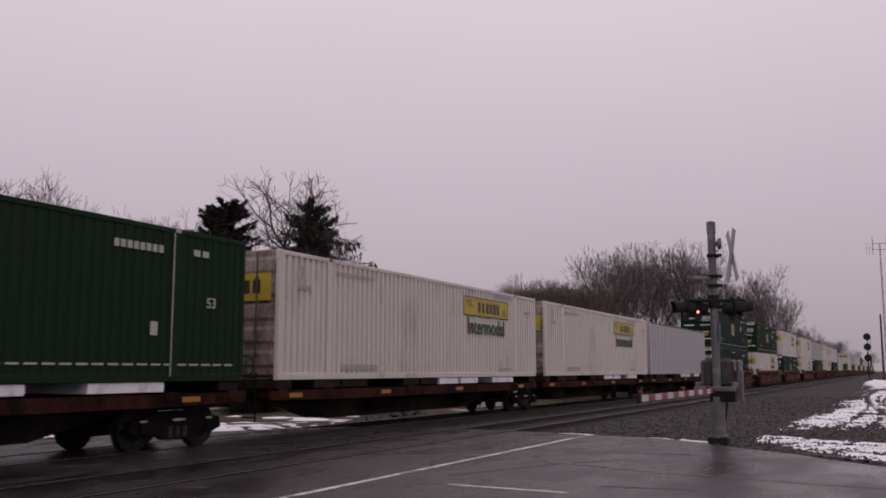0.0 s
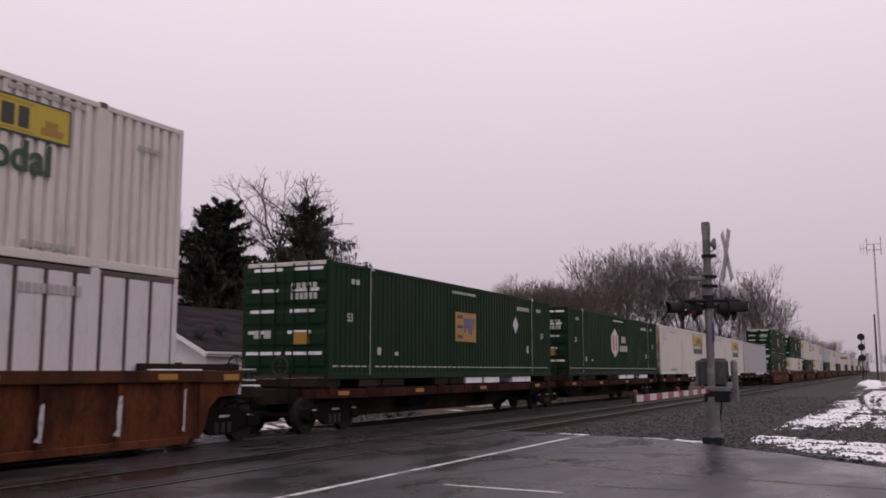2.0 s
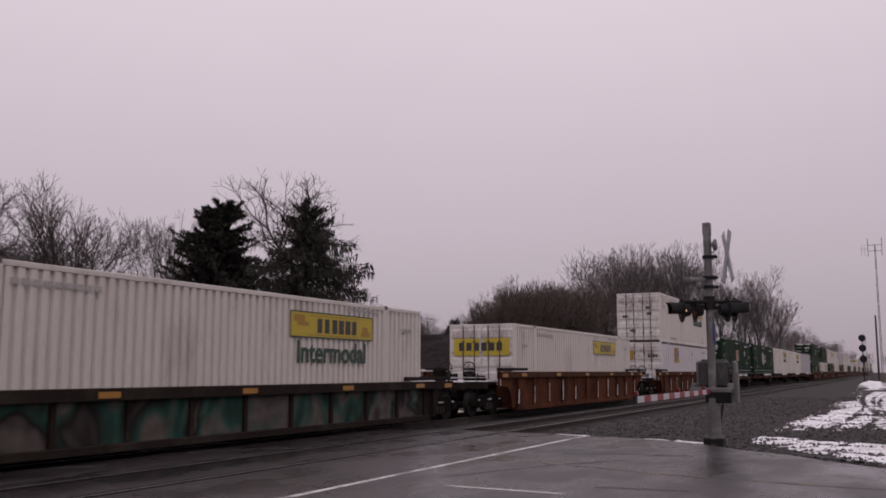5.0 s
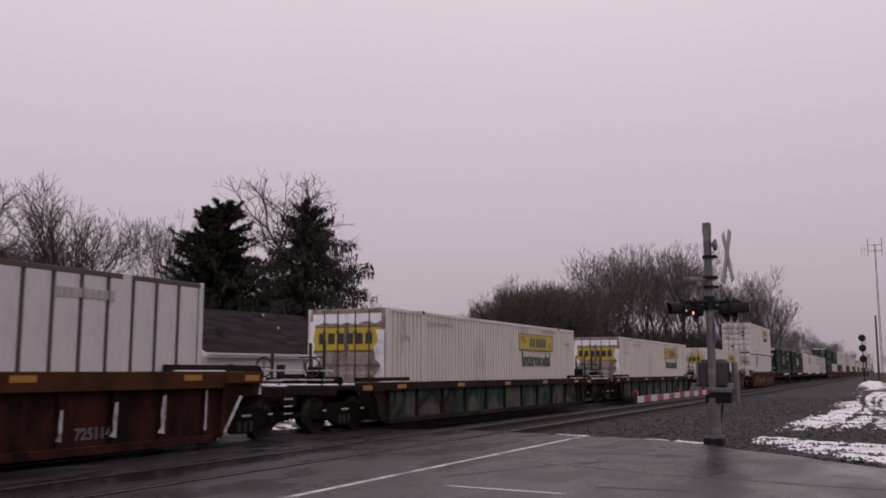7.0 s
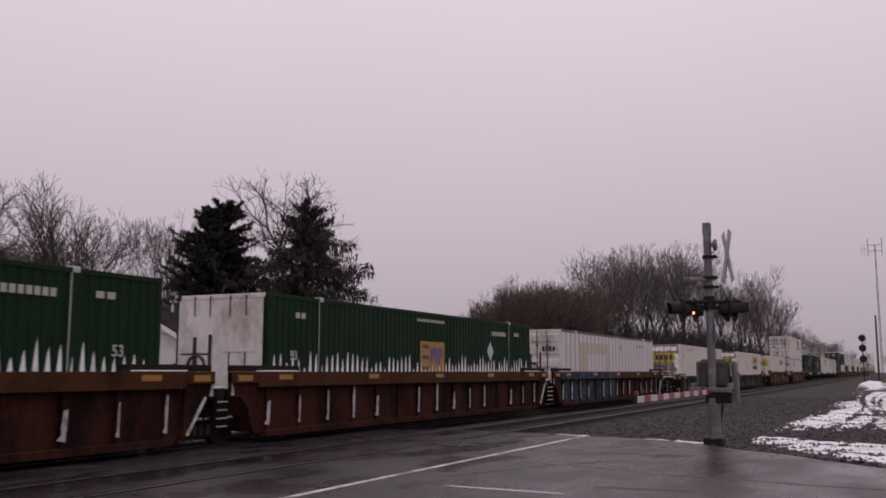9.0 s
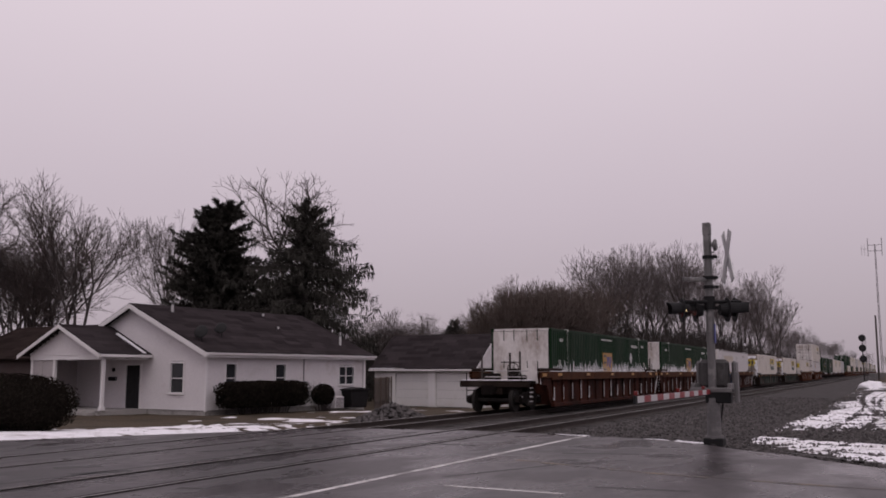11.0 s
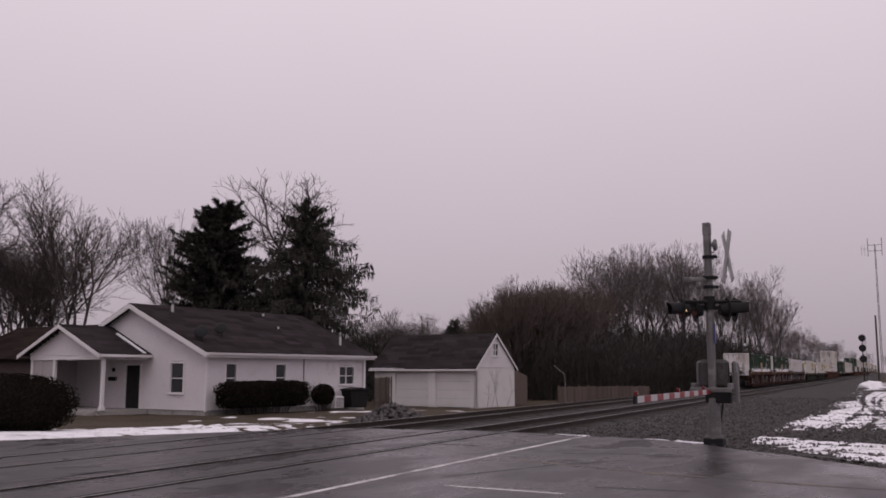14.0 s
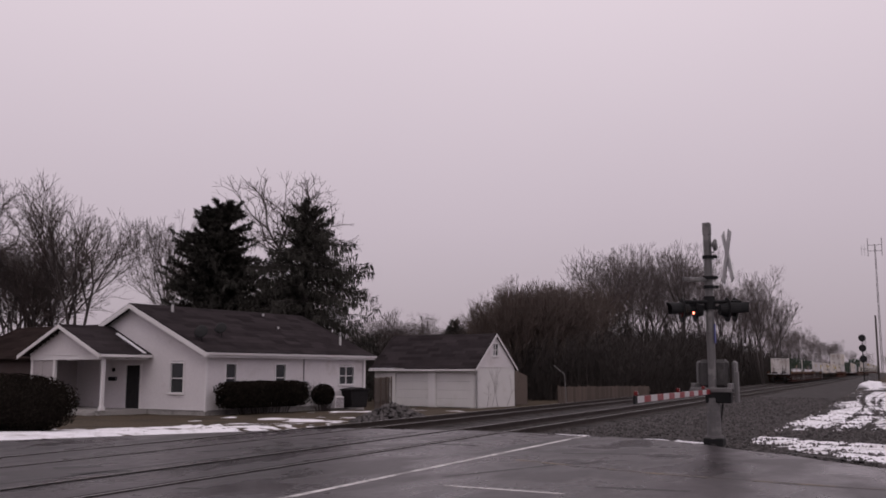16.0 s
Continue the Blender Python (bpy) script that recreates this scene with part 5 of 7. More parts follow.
def container(kind, label, group="containers on the train", sign="", snow=False, rear=True, doors=None):
    """kind: white, green, ribbed, grey. Rear doors at y = 0, front end at y = LEN."""
    c = thing("container", pose(0, 0, 0), label, "container", group)
    paint = {"white": M_CWHITE, "green": M_CGREEN, "ribbed": M_CWHITE2, "grey": M_CGREY, "slate": M_CDARK}[kind]
    flat = kind in ("ribbed", "grey")
    hx = WID / 2
    posts = (2.05, LEN - 2.05)
    turn = pose(0, LEN, 0, 0, 0, 180)
    for flip in (False, True):
        base = turn if flip else pose(0, 0, 0)
        if flat:
            me = once(kind + "_flat_side", lambda: (flat_side_sheet(0.12, LEN - 0.12, 0.14, HGT - 0.1, 27), paint))
            if "far" in label:
                share("side_panel", me, c, base @ pose(hx - 0.008, 0, 0), "pale smooth panels with dark gaps")
            else:
                pn = once(kind + "_panel", lambda: (bevelled(box(-0.03, 0.0, 0.05, (LEN - 0.24) / 27 - 0.05, 0.14, HGT - 0.1), 0.004), paint))
                for k in range(27):
                    share("panel", pn, c, base @ pose(hx - 0.008, 0.12 + k * (LEN - 0.24) / 27, 0))
            share("side_backing", once(kind + "_back", lambda: (box(-0.05, -0.032, 0.1, LEN - 0.1, 0.12, HGT - 0.08), M_CDARK)), c, base @ pose(hx - 0.008, 0, 0), "dark posts between the panels")
        else:
            me = once(kind + "_side", lambda: (side_sheet(0.235, 0.022 if kind == "green" else 0.06, 0.1, LEN - 0.1, 0.14, HGT - 0.1), paint))
            share("side_panel", me, c, base @ pose(hx - 0.012, 0, 0), "corrugated side")
        share("bottom_rail", once(kind + "_brail", lambda: (bevelled(box(hx - 0.1, hx, 0.1, LEN - 0.1, 0.0, 0.15), 0.01), paint)), c, base)
        share("top_rail", once(kind + "_trail", lambda: (bevelled(box(hx - 0.09, hx - 0.002, 0.1, LEN - 0.1, HGT - 0.11, HGT - 0.01), 0.01), M_CDARK if kind in ("ribbed", "grey") else paint)), c, base)
        for y in posts:
            share("lifting_post", once(kind + "_post", lambda: (bevelled(box(hx - 0.06, hx + 0.008, -0.11, 0.11, 0.02, HGT), 0.012), paint)), c, base @ pose(0, y, 0))
            if kind == "green":
                # thin white strip for the frost on the post's edge
                share("post_edge", once("post_edge", lambda: (box(hx + 0.009, hx + 0.012, -0.11, -0.085, 0.1, HGT - 0.1), M_LETTERW)), c, base @ pose(0, y, 0), "worn pale edge of the post")
            share("casting", once(kind + "_casting", lambda: (bevelled(box(hx - 0.16, hx + 0.012, -0.09, 0.09, HGT - 0.1, HGT + 0.015), 0.015), M_LETTERW if kind == "green" else M_CDARK if not flat else paint)), c, base @ pose(0, y, 0))
    for x in (-hx, hx - 0.12):
        for y in (0, LEN - 0.12):
            share("corner_post", once(kind + "_corner", lambda: (bevelled(box(0, 0.12, 0, 0.12, 0, HGT), 0.012), paint)), c, pose(x, y, 0))
    share("roof", once(kind + "_roof", lambda: (box(-hx + 0.05, hx - 0.05, 0.05, LEN - 0.05, HGT - 0.06, HGT - 0.025), paint)), c, pose(0, 0, 0))
    share("underframe", once(kind + "_under", lambda: (box(-hx + 0.1, hx - 0.1, 0.05, LEN - 0.05, 0.03, 0.13), M_CDARK)), c, pose(0, 0, 0))
    share("front_wall", once(kind + "_front", lambda: (box(-hx + 0.1, hx - 0.1, LEN - 0.08, LEN - 0.02, 0.1, HGT - 0.03), paint)), c, pose(0, 0, 0))
    # rear doors with ribs and locking bars
    dm = doors or (M_CDOORW if kind in ("white", "ribbed") else paint)
    def door():
        edge = [(0.05, HGT - 0.1), (0.05, 0.12), (0.0, 0.12)]
        for k in range(5):
            z = 0.28 + k * 0.52
            edge += [(0.0, z - 0.02), (-0.03, z + 0.06), (-0.03, z + 0.30), (0.0, z + 0.38)]
        bm = prism(bmesh.new(), edge + [(0.0, HGT - 0.1)], 0, 0.01, 1.2)
        return bm, dm
    for s in (1, -1):
        dr = share("door", once(kind + dm.name, door), c, pose(0, 0, 0) if s > 0 else pose(-1.21, 0, 0), "ribbed rear door")
        for x in (0.28, 0.72) if s > 0 else (0.49, 0.93):
            share("locking_bar", once("locking_bar_" + kind, lambda: (tube(bx(bx(bmesh.new(), -0.05, 0.05, -0.07, -0.03, 0.5, 0.58), -0.05, 0.05, -0.07, -0.03, 2.2, 2.28), (0, -0.055, 0.08), (0, -0.055, HGT - 0.05), 0.02), M_CDARK if dm != M_CGREEN else M_CGREEN)), dr, pose(x, 0, 0))
    share("door_header", once(kind + sign + dm.name + "_hdr", lambda: (bevelled(box(-hx + 0.12, hx - 0.12, 0.0, 0.1, HGT - 0.12, HGT - 0.005), 0.01), M_CDOORW if sign == "amber" and kind == "green" else dm)), c, pose(0, 0, 0))
    # markings
    sx = Matrix.Translation((hx + 0.005, 0, 0)) @ Matrix.Rotation(radians(90), 4, "Z") @ Matrix.Rotation(radians(90), 4, "X")
    def text(t, size, y, z, m, bold=0.0):
        return words(t, size, m, c, Matrix.Translation((0, y, z)) @ sx, bold=bold)
    if sign in ("small", "long"):
        y0, y1, z0, z1 = 9.7, 13.4, 1.95, 2.56
        sg = plate(c, "sign", y0, y1, z0, z1, M_SIGNY, "yellow sign panel with dark bars")
        L, H = y1 - y0, z1 - z0
        fr = bmesh.new()
        for a in ((y0, y1, z0, z0 + 0.03), (y0, y1, z1 - 0.03, z1), (y0, y0 + 0.03, z0 + 0.03, z1 - 0.03), (y1 - 0.03, y1, z0 + 0.03, z1 - 0.03)):
            bx(fr, hx + 0.006, hx + 0.010, *a)
        part("sign_border", fr, M_LETTER, sg)
        for f0, f1 in ((0.30, 0.355), (0.385, 0.44), (0.475, 0.535), (0.555, 0.615), (0.635, 0.70), (0.72, 0.775)):
            share("sign_bar", once("sign_bar%.3f" % f0, lambda: (box(hx + 0.006, hx + 0.010, y0 + f0 * L, y0 + f1 * L, z0 + 0.2 * H, z0 + 0.76 * H), M_LETTERB)), sg, pose(0, 0, 0))
        em = bmesh.new()
        for f0, f1, g0, g1 in ((0.04, 0.16, 0.6, 0.85), (0.08, 0.2, 0.45, 0.6), (0.84, 0.96, 0.15, 0.35), (0.86, 0.93, 0.35, 0.55), (0.2, 0.8, 0.84, 0.87), (0.2, 0.8, 0.1, 0.13)):
            bx(em, hx + 0.006, hx + 0.009, y0 + f0 * L, y0 + f1 * L, z0 + g0 * H, z0 + g1 * H)
        part("sign_emblem", em, M_LOGOY, sg)
        if sign == "small":
            text("Intermodal", 0.70, 11.52, 1.60, M_LETTER, 0.016)
        bars(c, 0.7, 1.3, 2.05, 0.12, 4, M_FAINT)
        bars(c, 2.3, 4.2, 2.52, 0.10, 9, M_FAINT)
        bars(c, LEN - 4.0, LEN - 2.4, 2.66, 0.09, 9, M_FAINT)
        bars(c, LEN - 1.2, LEN - 0.6, 2.25, 0.10, 5, M_FAINT)
        bars(c, 2.6, 4.4, 0.2, 0.16, 9, M_FAINT)
        bars(c, LEN - 3.6, LEN - 2.5, 0.2, 0.10, 8, M_FAINT)
        bars(c, 0.85, 0.95, 2.3, 0.3, 1, M_FAINT)
        for s, z in ((-1.1, 1.75), (0.08, 1.75)) if rear else ():
            part("rear_sign", box(s, s + 1.02, -0.045, -0.04, z, z + 0.62), M_SIGNY, c, "yellow sign on the door")
        if rear:
            rear_bars(c, -0.9, 0.9, 1.92, 0.3, 6, M_LETTERB)
        else:
            for x, z in ((-0.95, 1.45), (0.45, 1.95), (0.5, 1.6), (-0.5, 0.6)):
                part("plate", box(x, x + 0.3, -0.05, -0.045, z, z + 0.14), M_CDARK, c, "small dark door plate")
    if sign in ("amber", "hexagon"):
        text("53", 0.29, 0.95, 1.52, M_LETTERW, 0.004)
        text("53", 0.29, 15.1, 1.52, M_LETTERW, 0.004)
        bars(c, 12.5, 13.75, 2.38, 0.14, 8, M_LETTERW)
        bars(c, LEN - 1.6, LEN - 1.1, 2.42, 0.12, 2, M_LETTERW)
        bars(c, 1.0, 1.45, 2.38, 0.13, 2, M_LETTERW)
        bars(c, 7.0, 8.8, 2.60, 0.08, 14, M_LETTERW)
        bars(c, 2.35, 2.6, 0.62, 0.2, 1, M_LETTERW)
        bars(c, 3.3, 3.55, 0.62, 0.1, 1, M_LETTERW)
        bars(c, LEN - 2.7, LEN - 2.45, 0.85, 0.25, 1, M_LETTERW)
        bars(c, 0.2, 15.9, 0.30, 0.035, 46, M_LETTERW, hx - 0.01)
        rear_bars(c, 0.2, 1.0, 2.2, 0.16, 5, M_LETTERW)
        rear_bars(c, 0.2, 1.0, 1.95, 0.16, 6, M_LETTERW)
        rear_bars(c, -0.9, -0.3, 1.0, 0.2, 2, M_LETTERW)
        part("rear_sign", box(0.3, 0.75, -0.045, -0.04, 0.85, 1.15), M_LOGOY, c, "amber rear placard")
        for k in range(5):
            z = 0.28 + k * 0.52 + 0.36
            for x in (-1.14, 0.06):
                part("door_snow", box(x + 0.05 * k, x + 1.05 - 0.11 * ((k * 3) % 4), -0.034, 0.0, z - 0.05, z + 0.03), M_SNOW, c, "snow caught on the door ribs")
    if sign == "amber":
        lg = plate(c, "logo", 7.2, 8.78, 1.12, 2.04, M_LOGOY, "amber square with dark and blue shapes")
        bm = bmesh.new()
        for z in (1.22, 1.53, 1.84):
            bx(bm, hx + 0.006, hx + 0.01, 7.34, 7.75, z, z + 0.10)
        part("logo_mark", bm, M_LETTERB, lg)
        bm = bmesh.new()
        for y, z0 in ((7.86, 1.4), (8.02, 1.55), (8.18, 1.4), (8.36, 1.34), (8.53, 1.56)):
            bx(bm, hx + 0.006, hx + 0.01, y, y + 0.11, z0, 1.86)
        part("logo_mark", bm, M_LOGOB, lg)
        d = prism(bmesh.new(), [(12.08, 1.84), (12.35, 1.52), (12.62, 1.84), (12.35, 2.16)], 0, hx, hx + 0.006)
        part("placard", d, M_WHITEREF, c, "white diamond placard")
    if sign == "hexagon":
        hexa = [(7.22 + 0.63 * a, 1.55 + 0.71 * b) for a, b in ((-1, -0.5), (0, -1), (1, -0.5), (1, 0.5), (0, 1), (-1, 0.5))]
        lg = part("logo", prism(bmesh.new(), hexa, 0, hx, hx + 0.006), M_WHITEREF, c, "white hexagon with red bars")
        bm = bmesh.new()
        for y, z0, z1 in ((6.86, 1.2, 1.92), (7.36, 1.2, 1.92)):
            bx(bm, hx + 0.006, hx + 0.01, y, y + 0.12, z0, z1)
            bx(bm, hx + 0.006, hx + 0.01, y + 0.16, y + 0.24, z0, z1)
        part("logo_mark", bm, M_LOGOR, lg)
        bars(c, 8.45, 9.3, 1.58, 0.32, 3, M_LETTERW)
        bars(c, 8.14, 9.62, 1.15, 0.30, 5, M_LETTERW)
    if kind == "ribbed":
        bars(c, LEN - 3.6, LEN - 2.3, 2.4, 0.16, 9, M_FAINT)
        bars(c, 9.0, 9.5, 2.2, 0.25, 2, M_FAINT)
        bars(c, 8.3, 8.8, 0.5, 0.4, 1, M_FAINT)
        rear_bars(c, 0.5, 1.1, 2.0, 0.2, 4, M_LETTERB)
    if snow:
        # driven snow packed into the corrugations above the sill
        rng = random.Random(int(snow))
        bm = bmesh.new()
        y = 0.23
        while y < LEN - 0.2:
            h = rng.uniform(0.22, 0.55) if rng.random() < 0.93 else 0.1
            z0 = 1.05
            v = [bm.verts.new(p) for p in ((hx - 0.03, y - 0.095, z0), (hx + 0.03, y, z0), (hx - 0.03, y + 0.10, z0), (hx - 0.006, y + 0.01, z0 + h + 0.12))]
            bm.faces.new((v[0], v[1], v[3]))
            bm.faces.new((v[1], v[2], v[3]))
            y += 0.235
        part("packed_snow", bm, M_SNOW, c, "white snow spikes in the corrugations")
    return c


def wheel_mesh():
    bm = bmesh.new()
    for s in (-1, 1):
        tube(bm, (s * 0.68, 0, 0), (s * 0.70, 0, 0), 0.46, n=24)
        tube(bm, (s * 0.70, 0, 0), (s * 0.81, 0, 0), 0.43, 0.42, n=24)
        tube(bm, (s * 0.81, 0, 0), (s * 0.86, 0, 0), 0.20, 0.14, n=12)
        for k in range(5):
            a = k * math.tau / 5
            tube(bm, (s * 0.812, 0.29 * math.cos(a), 0.29 * math.sin(a)), (s * 0.818, 0.29 * math.cos(a), 0.29 * math.sin(a)), 0.06, n=8)
    tube(bm, (-0.95, 0, 0), (0.95, 0, 0), 0.08, n=10)
    return bm, M_WHEEL


def bogie(car, y):
    """Three-piece truck: side frames, bolster, springs and two turning wheelsets."""
    def frame_():
        bm = prism(bmesh.new(), [(-1.25, 0.38), (-1.0, 0.30), (-0.6, 0.34), (-0.35, 0.20), (0.35, 0.20), (0.6, 0.34), (1.0, 0.30), (1.25, 0.38), (1.2, 0.58), (0.8, 0.64), (0.4, 0.74), (-0.4, 0.74), (-0.8, 0.64), (-1.2, 0.58)], 0, -0.07, 0.07)
        for yy in (-0.889, 0.889):
            bx(bm, 0.03, 0.13, yy - 0.13, yy + 0.13, 0.36, 0.55)
        return bm, M_TRUCK
    tk = share("bogie", once("bolster", lambda: (bevelled(box(-1.05, 1.05, -0.2, 0.2, 0.42, 0.68), 0.03), M_TRUCK)), car, pose(0, y, 0), "grimy cast steel bogie")
    share("side_frame", once("side_frame", frame_), tk, pose(0.98, 0, 0))
    share("side_frame", once("side_frame", frame_), tk, pose(-0.98, 0, 0, 0, 0, 180))
    def springs():
        bm = bmesh.new()
        for k in (-0.2, 0, 0.2):
            tube(bm, (0, k, 0.24), (0, k, 0.45), 0.075, n=8)
        return bm, M_RAILSIDE
    for x in (-1.0, 1.0):
        share("spring_nest", once("spring_nest", springs), tk, pose(x, 0, 0))
    for x in (1.055, -1.055):
        for yy, w in ((-0.9, 0.16), (0.05, 0.3), (0.88, 0.14)):
            part("frame_frost", bevelled(box(x - 0.02, x + 0.02, yy - w * 0.6, yy + w * 0.5, 0.545, 0.59), 0.012), M_FROST, tk, "frost caked on the bogie")
    for yy in (-0.889, 0.889):
        w = share("wheelset", once("wheelset", wheel_mesh), tk, pose(0, yy, 0.435))
        WHEELS.append((w, yy))


def end_gear(car, y, s, tall=False):
    """Coupler, brake wheel, grab irons and hand rails at a car's end; s: the way it points."""
    part("coupler", bx(box(-0.12, 0.12, min(y, y + s * 0.55), max(y, y + s * 0.55), 0.72, 0.95), -0.2, 0.2, min(y + s * 0.45, y + s * 0.7), max(y + s * 0.45, y + s * 0.7), 0.66, 1.0), M_TRUCK, car)
    for x in (-1.1, 1.1):
        bm = tube(bmesh.new(), (x, y, 0.4), (x, y, 1.45), 0.02, n=6)
        for z in (0.5, 0.8, 1.1):
            tube(bm, (x, y, z), (x - 0.35 * (1 if x > 0 else -1), y, z), 0.018, n=6)
        part("ladder", bm, M_TRUCK, car)
    if tall:
        for x, h in ((0.95, 2.25), (0.55, 2.2), (-0.6, 2.1)):
            part("hand_rail", tube(bmesh.new(), (x, y - s * 0.3, 1.15), (x, y - s * 0.3, h), 0.04, n=6), M_RAILSIDE, car)
        part("hand_rail", tube(bmesh.new(), (0.2, y - s * 0.3, 1.85), (0.95, y - s * 0.3, 1.85), 0.02, n=6), M_RAILSIDE, car)
    bm, rings = bmesh.new(), []
    for k in range(14):
        a = k * math.tau / 14
        rings.append([bm.verts.new((0.75 + (0.22 + 0.02 * math.cos(b)) * math.cos(a), y - s * 0.1 + 0.02 * math.sin(b), 1.6 + (0.22 + 0.02 * math.cos(b)) * math.sin(a))) for b in (0, 1.26, 2.51, 3.77, 5.03)])
    for k in range(14):
        for b in range(5):
            bm.faces.new((rings[k][b], rings[(k + 1) % 14][b], rings[(k + 1) % 14][(b + 1) % 5], rings[k][(b + 1) % 5]))
    for k in range(4):
        a = k * math.pi / 2
        tube(bm, (0.75, y - s * 0.1, 1.6), (0.75 + 0.22 * math.cos(a), y - s * 0.1, 1.6 + 0.22 * math.sin(a)), 0.012, n=5)
    part("brake_wheel", bm, M_RAILSIDE, car)


def spine_car(front_end, rear_end, bogies, label):
    """Low spine car under one container: y from rear_end to front_end round the container at 0..LEN."""
    c = thing("flat_car", pose(0, 0, 0), label, "rail car", "rail cars of the train")
    L = front_end - rear_end
    m = (front_end + rear_end) / 2
    part("centre_sill", prism(bmesh.new(), [(rear_end, 0.72), (rear_end + 2.4, 0.72), (rear_end + 4.0, 0.30), (front_end - 5.0, 0.30), (front_end - 3.0, 0.72), (front_end, 0.72), (front_end, 1.06), (rear_end, 1.06)], 0, -0.42, 0.42), M_DKCAR, c, "fish-bellied dark centre sill")
    for s in (-1, 1):
        part("side_sill", prism(bmesh.new(), [(rear_end + 0.4, 0.86), (rear_end + 3, 0.82), (front_end - 3, 0.82), (front_end - 0.4, 0.86), (front_end - 0.4, 1.06), (rear_end + 0.4, 1.06)], 0, s * 1.22 - 0.05, s * 1.22 + 0.05), M_RUST, c, "rusty brown side sill")
        for y in (0.5, 4.6, 9.2, 14.4):
            part("reflector", box(s * 1.272, s * 1.278, y, y + 0.5, 0.9, 1.0) if s > 0 else box(-1.278, -1.272, y, y + 0.5, 0.9, 1.0), M_AMBER, c)
    for y in (0.25, 2.05, 6.2, 8.1, 10.0, LEN - 2.05, LEN - 0.25):
        part("cross_bearer", box(-1.3, 1.3, y - 0.18, y + 0.18, 0.92, 1.10), M_RUST, c)
    for y, w in ((0.3, 0.3), (2.05, 0.55), (3.3, 0.6), (6.3, 0.45), (7.4, 0.5), (8.7, 0.65), (10.2, 0.65), (13.0, 0.9), (LEN - 0.4, 0.3)):
        part("pedestal", bevelled(box(-1.27, 1.27, y - w, y + w, 1.10, 1.285), 0.01), M_SNOW if w > 0.6 else M_DKCAR, c, "snow-covered container support")
    part("deck_end", box(-1.1, 1.1, front_end - 1.1, front_end - 0.1, 0.96, 1.075), M_DKCAR, c)
    bm = bmesh.new()
    tube(bm, (0.6, 5, 0.7), (0.6, 6.3, 0.7), 0.22, n=12)
    bx(bm, 0.45, 0.9, 10.5, 11.3, 0.5, 0.8)
    tube(bm, (0.75, 1.5, 0.78), (0.75, LEN - 1, 0.78), 0.025, n=6)
    part("brake_gear", bm, M_TRUCK, c, "brake cylinder and rods")
    for y in bogies:
        bogie(c, y)
    end_gear(c, rear_end, -1)
    return c


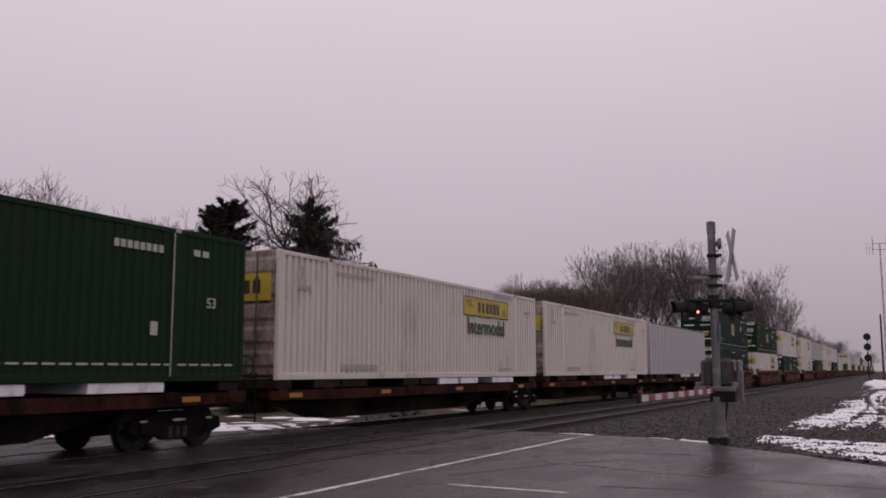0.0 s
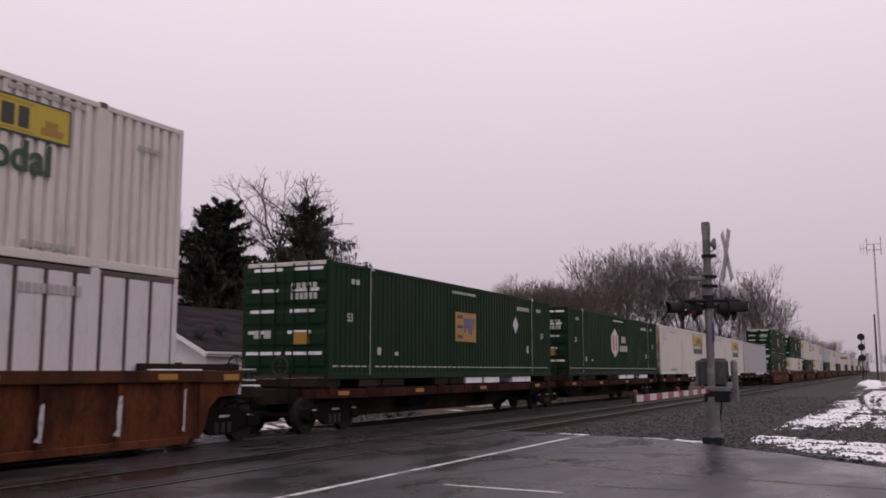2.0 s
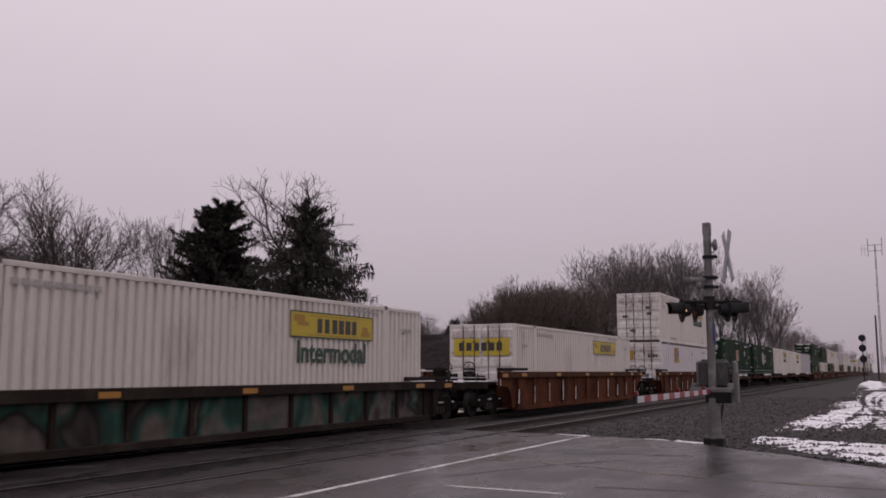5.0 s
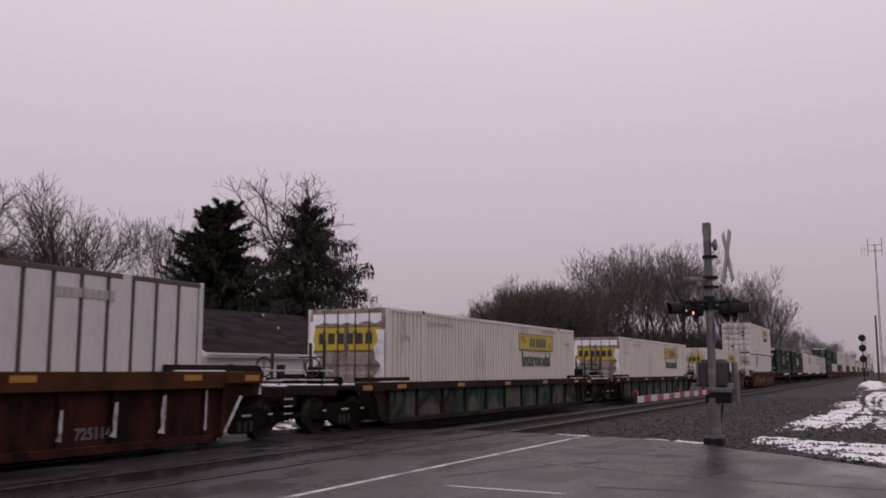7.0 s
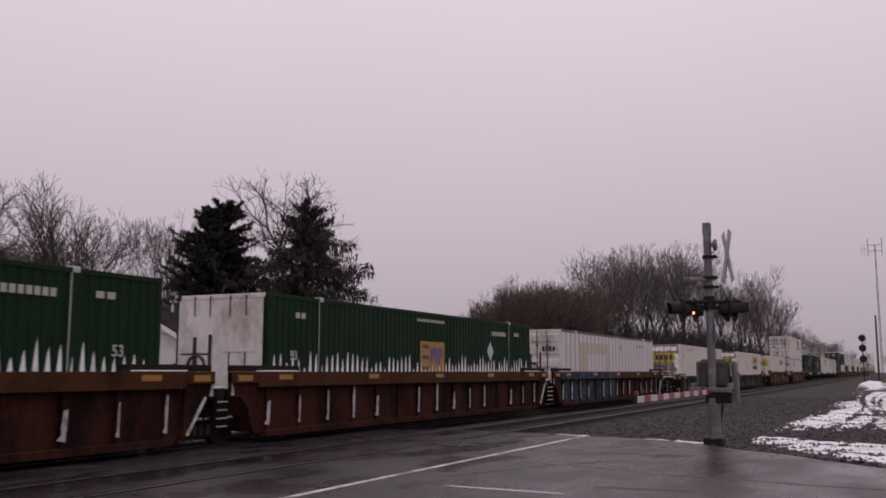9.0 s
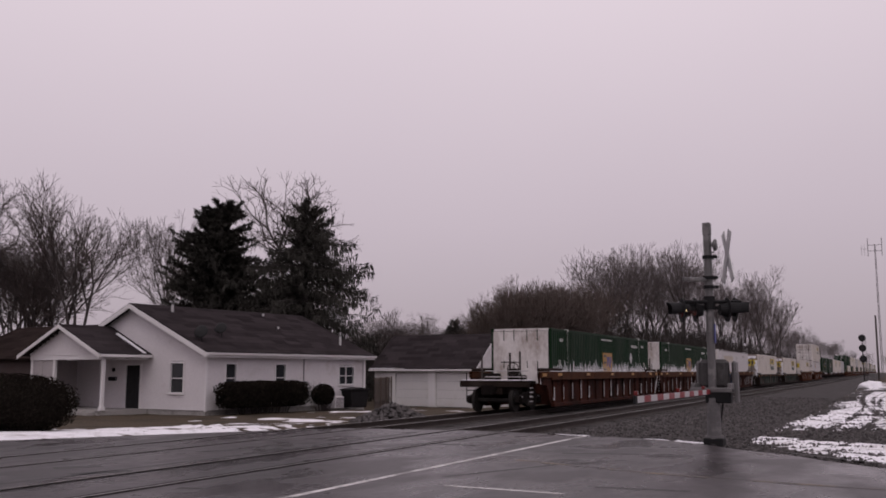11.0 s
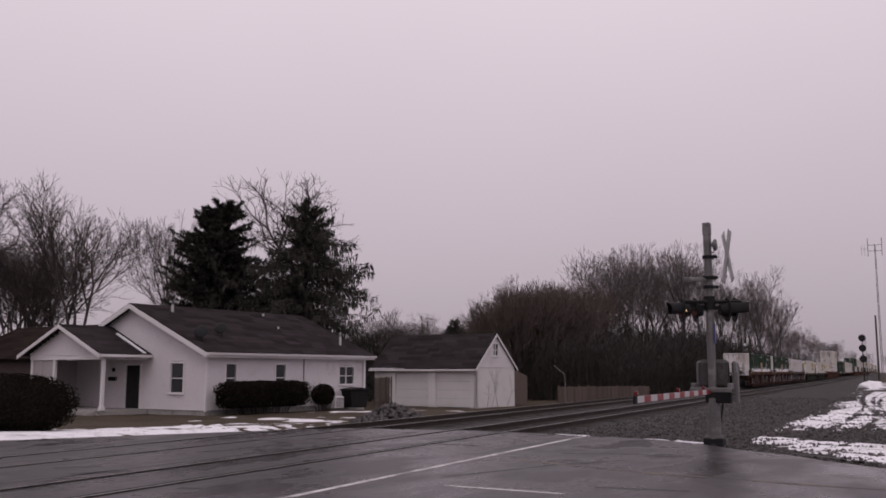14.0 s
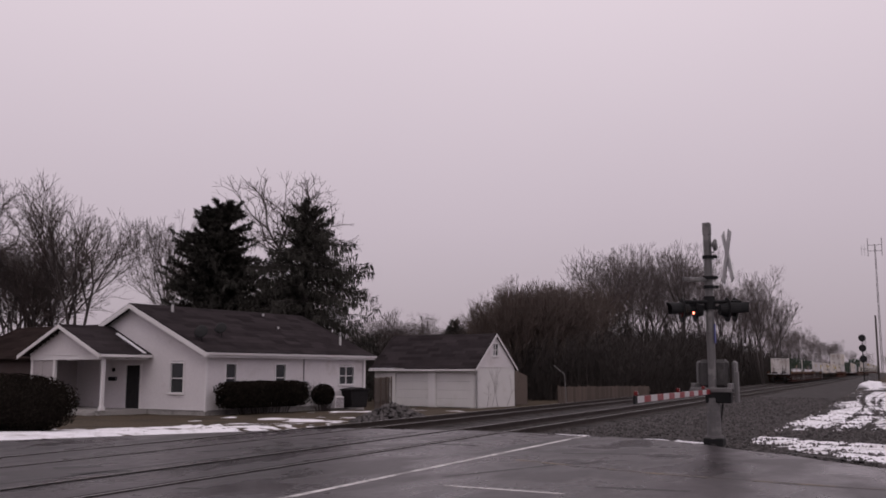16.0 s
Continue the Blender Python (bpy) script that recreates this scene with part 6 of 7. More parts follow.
def well_car(front_end, rear_end, bogies, style, label, tops=1.5, tall_rear=False):
    """Well car: deep side plates with stiffeners, chord, raised end platforms."""
    c = thing("well_car", pose(0, 0, 0), label, "rail car", "rail cars of the train")
    body, chord = (M_RUSTO if style == "plain" else M_RUST, M_ORANGE) if style != "dark" else (M_DKCAR, M_DKCAR)
    y0, y1 = -0.55, LEN + 0.55
    for s in (-1, 1):
        def sx(a, b):
            return (a, b) if s > 0 else (-b, -a)
        pl = 1.40 if style == "plain" else 1.34
        part("side_plate", box(*sx(pl - 0.04, pl), y0, y1, 0.22, tops - 0.2), body, c, "deep grimy side plate")
        part("top_chord", bevelled(box(*sx(1.335, 1.50), y0, y1, tops - (0.22 if style != "box" else 0.33), tops), 0.015), chord, c, "orange-brown top chord")
        part("bottom_chord", bevelled(box(*sx(1.30, 1.48), y0 + 0.3, y1 - 0.3, 0.13, 0.27), 0.012), body, c)
        n = 11 if style != "box" else 15
        for k in range(n):
            y = y0 + 0.45 + (y1 - y0 - 0.9) * k / (n - 1)
            st = part("stiffener", prism(bmesh.new(), [(y - 0.05, 0.27), (y + 0.05, 0.27), (y + 0.05, tops - 0.22), (y - 0.05, tops - 0.22)], 0, *sx(pl, pl + 0.07)), body, c)
            if s > 0 and style != "dark" and (k * 7 + len(label)) % 6 != 2:
                w = 0.026 + 0.012 * ((k * 5 + len(label)) % 4)
                top_z = tops - 0.34 - 0.09 * ((k * 3 + len(label)) % 4)
                part("frost", prism(bmesh.new(), [(y - w * 2.2, 0.40), (y + w * 0.5, 0.37), (y + w * 0.5, 0.5), (y + w * 0.8, top_z - 0.35), (y + w * 0.9, top_z), (y - w * 0.3, top_z - 0.02), (y - w, top_z - 0.3), (y - w * 0.6, 0.5)], 0, pl + 0.071, pl + 0.085), M_FROST, st, "white frost on the stiffener")
        for k in range(5):
            y = y0 + 0.7 + k * (y1 - y0 - 1.9) / 4
            part("reflector", box(*sx(1.501, 1.507), y, y + 0.5, tops - 0.17, tops - 0.06), M_AMBER, c)
        # raised ends, cut away over the wheels
        for e, yy in ((1, y1), (-1, y0)):
            fe = front_end if e > 0 else rear_end
            a, b = sorted((yy - e * 0.0, fe))
            ya, yb = yy - e * 1.6, fe
            n_end = min(1.25, abs(fe - yy) - 0.4)
            tip = yy + e * n_end
            pts = [(yy, 0.2), (yy + e * 0.12, 0.3), (yy + e * 0.3, 0.78), (yy + e * 0.55, 0.98), (tip, 1.02), (tip, tops - 0.02), (yy, tops - 0.02)]
            part("end_plate", prism(bmesh.new(), pts, 0, *sx(1.36, 1.44)), body, c, "plate cut away over the wheels")
            part("end_chord", bevelled(box(*sx(1.335, 1.50), min(yy + e * 0.004, tip), max(yy + e * 0.004, tip), tops - 0.24, tops), 0.015), chord, c)
            part("guide_rail", bevelled(box(*sx(1.32, 1.40), min(ya, tip), max(ya, tip), tops + 0.002 if style != "dark" else tops + 0.02, tops + 0.13), 0.015), M_DKCAR, c, "dark container guide along the chord")
            if s > 0:
                part("ledge_snow", bevelled(box(1.402, 1.49, min(ya + e * 0.2, yy), max(ya + e * 0.2, yy), tops + 0.001, tops + 0.025), 0.008), M_SNOW, c, "thin snow along the chord ledge")
                part("end_reflector", box(1.5005, 1.506, min(tip - e * 0.15, tip - e * 0.62), max(tip - e * 0.15, tip - e * 0.62), tops - 0.19, tops - 0.07), M_AMBER, c, "amber reflective strip")
                part("end_frost", prism(bmesh.new(), [(tip - e * 0.10, 1.02), (tip - e * 0.01, 1.02), (tip - e * 0.02, tops - 0.1), (tip - e * 0.05, tops - 0.28)], 0, 1.441, 1.455), M_FROST, c, "frost on the plate's end")
                if style == "box":
                    ys = fe - e * 0.12
                    bm = tube(tube(bmesh.new(), (1.44, ys - 0.17, 0.4), (1.44, ys - 0.17, 1.15), 0.016, n=5), (1.44, ys + 0.17, 0.4), (1.44, ys + 0.17, 1.15), 0.016, n=5)
                    sl = part("step_ladder", bm, M_TRUCK, c, "frosted side ladder")
                    for z in (0.42, 0.58, 0.74, 0.9):
                        part("rung", tube(bmesh.new(), (1.455, ys - 0.15, z), (1.455, ys + 0.15, z), 0.018, n=5), M_FROST, sl)
                if e > 0 and style == "box":
                    part("brace", tube(bmesh.new(), (1.47, yy + 0.06, 0.30), (1.47, yy + 0.55, 1.0), 0.032, n=6), M_FROST, c, "frosted slanting brace")
    part("well_floor", bx(bx(bx(box(-1.3, 1.3, 0.0, 1.0, 0.2, 0.32), -1.3, 1.3, LEN - 1.0, LEN, 0.2, 0.32), -1.3, 1.3, 5.0, 5.5, 0.2, 0.32), -1.3, 1.3, 10.6, 11.1, 0.2, 0.32), body, c)
    for e, yy, fe in ((1, y1, front_end), (-1, y0, rear_end)):
        part("bulkhead", box(-1.36, 1.36, yy - 0.06, yy + 0.06, 0.25, 1.04), body, c)
        lo_y, hi_y = min(yy, fe), max(yy, fe)
        part("platform", bevelled(box(-0.85, 0.85, lo_y + 0.06, hi_y - 0.06, 1.02, 1.14), 0.02), M_DKCAR, c, "end platform")
        part("platform_snow", bevelled(box(-0.8, 0.8, lo_y + 0.25, hi_y - 0.25, 1.14, 1.19), 0.02), M_SNOW, c, "thin snow on the platform")
        beam = part("end_beam", bevelled(box(-1.38, 1.38, fe - 0.14 - e * 0.1, fe + 0.14 - e * 0.1, 0.92, 1.16), 0.02), M_DKCAR, c, "dark cross beam at the car's end")
        part("beam_snow", bevelled(box(-1.3, 1.34, fe - 0.1 - e * 0.1, fe + 0.1 - e * 0.1, 1.16, 1.20), 0.015), M_SNOW, beam, "thin snow on the beam")
        part("draft_sill", box(-0.35, 0.35, lo_y, hi_y, 0.66, 1.02), M_DKCAR, c)
        if abs(fe - yy) > 1.5:
            for z in (1.30, 1.52):
                part("grab_rail", tube(bmesh.new(), (-0.4, fe - e * 0.16, z), (1.32, fe - e * 0.16, z), 0.02, n=6), M_FROST, c, "frosted hand rail")
            part("brake_box", bevelled(box(0.45, 0.85, min(fe - e * 0.5, fe - e * 0.2), max(fe - e * 0.5, fe - e * 0.2), 1.14, 1.62), 0.08), M_TRUCK, c, "dark hand brake housing")
            part("valve_case", tube(tube(bmesh.new(), (-0.9, fe - e * 1.1, 1.28), (-0.2, fe - e * 1.1, 1.28), 0.16, n=12), (0.1, fe - e * 1.3, 1.25), (0.8, fe - e * 1.3, 1.25), 0.12, n=12), M_TRUCK, c, "air brake valve and reservoir")
        end_gear(c, fe, e, tall_rear and e < 0 or tall_rear == 2)
    for y in bogies:
        bogie(c, y)
    return c


def graffiti(c, y0, y1, z0, z1, mats, seed, n):
    """Overlapping painted shapes on the plate between the stiffeners."""
    part("graffiti", box(1.3405, 1.3435, y0, y1, z0, z1), mats, c, "spray-painted graffiti on the side plate")
    if n:
        part("graffiti", box(1.5005, 1.5035, y0, y1, n, 1.47), mats, c, "spray-painted graffiti on the chord")


def load(c, s, z):
    MOVERS.append((c, s, z))


def build_train():
    SPZ, WZ = 1.29, 0.33
    spine = "rusty low spine car with snowy container supports"
    well = "orange-brown well car with frosted side stiffeners"
    W, G = "white corrugated container with small yellow sign", "dark green corrugated container"
    # single containers on spine cars
    load(container("grey", "grey ribbed container on a flat car"), 50.75, SPZ)
    load(spine_car(LEN + 0.9, -0.5, (LEN - 0.6,), spine), 50.75, 0)
    for s in (33.9, 16.67):
        load(container("white", W, sign="small", doors=M_GRIME), s, SPZ)
        load(spine_car(LEN + 0.5, -0.5, (LEN - 0.5,), spine), s, 0)
    load(container("green", G + " with white hexagon", sign="hexagon"), -0.68, SPZ)
    load(spine_car(LEN + 0.5, -0.9, (LEN - 1.6,), spine), -0.68, 0)
    load(container("green", G + " with amber square", sign="amber"), -19.15, SPZ)
    load(spine_car(LEN + 1.0, -1.3, (LEN + 0.2, 0.7), spine), -19.15, 0)
    # double stack in a well
    u = container("white", W + " and plain doors", sign="small", rear=False)
    load(u, -40.6, WZ + HGT + 0.02)
    lo = container("ribbed", "white smooth-panelled container with amber square", sign="")
    lg = plate(lo, "logo", 3.5, 4.92, 1.72, 2.66, M_LOGOY, "amber square with dark and blue shapes")
    part("logo_mark", bx(bx(box(1.306, 1.31, 3.65, 3.98, 1.85, 1.95), 1.306, 1.31, 3.65, 3.98, 2.15, 2.25), 1.306, 1.31, 3.65, 3.98, 2.45, 2.55), M_LETTERB, lg)
    part("logo_mark", bx(bx(box(1.306, 1.31, 4.1, 4.2, 1.95, 2.45), 1.306, 1.31, 4.32, 4.42, 1.95, 2.35), 1.306, 1.31, 4.55, 4.78, 2.15, 2.45), M_LOGOB, lg)
    part("rear_sign", box(-1.05, -0.35, -0.045, -0.04, 1.9, 2.4), M_LOGOY, lo, "amber rear placard")
    load(lo, -40.6, WZ)
    load(well_car(LEN + 2.6, -2.6, (LEN + 1.75, -1.75), "plain", well), -40.6, 0)
    load(container("white", "white corrugated container with long yellow sign", sign="long"), -64.05, WZ)
    load(well_car(LEN + 2.9, -2.9, (LEN + 1.8, -1.8), "plain", well + ", single load"), -64.05, 0)
    for s, seed in ((-87.6, 3), (-111.4, 5)):
        box_ = container("white", W + " in a dark well car", sign="small", doors=M_GRIME)
        rng = random.Random(seed)
        for x0, x1, z0, z1, out in ((-1.2, -0.85, 0.5, 2.55, 1), (0.85, 1.2, 0.4, 2.3, -1), (-1.1, 1.1, 2.55, 2.75, 0)):
            bm = bmesh.new()
            edge = [(x0 if out >= 0 else x1, z0), (x0 if out >= 0 else x1, z1)] if out else [(x0, z1), (x1, z1)]
            for k in range(13):
                f = k / 12
                edge.append((x1 - rng.uniform(0, 0.25) if out > 0 else x0 + rng.uniform(0, 0.25), z1 + (z0 - z1) * f) if out else (x1 + (x0 - x1) * f, z0 - rng.uniform(0, 0.1)))
            prism(bm, edge, 1, -0.052, -0.046)
            part("driven_snow", bm, M_SNOW, box_, "snow blown on the edges of the doors")
        load(box_, s, WZ)
        d = well_car(LEN + 2.9, -2.9, (LEN + 1.8, -1.8), "dark", "grimy dark well car with faded graffiti and snowy ends", 1.22, 2)
        graffiti(d, 0.0, LEN, 0.27, 1.02, M_SPRAYD, seed, 0)
        load(d, s, 0)
    wr = container("ribbed", "white smooth-panelled container with beige repaint")
    pp = (LEN - 0.24) / 27
    for k in range(4, 12):
        a, b = 0.12 + k * pp, 0.12 + (k + 1) * pp
        inner = 5 < k < 11
        part("repaint_patch", box(WID / 2 - 0.0075, WID / 2 - 0.003, a + 0.052, b - 0.052, 1.95 if inner else 1.0, 2.44), M_BEIGE, wr, "beige repainted panel")
        part("repaint_post", box(WID / 2 - 0.039, WID / 2 - 0.034, b - 0.05, b + 0.05, 1.0, 2.44), M_BEIGE if k != 4 else M_CWHITE2, wr)
    load(wr, -135.03, WZ)
    d = well_car(LEN + 2.9, -1.75, (LEN + 1.8, -1.75), "box", "rusty articulated well unit with blue graffiti", 1.5, True)
    graffiti(d, -0.3, 8.5, 0.27, 1.17, M_SPRAYB, 8, 1.2)
    words("725114", 0.27, M_GRAFW, d, Matrix.Translation((1.3445, 13.5, 0.46)) @ Matrix.Rotation(radians(90), 4, "Z") @ Matrix.Rotation(radians(90), 4, "X"), "faded white car number", 0.006)
    load(d, -135.1, 0)
    load(container("green", G + " with snow-packed corrugations", sign="amber", snow=3), -154.8, WZ)
    load(well_car(LEN + 1.75, -1.8, (-1.8,), "box", "rusty articulated well unit with frosted stiffeners", 1.5, True), -154.8, 0)
    last = container("green", G + " with snow-packed corrugations", sign="amber", snow=7)
    load(last, -174.25, WZ)
    load(well_car(LEN + 1.75, -2.9, (-1.8,), "box", "rusty well unit at the end of the train", 1.5, True), -174.25, 0)
    for c, n in ((MOVERS[-4][0], 1), (last, 2)):
        part("rear_cover", bevelled(box(-1.18, 1.18, -0.06, -0.052, 0.15, 2.78), 0.002), M_CDOORW, c, "white painted rear doors")
        bm = bmesh.new()
        for x in (-1.0, 0.12):
            for z in (0.5, 1.6):
                bx(bm, x, x + 0.85, -0.075, -0.06, z, z + 0.8)
        part("rear_panel", bm, M_CDOORW, c)
    # far double stacks ahead
    kinds = [("ribbed", "green", "", "amber"), ("green", "white", "amber", "small"), ("white", "green", "small", "amber"), ("white", "white", "small", "small"), ("grey", "green", "", "amber"), ("white", "white", "small", "long")]
    s, i = 71.6, 0
    base_car = well_car(LEN + 2.6, -2.6, (LEN + 1.75, -1.75), "plain", well)
    load(base_car, s, 0)
    store = {}
    rng = random.Random(6)
    while s < 560:
        top, low, st, sl = kinds[i % len(kinds)]
        if i == 0:
            top, low, st, sl = "green", "green", "amber", "amber"
        for k, (kd, sg, z) in enumerate(((low, sl, WZ), (top, st, WZ + HGT + 0.02))):
            if k == 1 and i > 3 and rng.random() < 0.3:
                continue
            if (kd, sg) not in store:
                store[kd, sg] = container(kd, {"white": W, "green": G, "ribbed": "white smooth-panelled container", "grey": "grey ribbed container"}[kd] + " far ahead", sign=sg)
                ob = store[kd, sg]
            else:
                ob = copy_thing(store[kd, sg], pose(0, 0, 0))
            load(ob, s, z)
        if i:
            load(copy_thing(base_car, pose(0, 0, 0)), s, 0)
        i += 1
        s += (23.6, 22.6, 22.4)[i % 3]


build_train()


# ---- crossing signal, far signal, masts, clutter ----
LAMPS = []


def flasher(parent, x, y, z, yaw):
    """Round background, hooded lens facing local +x."""
    m = pose(x, y, z, 0, 0, yaw)
    head = part("flasher", tube(tube(bmesh.new(), (0.0, 0, 0), (0.015, 0, 0), 0.26, n=28), (-0.16, 0, 0), (0.0, 0, 0), 0.12, 0.16, n=16), M_BLACKMETAL, parent, "black round signal background")
    head.matrix_basis = m
    bm = bmesh.new()
    n = 14
    for k in range(n):
        a0, a1 = radians(-25 + 230 * k / n), radians(-25 + 230 * (k + 1) / n)
        q = [bm.verts.new(c) for c in ((0.015, 0.17 * math.cos(a0), 0.17 * math.sin(a0)), (0.015, 0.17 * math.cos(a1), 0.17 * math.sin(a1)), (0.36 - 0.10 * abs(math.cos(a1)), 0.17 * math.cos(a1), 0.17 * math.sin(a1)), (0.36 - 0.10 * abs(math.cos(a0)), 0.17 * math.cos(a0), 0.17 * math.sin(a0)))]
        bm.faces.new(q)
    bmesh.ops.remove_doubles(bm, verts=bm.verts[:], dist=1e-4)
    bmesh.ops.solidify(bm, geom=bm.faces[:], thickness=0.008)
    part("hood", bm, M_BLACKMETAL, head)
    part("lens", tube(bmesh.new(), (0.016, 0, 0), (0.03, 0, 0), 0.15, 0.13, n=20), M_REDLENS, head, "red signal lens")
    return head


def build_crossing_signal():
    s = thing("crossing_signal", pose(-3.48, 20.3, 0), "grey crossing signal mast with flashing lights, crossbuck and lowered gate", "crossing signal")
    part("foundation", bevelled(box(-0.2, 0.2, -0.2, 0.2, -0.25, 0.12), 0.02), M_BLACKMETAL, s)
    part("base_casting", tube(tube(bmesh.new(), (0, 0, 0.10), (0, 0, 0.16), 0.2, 0.19, 16), (0, 0, 0.16), (0, 0, 0.95), 0.15, 0.14, 16), M_GALV, s)
    part("mast", tube(bmesh.new(), (0, 0, 0.3), (0, 0, 4.66), 0.085, n=18), M_GALV, s, "galvanised steel mast")
    part("mast_cap", bevelled(box(-0.085, 0.085, -0.085, 0.085, 4.42, 4.7), 0.02), M_GALV, s)
    bell = part("bell", tube(tube(bmesh.new(), (0.09, -0.06, 4.2), (0.16, -0.06, 4.2), 0.02, 0.13, 14), (0.16, -0.06, 4.2), (0.2, -0.06, 4.2), 0.13, 0.12, 14), M_GALV, s)
    # crossbuck on stand-off brackets, facing along the road
    bm = bmesh.new()
    for z in (3.05, 3.55, 3.95, 4.1):
        tube(bm, (0, 0.05, z), (0.05, 0.42, z), 0.015, n=6)
    for z in (2.85, 3.3, 3.5, 3.95):
        tube(bm, (0, 0, z - 0.035), (0, 0, z + 0.035), 0.115, n=14)
        bx(bm, 0.08, 0.2, -0.03, 0.03, z - 0.03, z + 0.03)
    part("brackets", bm, M_BLACKMETAL, s)
    for a in (62, -62):
        o = part("crossbuck_blade", bevelled(box(-0.61, 0.61, -0.012, 0.012, -0.10, 0.10), 0.004), M_WHITEREF, s, "weathered white crossbuck blade")
        o.matrix_basis = pose(0.40, 0.15, 3.96, 0, 0, 116) @ pose(0, 0.03 * (a > 0), 0, 0, a, 0)
    part("arm_bracket", bevelled(box(-0.62, 0.0, -0.05, 0.03, 3.42, 3.5), 0.01), M_GALV, s).matrix_basis = pose(0, 0, 0, 0, 0, 40)
    # lights on a cross arm
    bm = bmesh.new()
    tube(bm, (-0.55, -0.32, 2.98), (0.62, 0.2, 2.98), 0.04, n=10)
    tube(bm, (0, 0, 2.86), (0, 0, 3.1), 0.12, n=14)
    part("light_arm", bm, M_BLACKMETAL, s)
    for x, y, z, yaw in ((-0.52, -0.30, 2.80, 208), (-0.30, -0.02, 2.82, 204), (0.34, 0.10, 2.81, 28), (0.46, 0.34, 2.83, 24)):
        flasher(s, x, y, z, yaw)
    # side lamps of the flashers: half of each drum glows; it turns to flash
    for x, y, z, lit in ((-0.27, -0.37, 2.73, M_GLOW), (-0.43, -0.44, 2.78, M_GLOWB)):
        for half, m in ((0, lit), (1, M_BLACKMETAL)):
            bm = bmesh.new()
            bmesh.ops.create_uvsphere(bm, u_segments=12, v_segments=8, radius=0.024)
            bmesh.ops.bisect_plane(bm, geom=bm.verts[:] + bm.edges[:] + bm.faces[:], plane_co=(0, 0, 0), plane_no=(0, 2 * half - 1, 0), clear_inner=True)
            if not half:
                lamp = part("side_lamp", bm, m, s, "glowing signal lamp")
                lamp.matrix_basis = pose(x, y, z)
            else:
                part("lamp_back", bm, m, lamp)
        part("lamp_socket", tube(bmesh.new(), (x, y + 0.04, z), (x, y + 0.16, z), 0.055, 0.045, 12), M_BLACKMETAL, s)
        LAMPS.append((lamp, (x, y, z)))
    part("blue_plate", box(0.088, 0.10, -0.07, 0.07, 2.1, 2.5), M_BLUE, s, "small blue notice plate")
    part("cross_shelf", bevelled(box(-0.46, 0.46, -0.14, 0.14, 1.08, 1.16), 0.015), M_GALV, s)
    part("shelf_post", bevelled(box(0.46, 0.54, -0.1, 0.08, 0.86, 1.5), 0.012), M_GALV, s)
    part("junction_box", bevelled(box(-0.14, 0.38, -0.12, 0.2, 0.84, 1.075), 0.02), M_BLACKMETAL, s)
    # gate mechanism and counterweights
    mech = part("gate_mechanism", bevelled(box(-0.30, 0.30, 0.10, 0.46, 1.14, 1.76), 0.07), M_MECH, s, "grey gate machine case")
    part("mechanism_cover", bevelled(box(-0.24, 0.24, 0.09, 0.13, 1.2, 1.7), 0.015), M_MECH, mech)
    gate = new("gate_arm")
    gate.parent = s
    gate.matrix_basis = pose(0.02, 0, 1.21)
    gate["label"] = "lowered red and white striped gate arm"
    for x in (-0.34, 0.40):
        part("support_arm", bevelled(box(x - 0.04, x + 0.04, -0.5, 0.55, -0.08, 0.05), 0.015), M_GALV, gate)
        part("counterweight", bevelled(box(x - 0.045, x + 0.045, 0.15, 0.55, -0.05, 0.52), 0.045), M_GALV, gate, "rounded counterweight")
    part("cross_plate", bevelled(box(-0.40, 0.44, -0.53, -0.44, -0.14, -0.04), 0.015), M_GALV, gate)
    y = -0.5
    for k in range(14):
        w = 0.435
        h = 0.048
        part("gate_stripe", box(-0.015, 0.015, y - w, y, -h - 0.125, h - 0.125), M_WHITEREF if k % 2 else M_REDPAINT, gate)
        y -= w
    for yy in (-1.2, -3.6, -6.6):
        lp = part("gate_lamp", bevelled(box(-0.03, 0.03, yy - 0.035, yy + 0.035, -0.078, 0.0), 0.012), M_REDLENS, gate, "red gate lamp")
    part("tip", box(-0.02, 0.02, y - 0.12, y, -0.19, -0.06), M_BLACKMETAL, gate)
    part("cable", tube(tube(bmesh.new(), (0.2, 0.1, 0.98), (0.14, 0.08, 0.5), 0.018), (0.14, 0.08, 0.5), (0.08, 0.05, 0.25), 0.018), M_BLACKMETAL, s)


def build_far_signal():
    s = thing("railway_signal", pose(-4.75, 180, 0), "tall three-head railway signal with round black backgrounds", "railway signal")
    part("mast", tube(bmesh.new(), (0, 0, -0.4), (0, 0, 7.6), 0.09, n=10), M_BLACKMETAL, s)
    for z in (3.7, 5.6, 7.4):
        h = part("signal_head", tube(tube(bmesh.new(), (0.0, -0.25, z), (0, -0.22, z), 0.62, n=20), (0, -0.22, z), (0, 0.1, z), 0.2, 0.15, 12), M_BLACKMETAL, s, "round black signal head")
        part("lens", tube(bmesh.new(), (0, -0.27, z), (0, -0.25, z), 0.12, n=10), M_GLASSY, h)
    part("ladder", tube(tube(bmesh.new(), (0.3, 0.1, -0.2), (0.3, 0.1, 7.4), 0.03, n=6), (0.55, 0.1, -0.2), (0.55, 0.1, 7.4), 0.03, n=6), M_BLACKMETAL, s)
    part("equipment_case", bevelled(box(0.8, 1.8, -0.4, 0.5, -0.3, 1.2), 0.04), M_GALV, s, "grey equipment case")


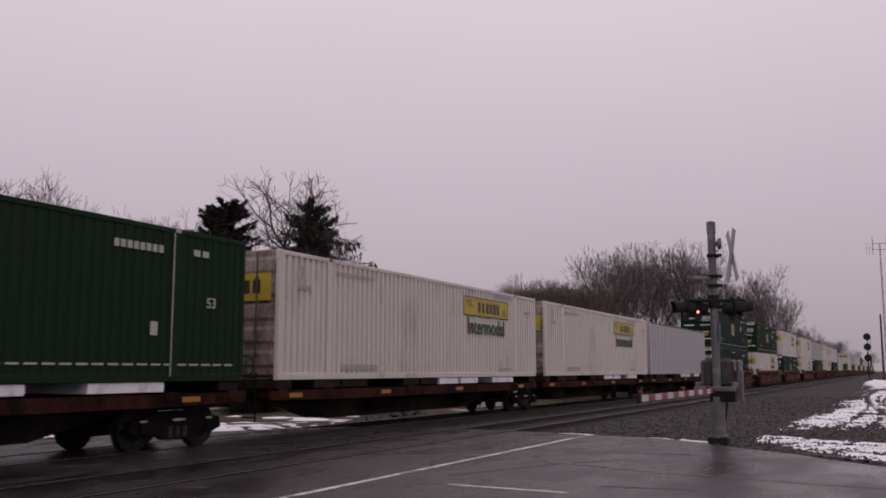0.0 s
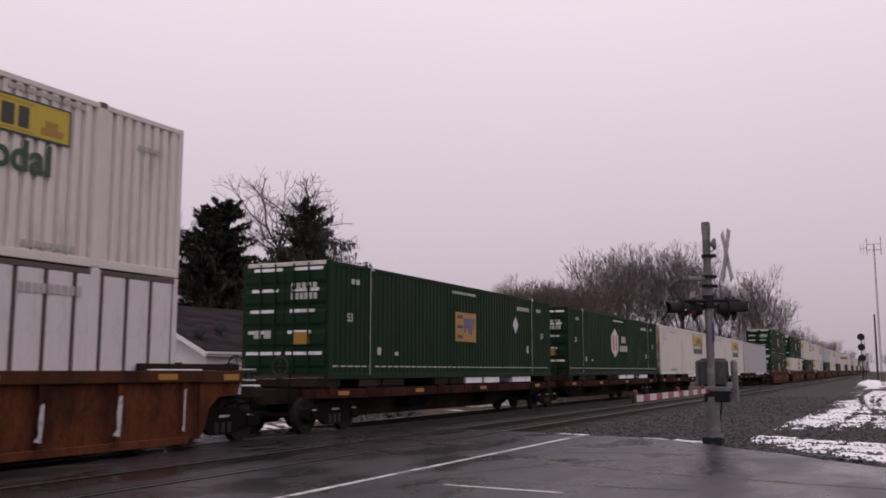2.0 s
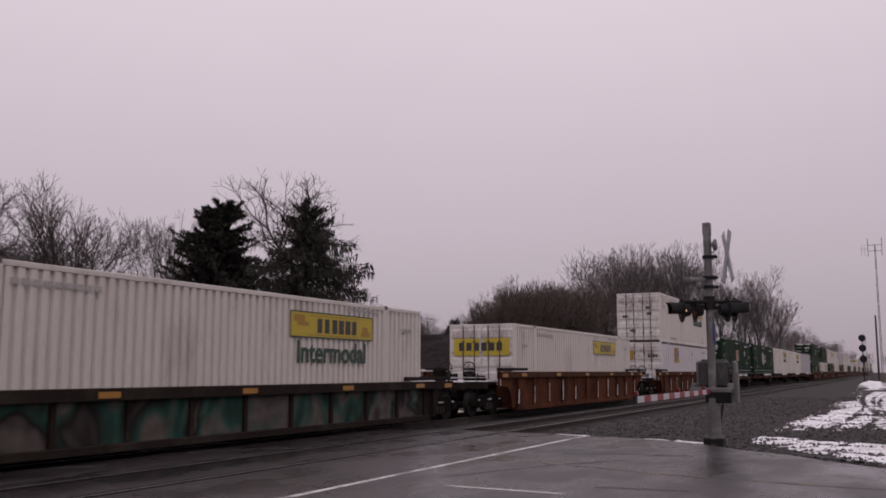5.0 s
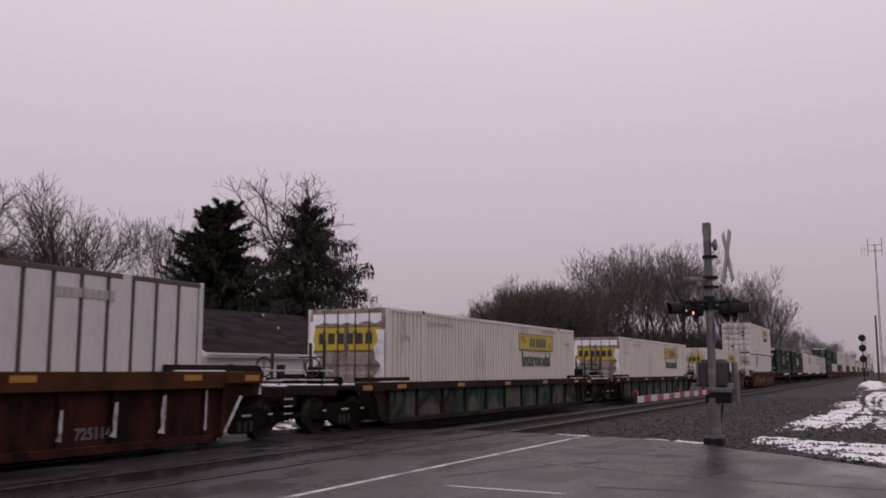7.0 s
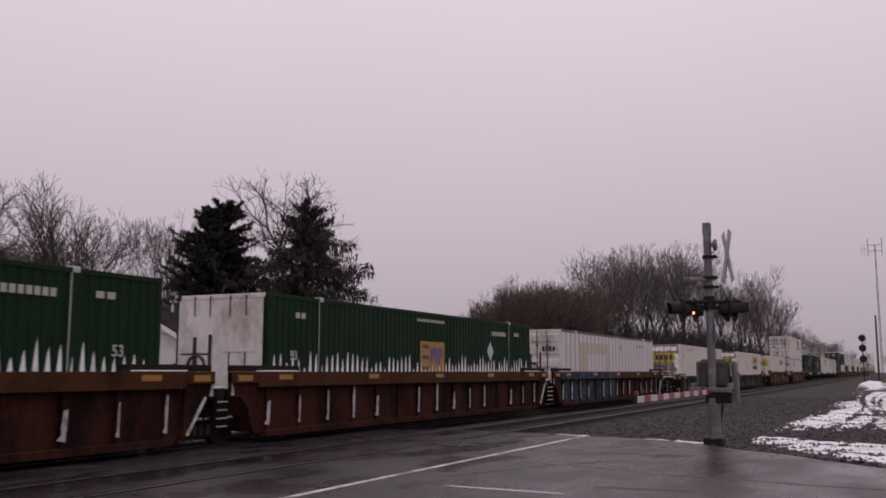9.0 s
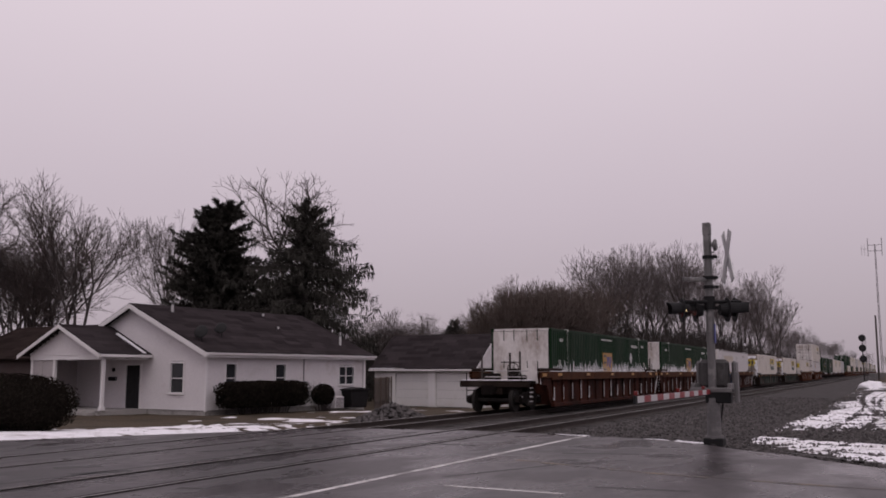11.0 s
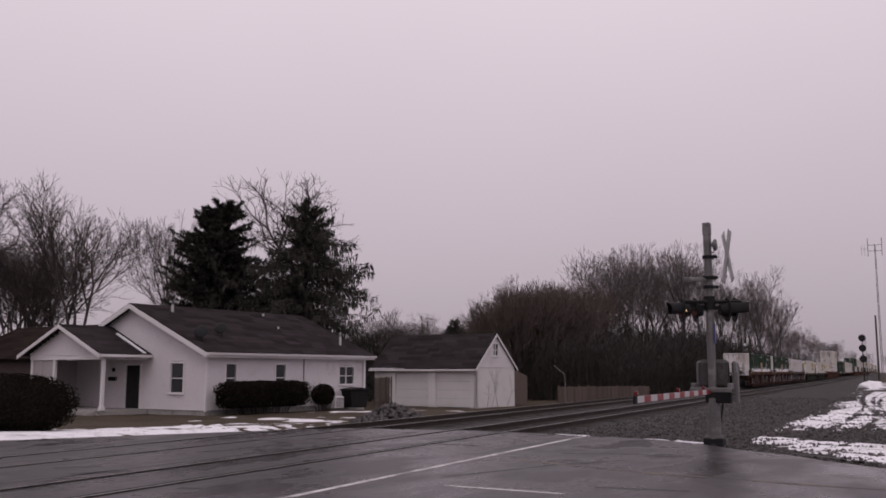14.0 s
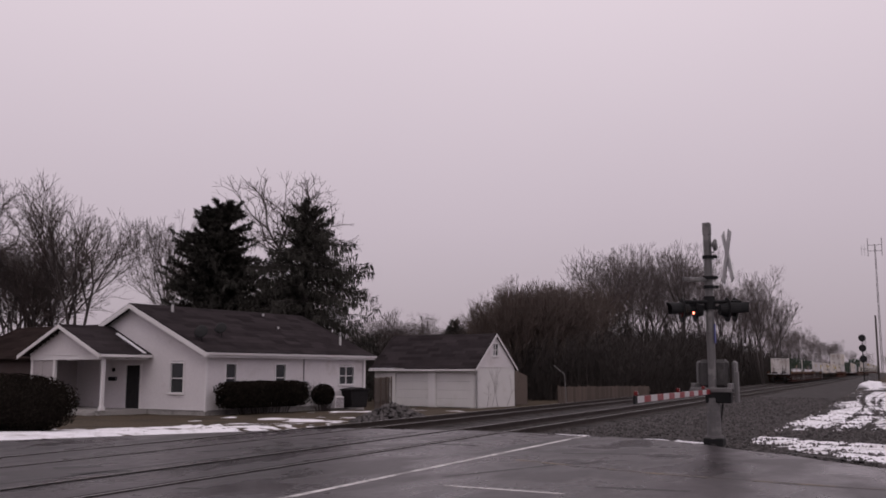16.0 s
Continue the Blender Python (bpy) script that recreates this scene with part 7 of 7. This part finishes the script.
def build_masts():
    t = thing("radio_mast", pose(-1.9, 190, 0), "tall thin lattice radio mast with antennas", "radio mast")
    bm = bmesh.new()
    for k in range(3):
        a = k * math.tau / 3
        tube(bm, (0.2 * math.cos(a), 0.2 * math.sin(a), -0.5), (0.10 * math.cos(a), 0.10 * math.sin(a), 25.2), 0.045, n=5)
    for k in range(32):
        z = k * 0.78
        for j in range(3):
            a, b = j * math.tau / 3, (j + 1) * math.tau / 3
            tube(bm, (0.15 * math.cos(a), 0.15 * math.sin(a), z), (0.15 * math.cos(b), 0.15 * math.sin(b), z + 0.78), 0.02, n=4)
    part("mast", bm, M_GALV, t)
    bm = bmesh.new()
    for z in (24.0, 25.1):
        tube(bm, (-1.2, 0, z), (1.2, 0, z), 0.05, n=5)
    for x in (-1.2, 1.2):
        tube(bm, (x, 0, 23.0), (x, 0, 26.4), 0.06, n=5)
    for x in (-2.3, -1.8):
        tube(bm, (x, 0, 23.2), (x, 0, 25.4), 0.03, n=4)
    tube(bm, (-2.4, 0, 24.4), (-1.2, 0, 24.4), 0.04, n=4)
    part("antenna", bm, M_GALV, t)
    u = thing("utility_pole", pose(-2.45, 185, 0), "weathered timber utility pole", "utility pole")
    part("pole", tube(bmesh.new(), (0, 0, -0.5), (0, 0, 11.6), 0.2, 0.15, 10), M_BARK, u)


def build_bin():
    b = thing("refuse_cart", pose(-28.1, 33.34, 0, 0, 0, -7.13) @ pose(0.75, 9.9, -0.45), "black plastic wheeled refuse cart with lid", "refuse bin")
    part("body", bevelled(prism(bmesh.new(), [(-0.62, 0.05), (0.62, 0.05), (0.80, 0.95), (-0.80, 0.95)], 0, -0.32, 0.32), 0.03), M_PLASTIC, b)
    part("lid", bevelled(prism(bmesh.new(), [(-0.90, 0.95), (0.90, 0.95), (0.86, 1.03), (0.0, 1.11), (-0.86, 1.03)], 0, -0.36, 0.38), 0.015), M_PLASTIC, b, "black lid")
    for y in (-0.33, 0.33):
        part("wheel", tube(bmesh.new(), (-0.36, y, 0.13), (-0.28, y, 0.13), 0.13, n=14), M_PLASTIC, b)
    part("handle", tube(bmesh.new(), (-0.4, -0.4, 0.98), (-0.4, 0.4, 0.98), 0.02), M_PLASTIC, b)
    v = thing("air_conditioner", pose(-28.1, 33.34, 0, 0, 0, -7.13) @ pose(0.5, 8.55, -0.45), "small pale outdoor air conditioner unit", "air conditioner")
    part("case", bevelled(box(-0.3, 0.3, -0.35, 0.35, 0.05, 0.65), 0.02), M_SIDING, v)
    for k in range(7):
        part("slat", box(0.3, 0.315, -0.3, 0.3, 0.12 + k * 0.07, 0.15 + k * 0.07), M_GALV, v)


def build_pile():
    rng = np.random.default_rng(9)
    vs, fs = [], []
    octa = ((1, 0, 0), (0, 1, 0), (-1, 0, 0), (0, -1, 0), (0, 0, 1), (0, 0, -1))
    tri = ((0, 1, 4), (1, 2, 4), (2, 3, 4), (3, 0, 4), (1, 0, 5), (2, 1, 5), (3, 2, 5), (0, 3, 5))
    for _ in range(1500):
        a, r = rng.uniform(0, 6.3), 1.9 * math.sqrt(rng.random())
        z = max(0, 0.85 * (1 - r / 1.75)) * rng.uniform(0.85, 1.05)
        k, q = len(vs), rng.uniform(0.05, 0.12)
        for o in octa:
            o = np.array(o) * q * rng.uniform(0.6, 1.3, 3)
            vs.append((r * math.cos(a) + o[0], 1.3 * r * math.sin(a) + o[1], z + o[2]))
        fs += [tuple(k + i for i in f) for f in tri]
    me = bpy.data.meshes.new("gravel_pile")
    me.from_pydata(vs, [], fs)
    me.materials.append(M_STONE)
    o = tagged(new("gravel_pile", me), "heap of broken grey stone beside the track", "gravel pile", kind="stuff")
    o.matrix_basis = pose(-17.6, 31.8, -0.55)
    sp = thing("guy_pole", pose(-19.2, 58, -0.8), "thin pale leaning pipe beside the garage", "pole")
    part("pipe", tube(tube(bmesh.new(), (0, 0, -0.2), (-0.12, 0, 2.1), 0.03), (-0.12, 0, 2.1), (-0.9, 0.2, 2.7), 0.025), M_GALV, sp)


build_crossing_signal()
build_far_signal()
build_masts()
build_bin()
build_pile()


# ---- what moves ----
def motions():
    for ob, s, z in MOVERS:
        walk(ob, [(t, pose(LINE_X, s + SPEED * t, z)) for t in (0.0, 8.0, 16.0)])
    # wheels of the cars that pass close by roll without slip
    turn = -SPEED / 0.43
    rows = [(k / 30, turn * k / 30) for k in range(0, 481)]
    for w, yy in WHEELS[:56]:
        walk(w, [(t, Matrix.Translation((0, yy, 0.435)) @ Matrix.Rotation(a, 4, "X")) for t, a in rows])
    # the two lamps flash in turn
    for (lamp, at), first in zip(LAMPS, (1.07, 0.33)):
        rows, on = [], first > 1
        rows.append((0.0, 0 if on else 180))
        t = 0.33
        while t < 16:
            a, b = (0, 180) if on else (180, 360)
            rows += [(t - 0.066, a % 360), (t - 0.033, a + 60), (t, a + 120), (t + 0.033, b % 360)]
            on, t = not on, t + 0.7425
        rows.append((16.0, rows[-1][1]))
        walk(lamp, [(t, pose(*at, 0, 0, a)) for t, a in rows])


motions()
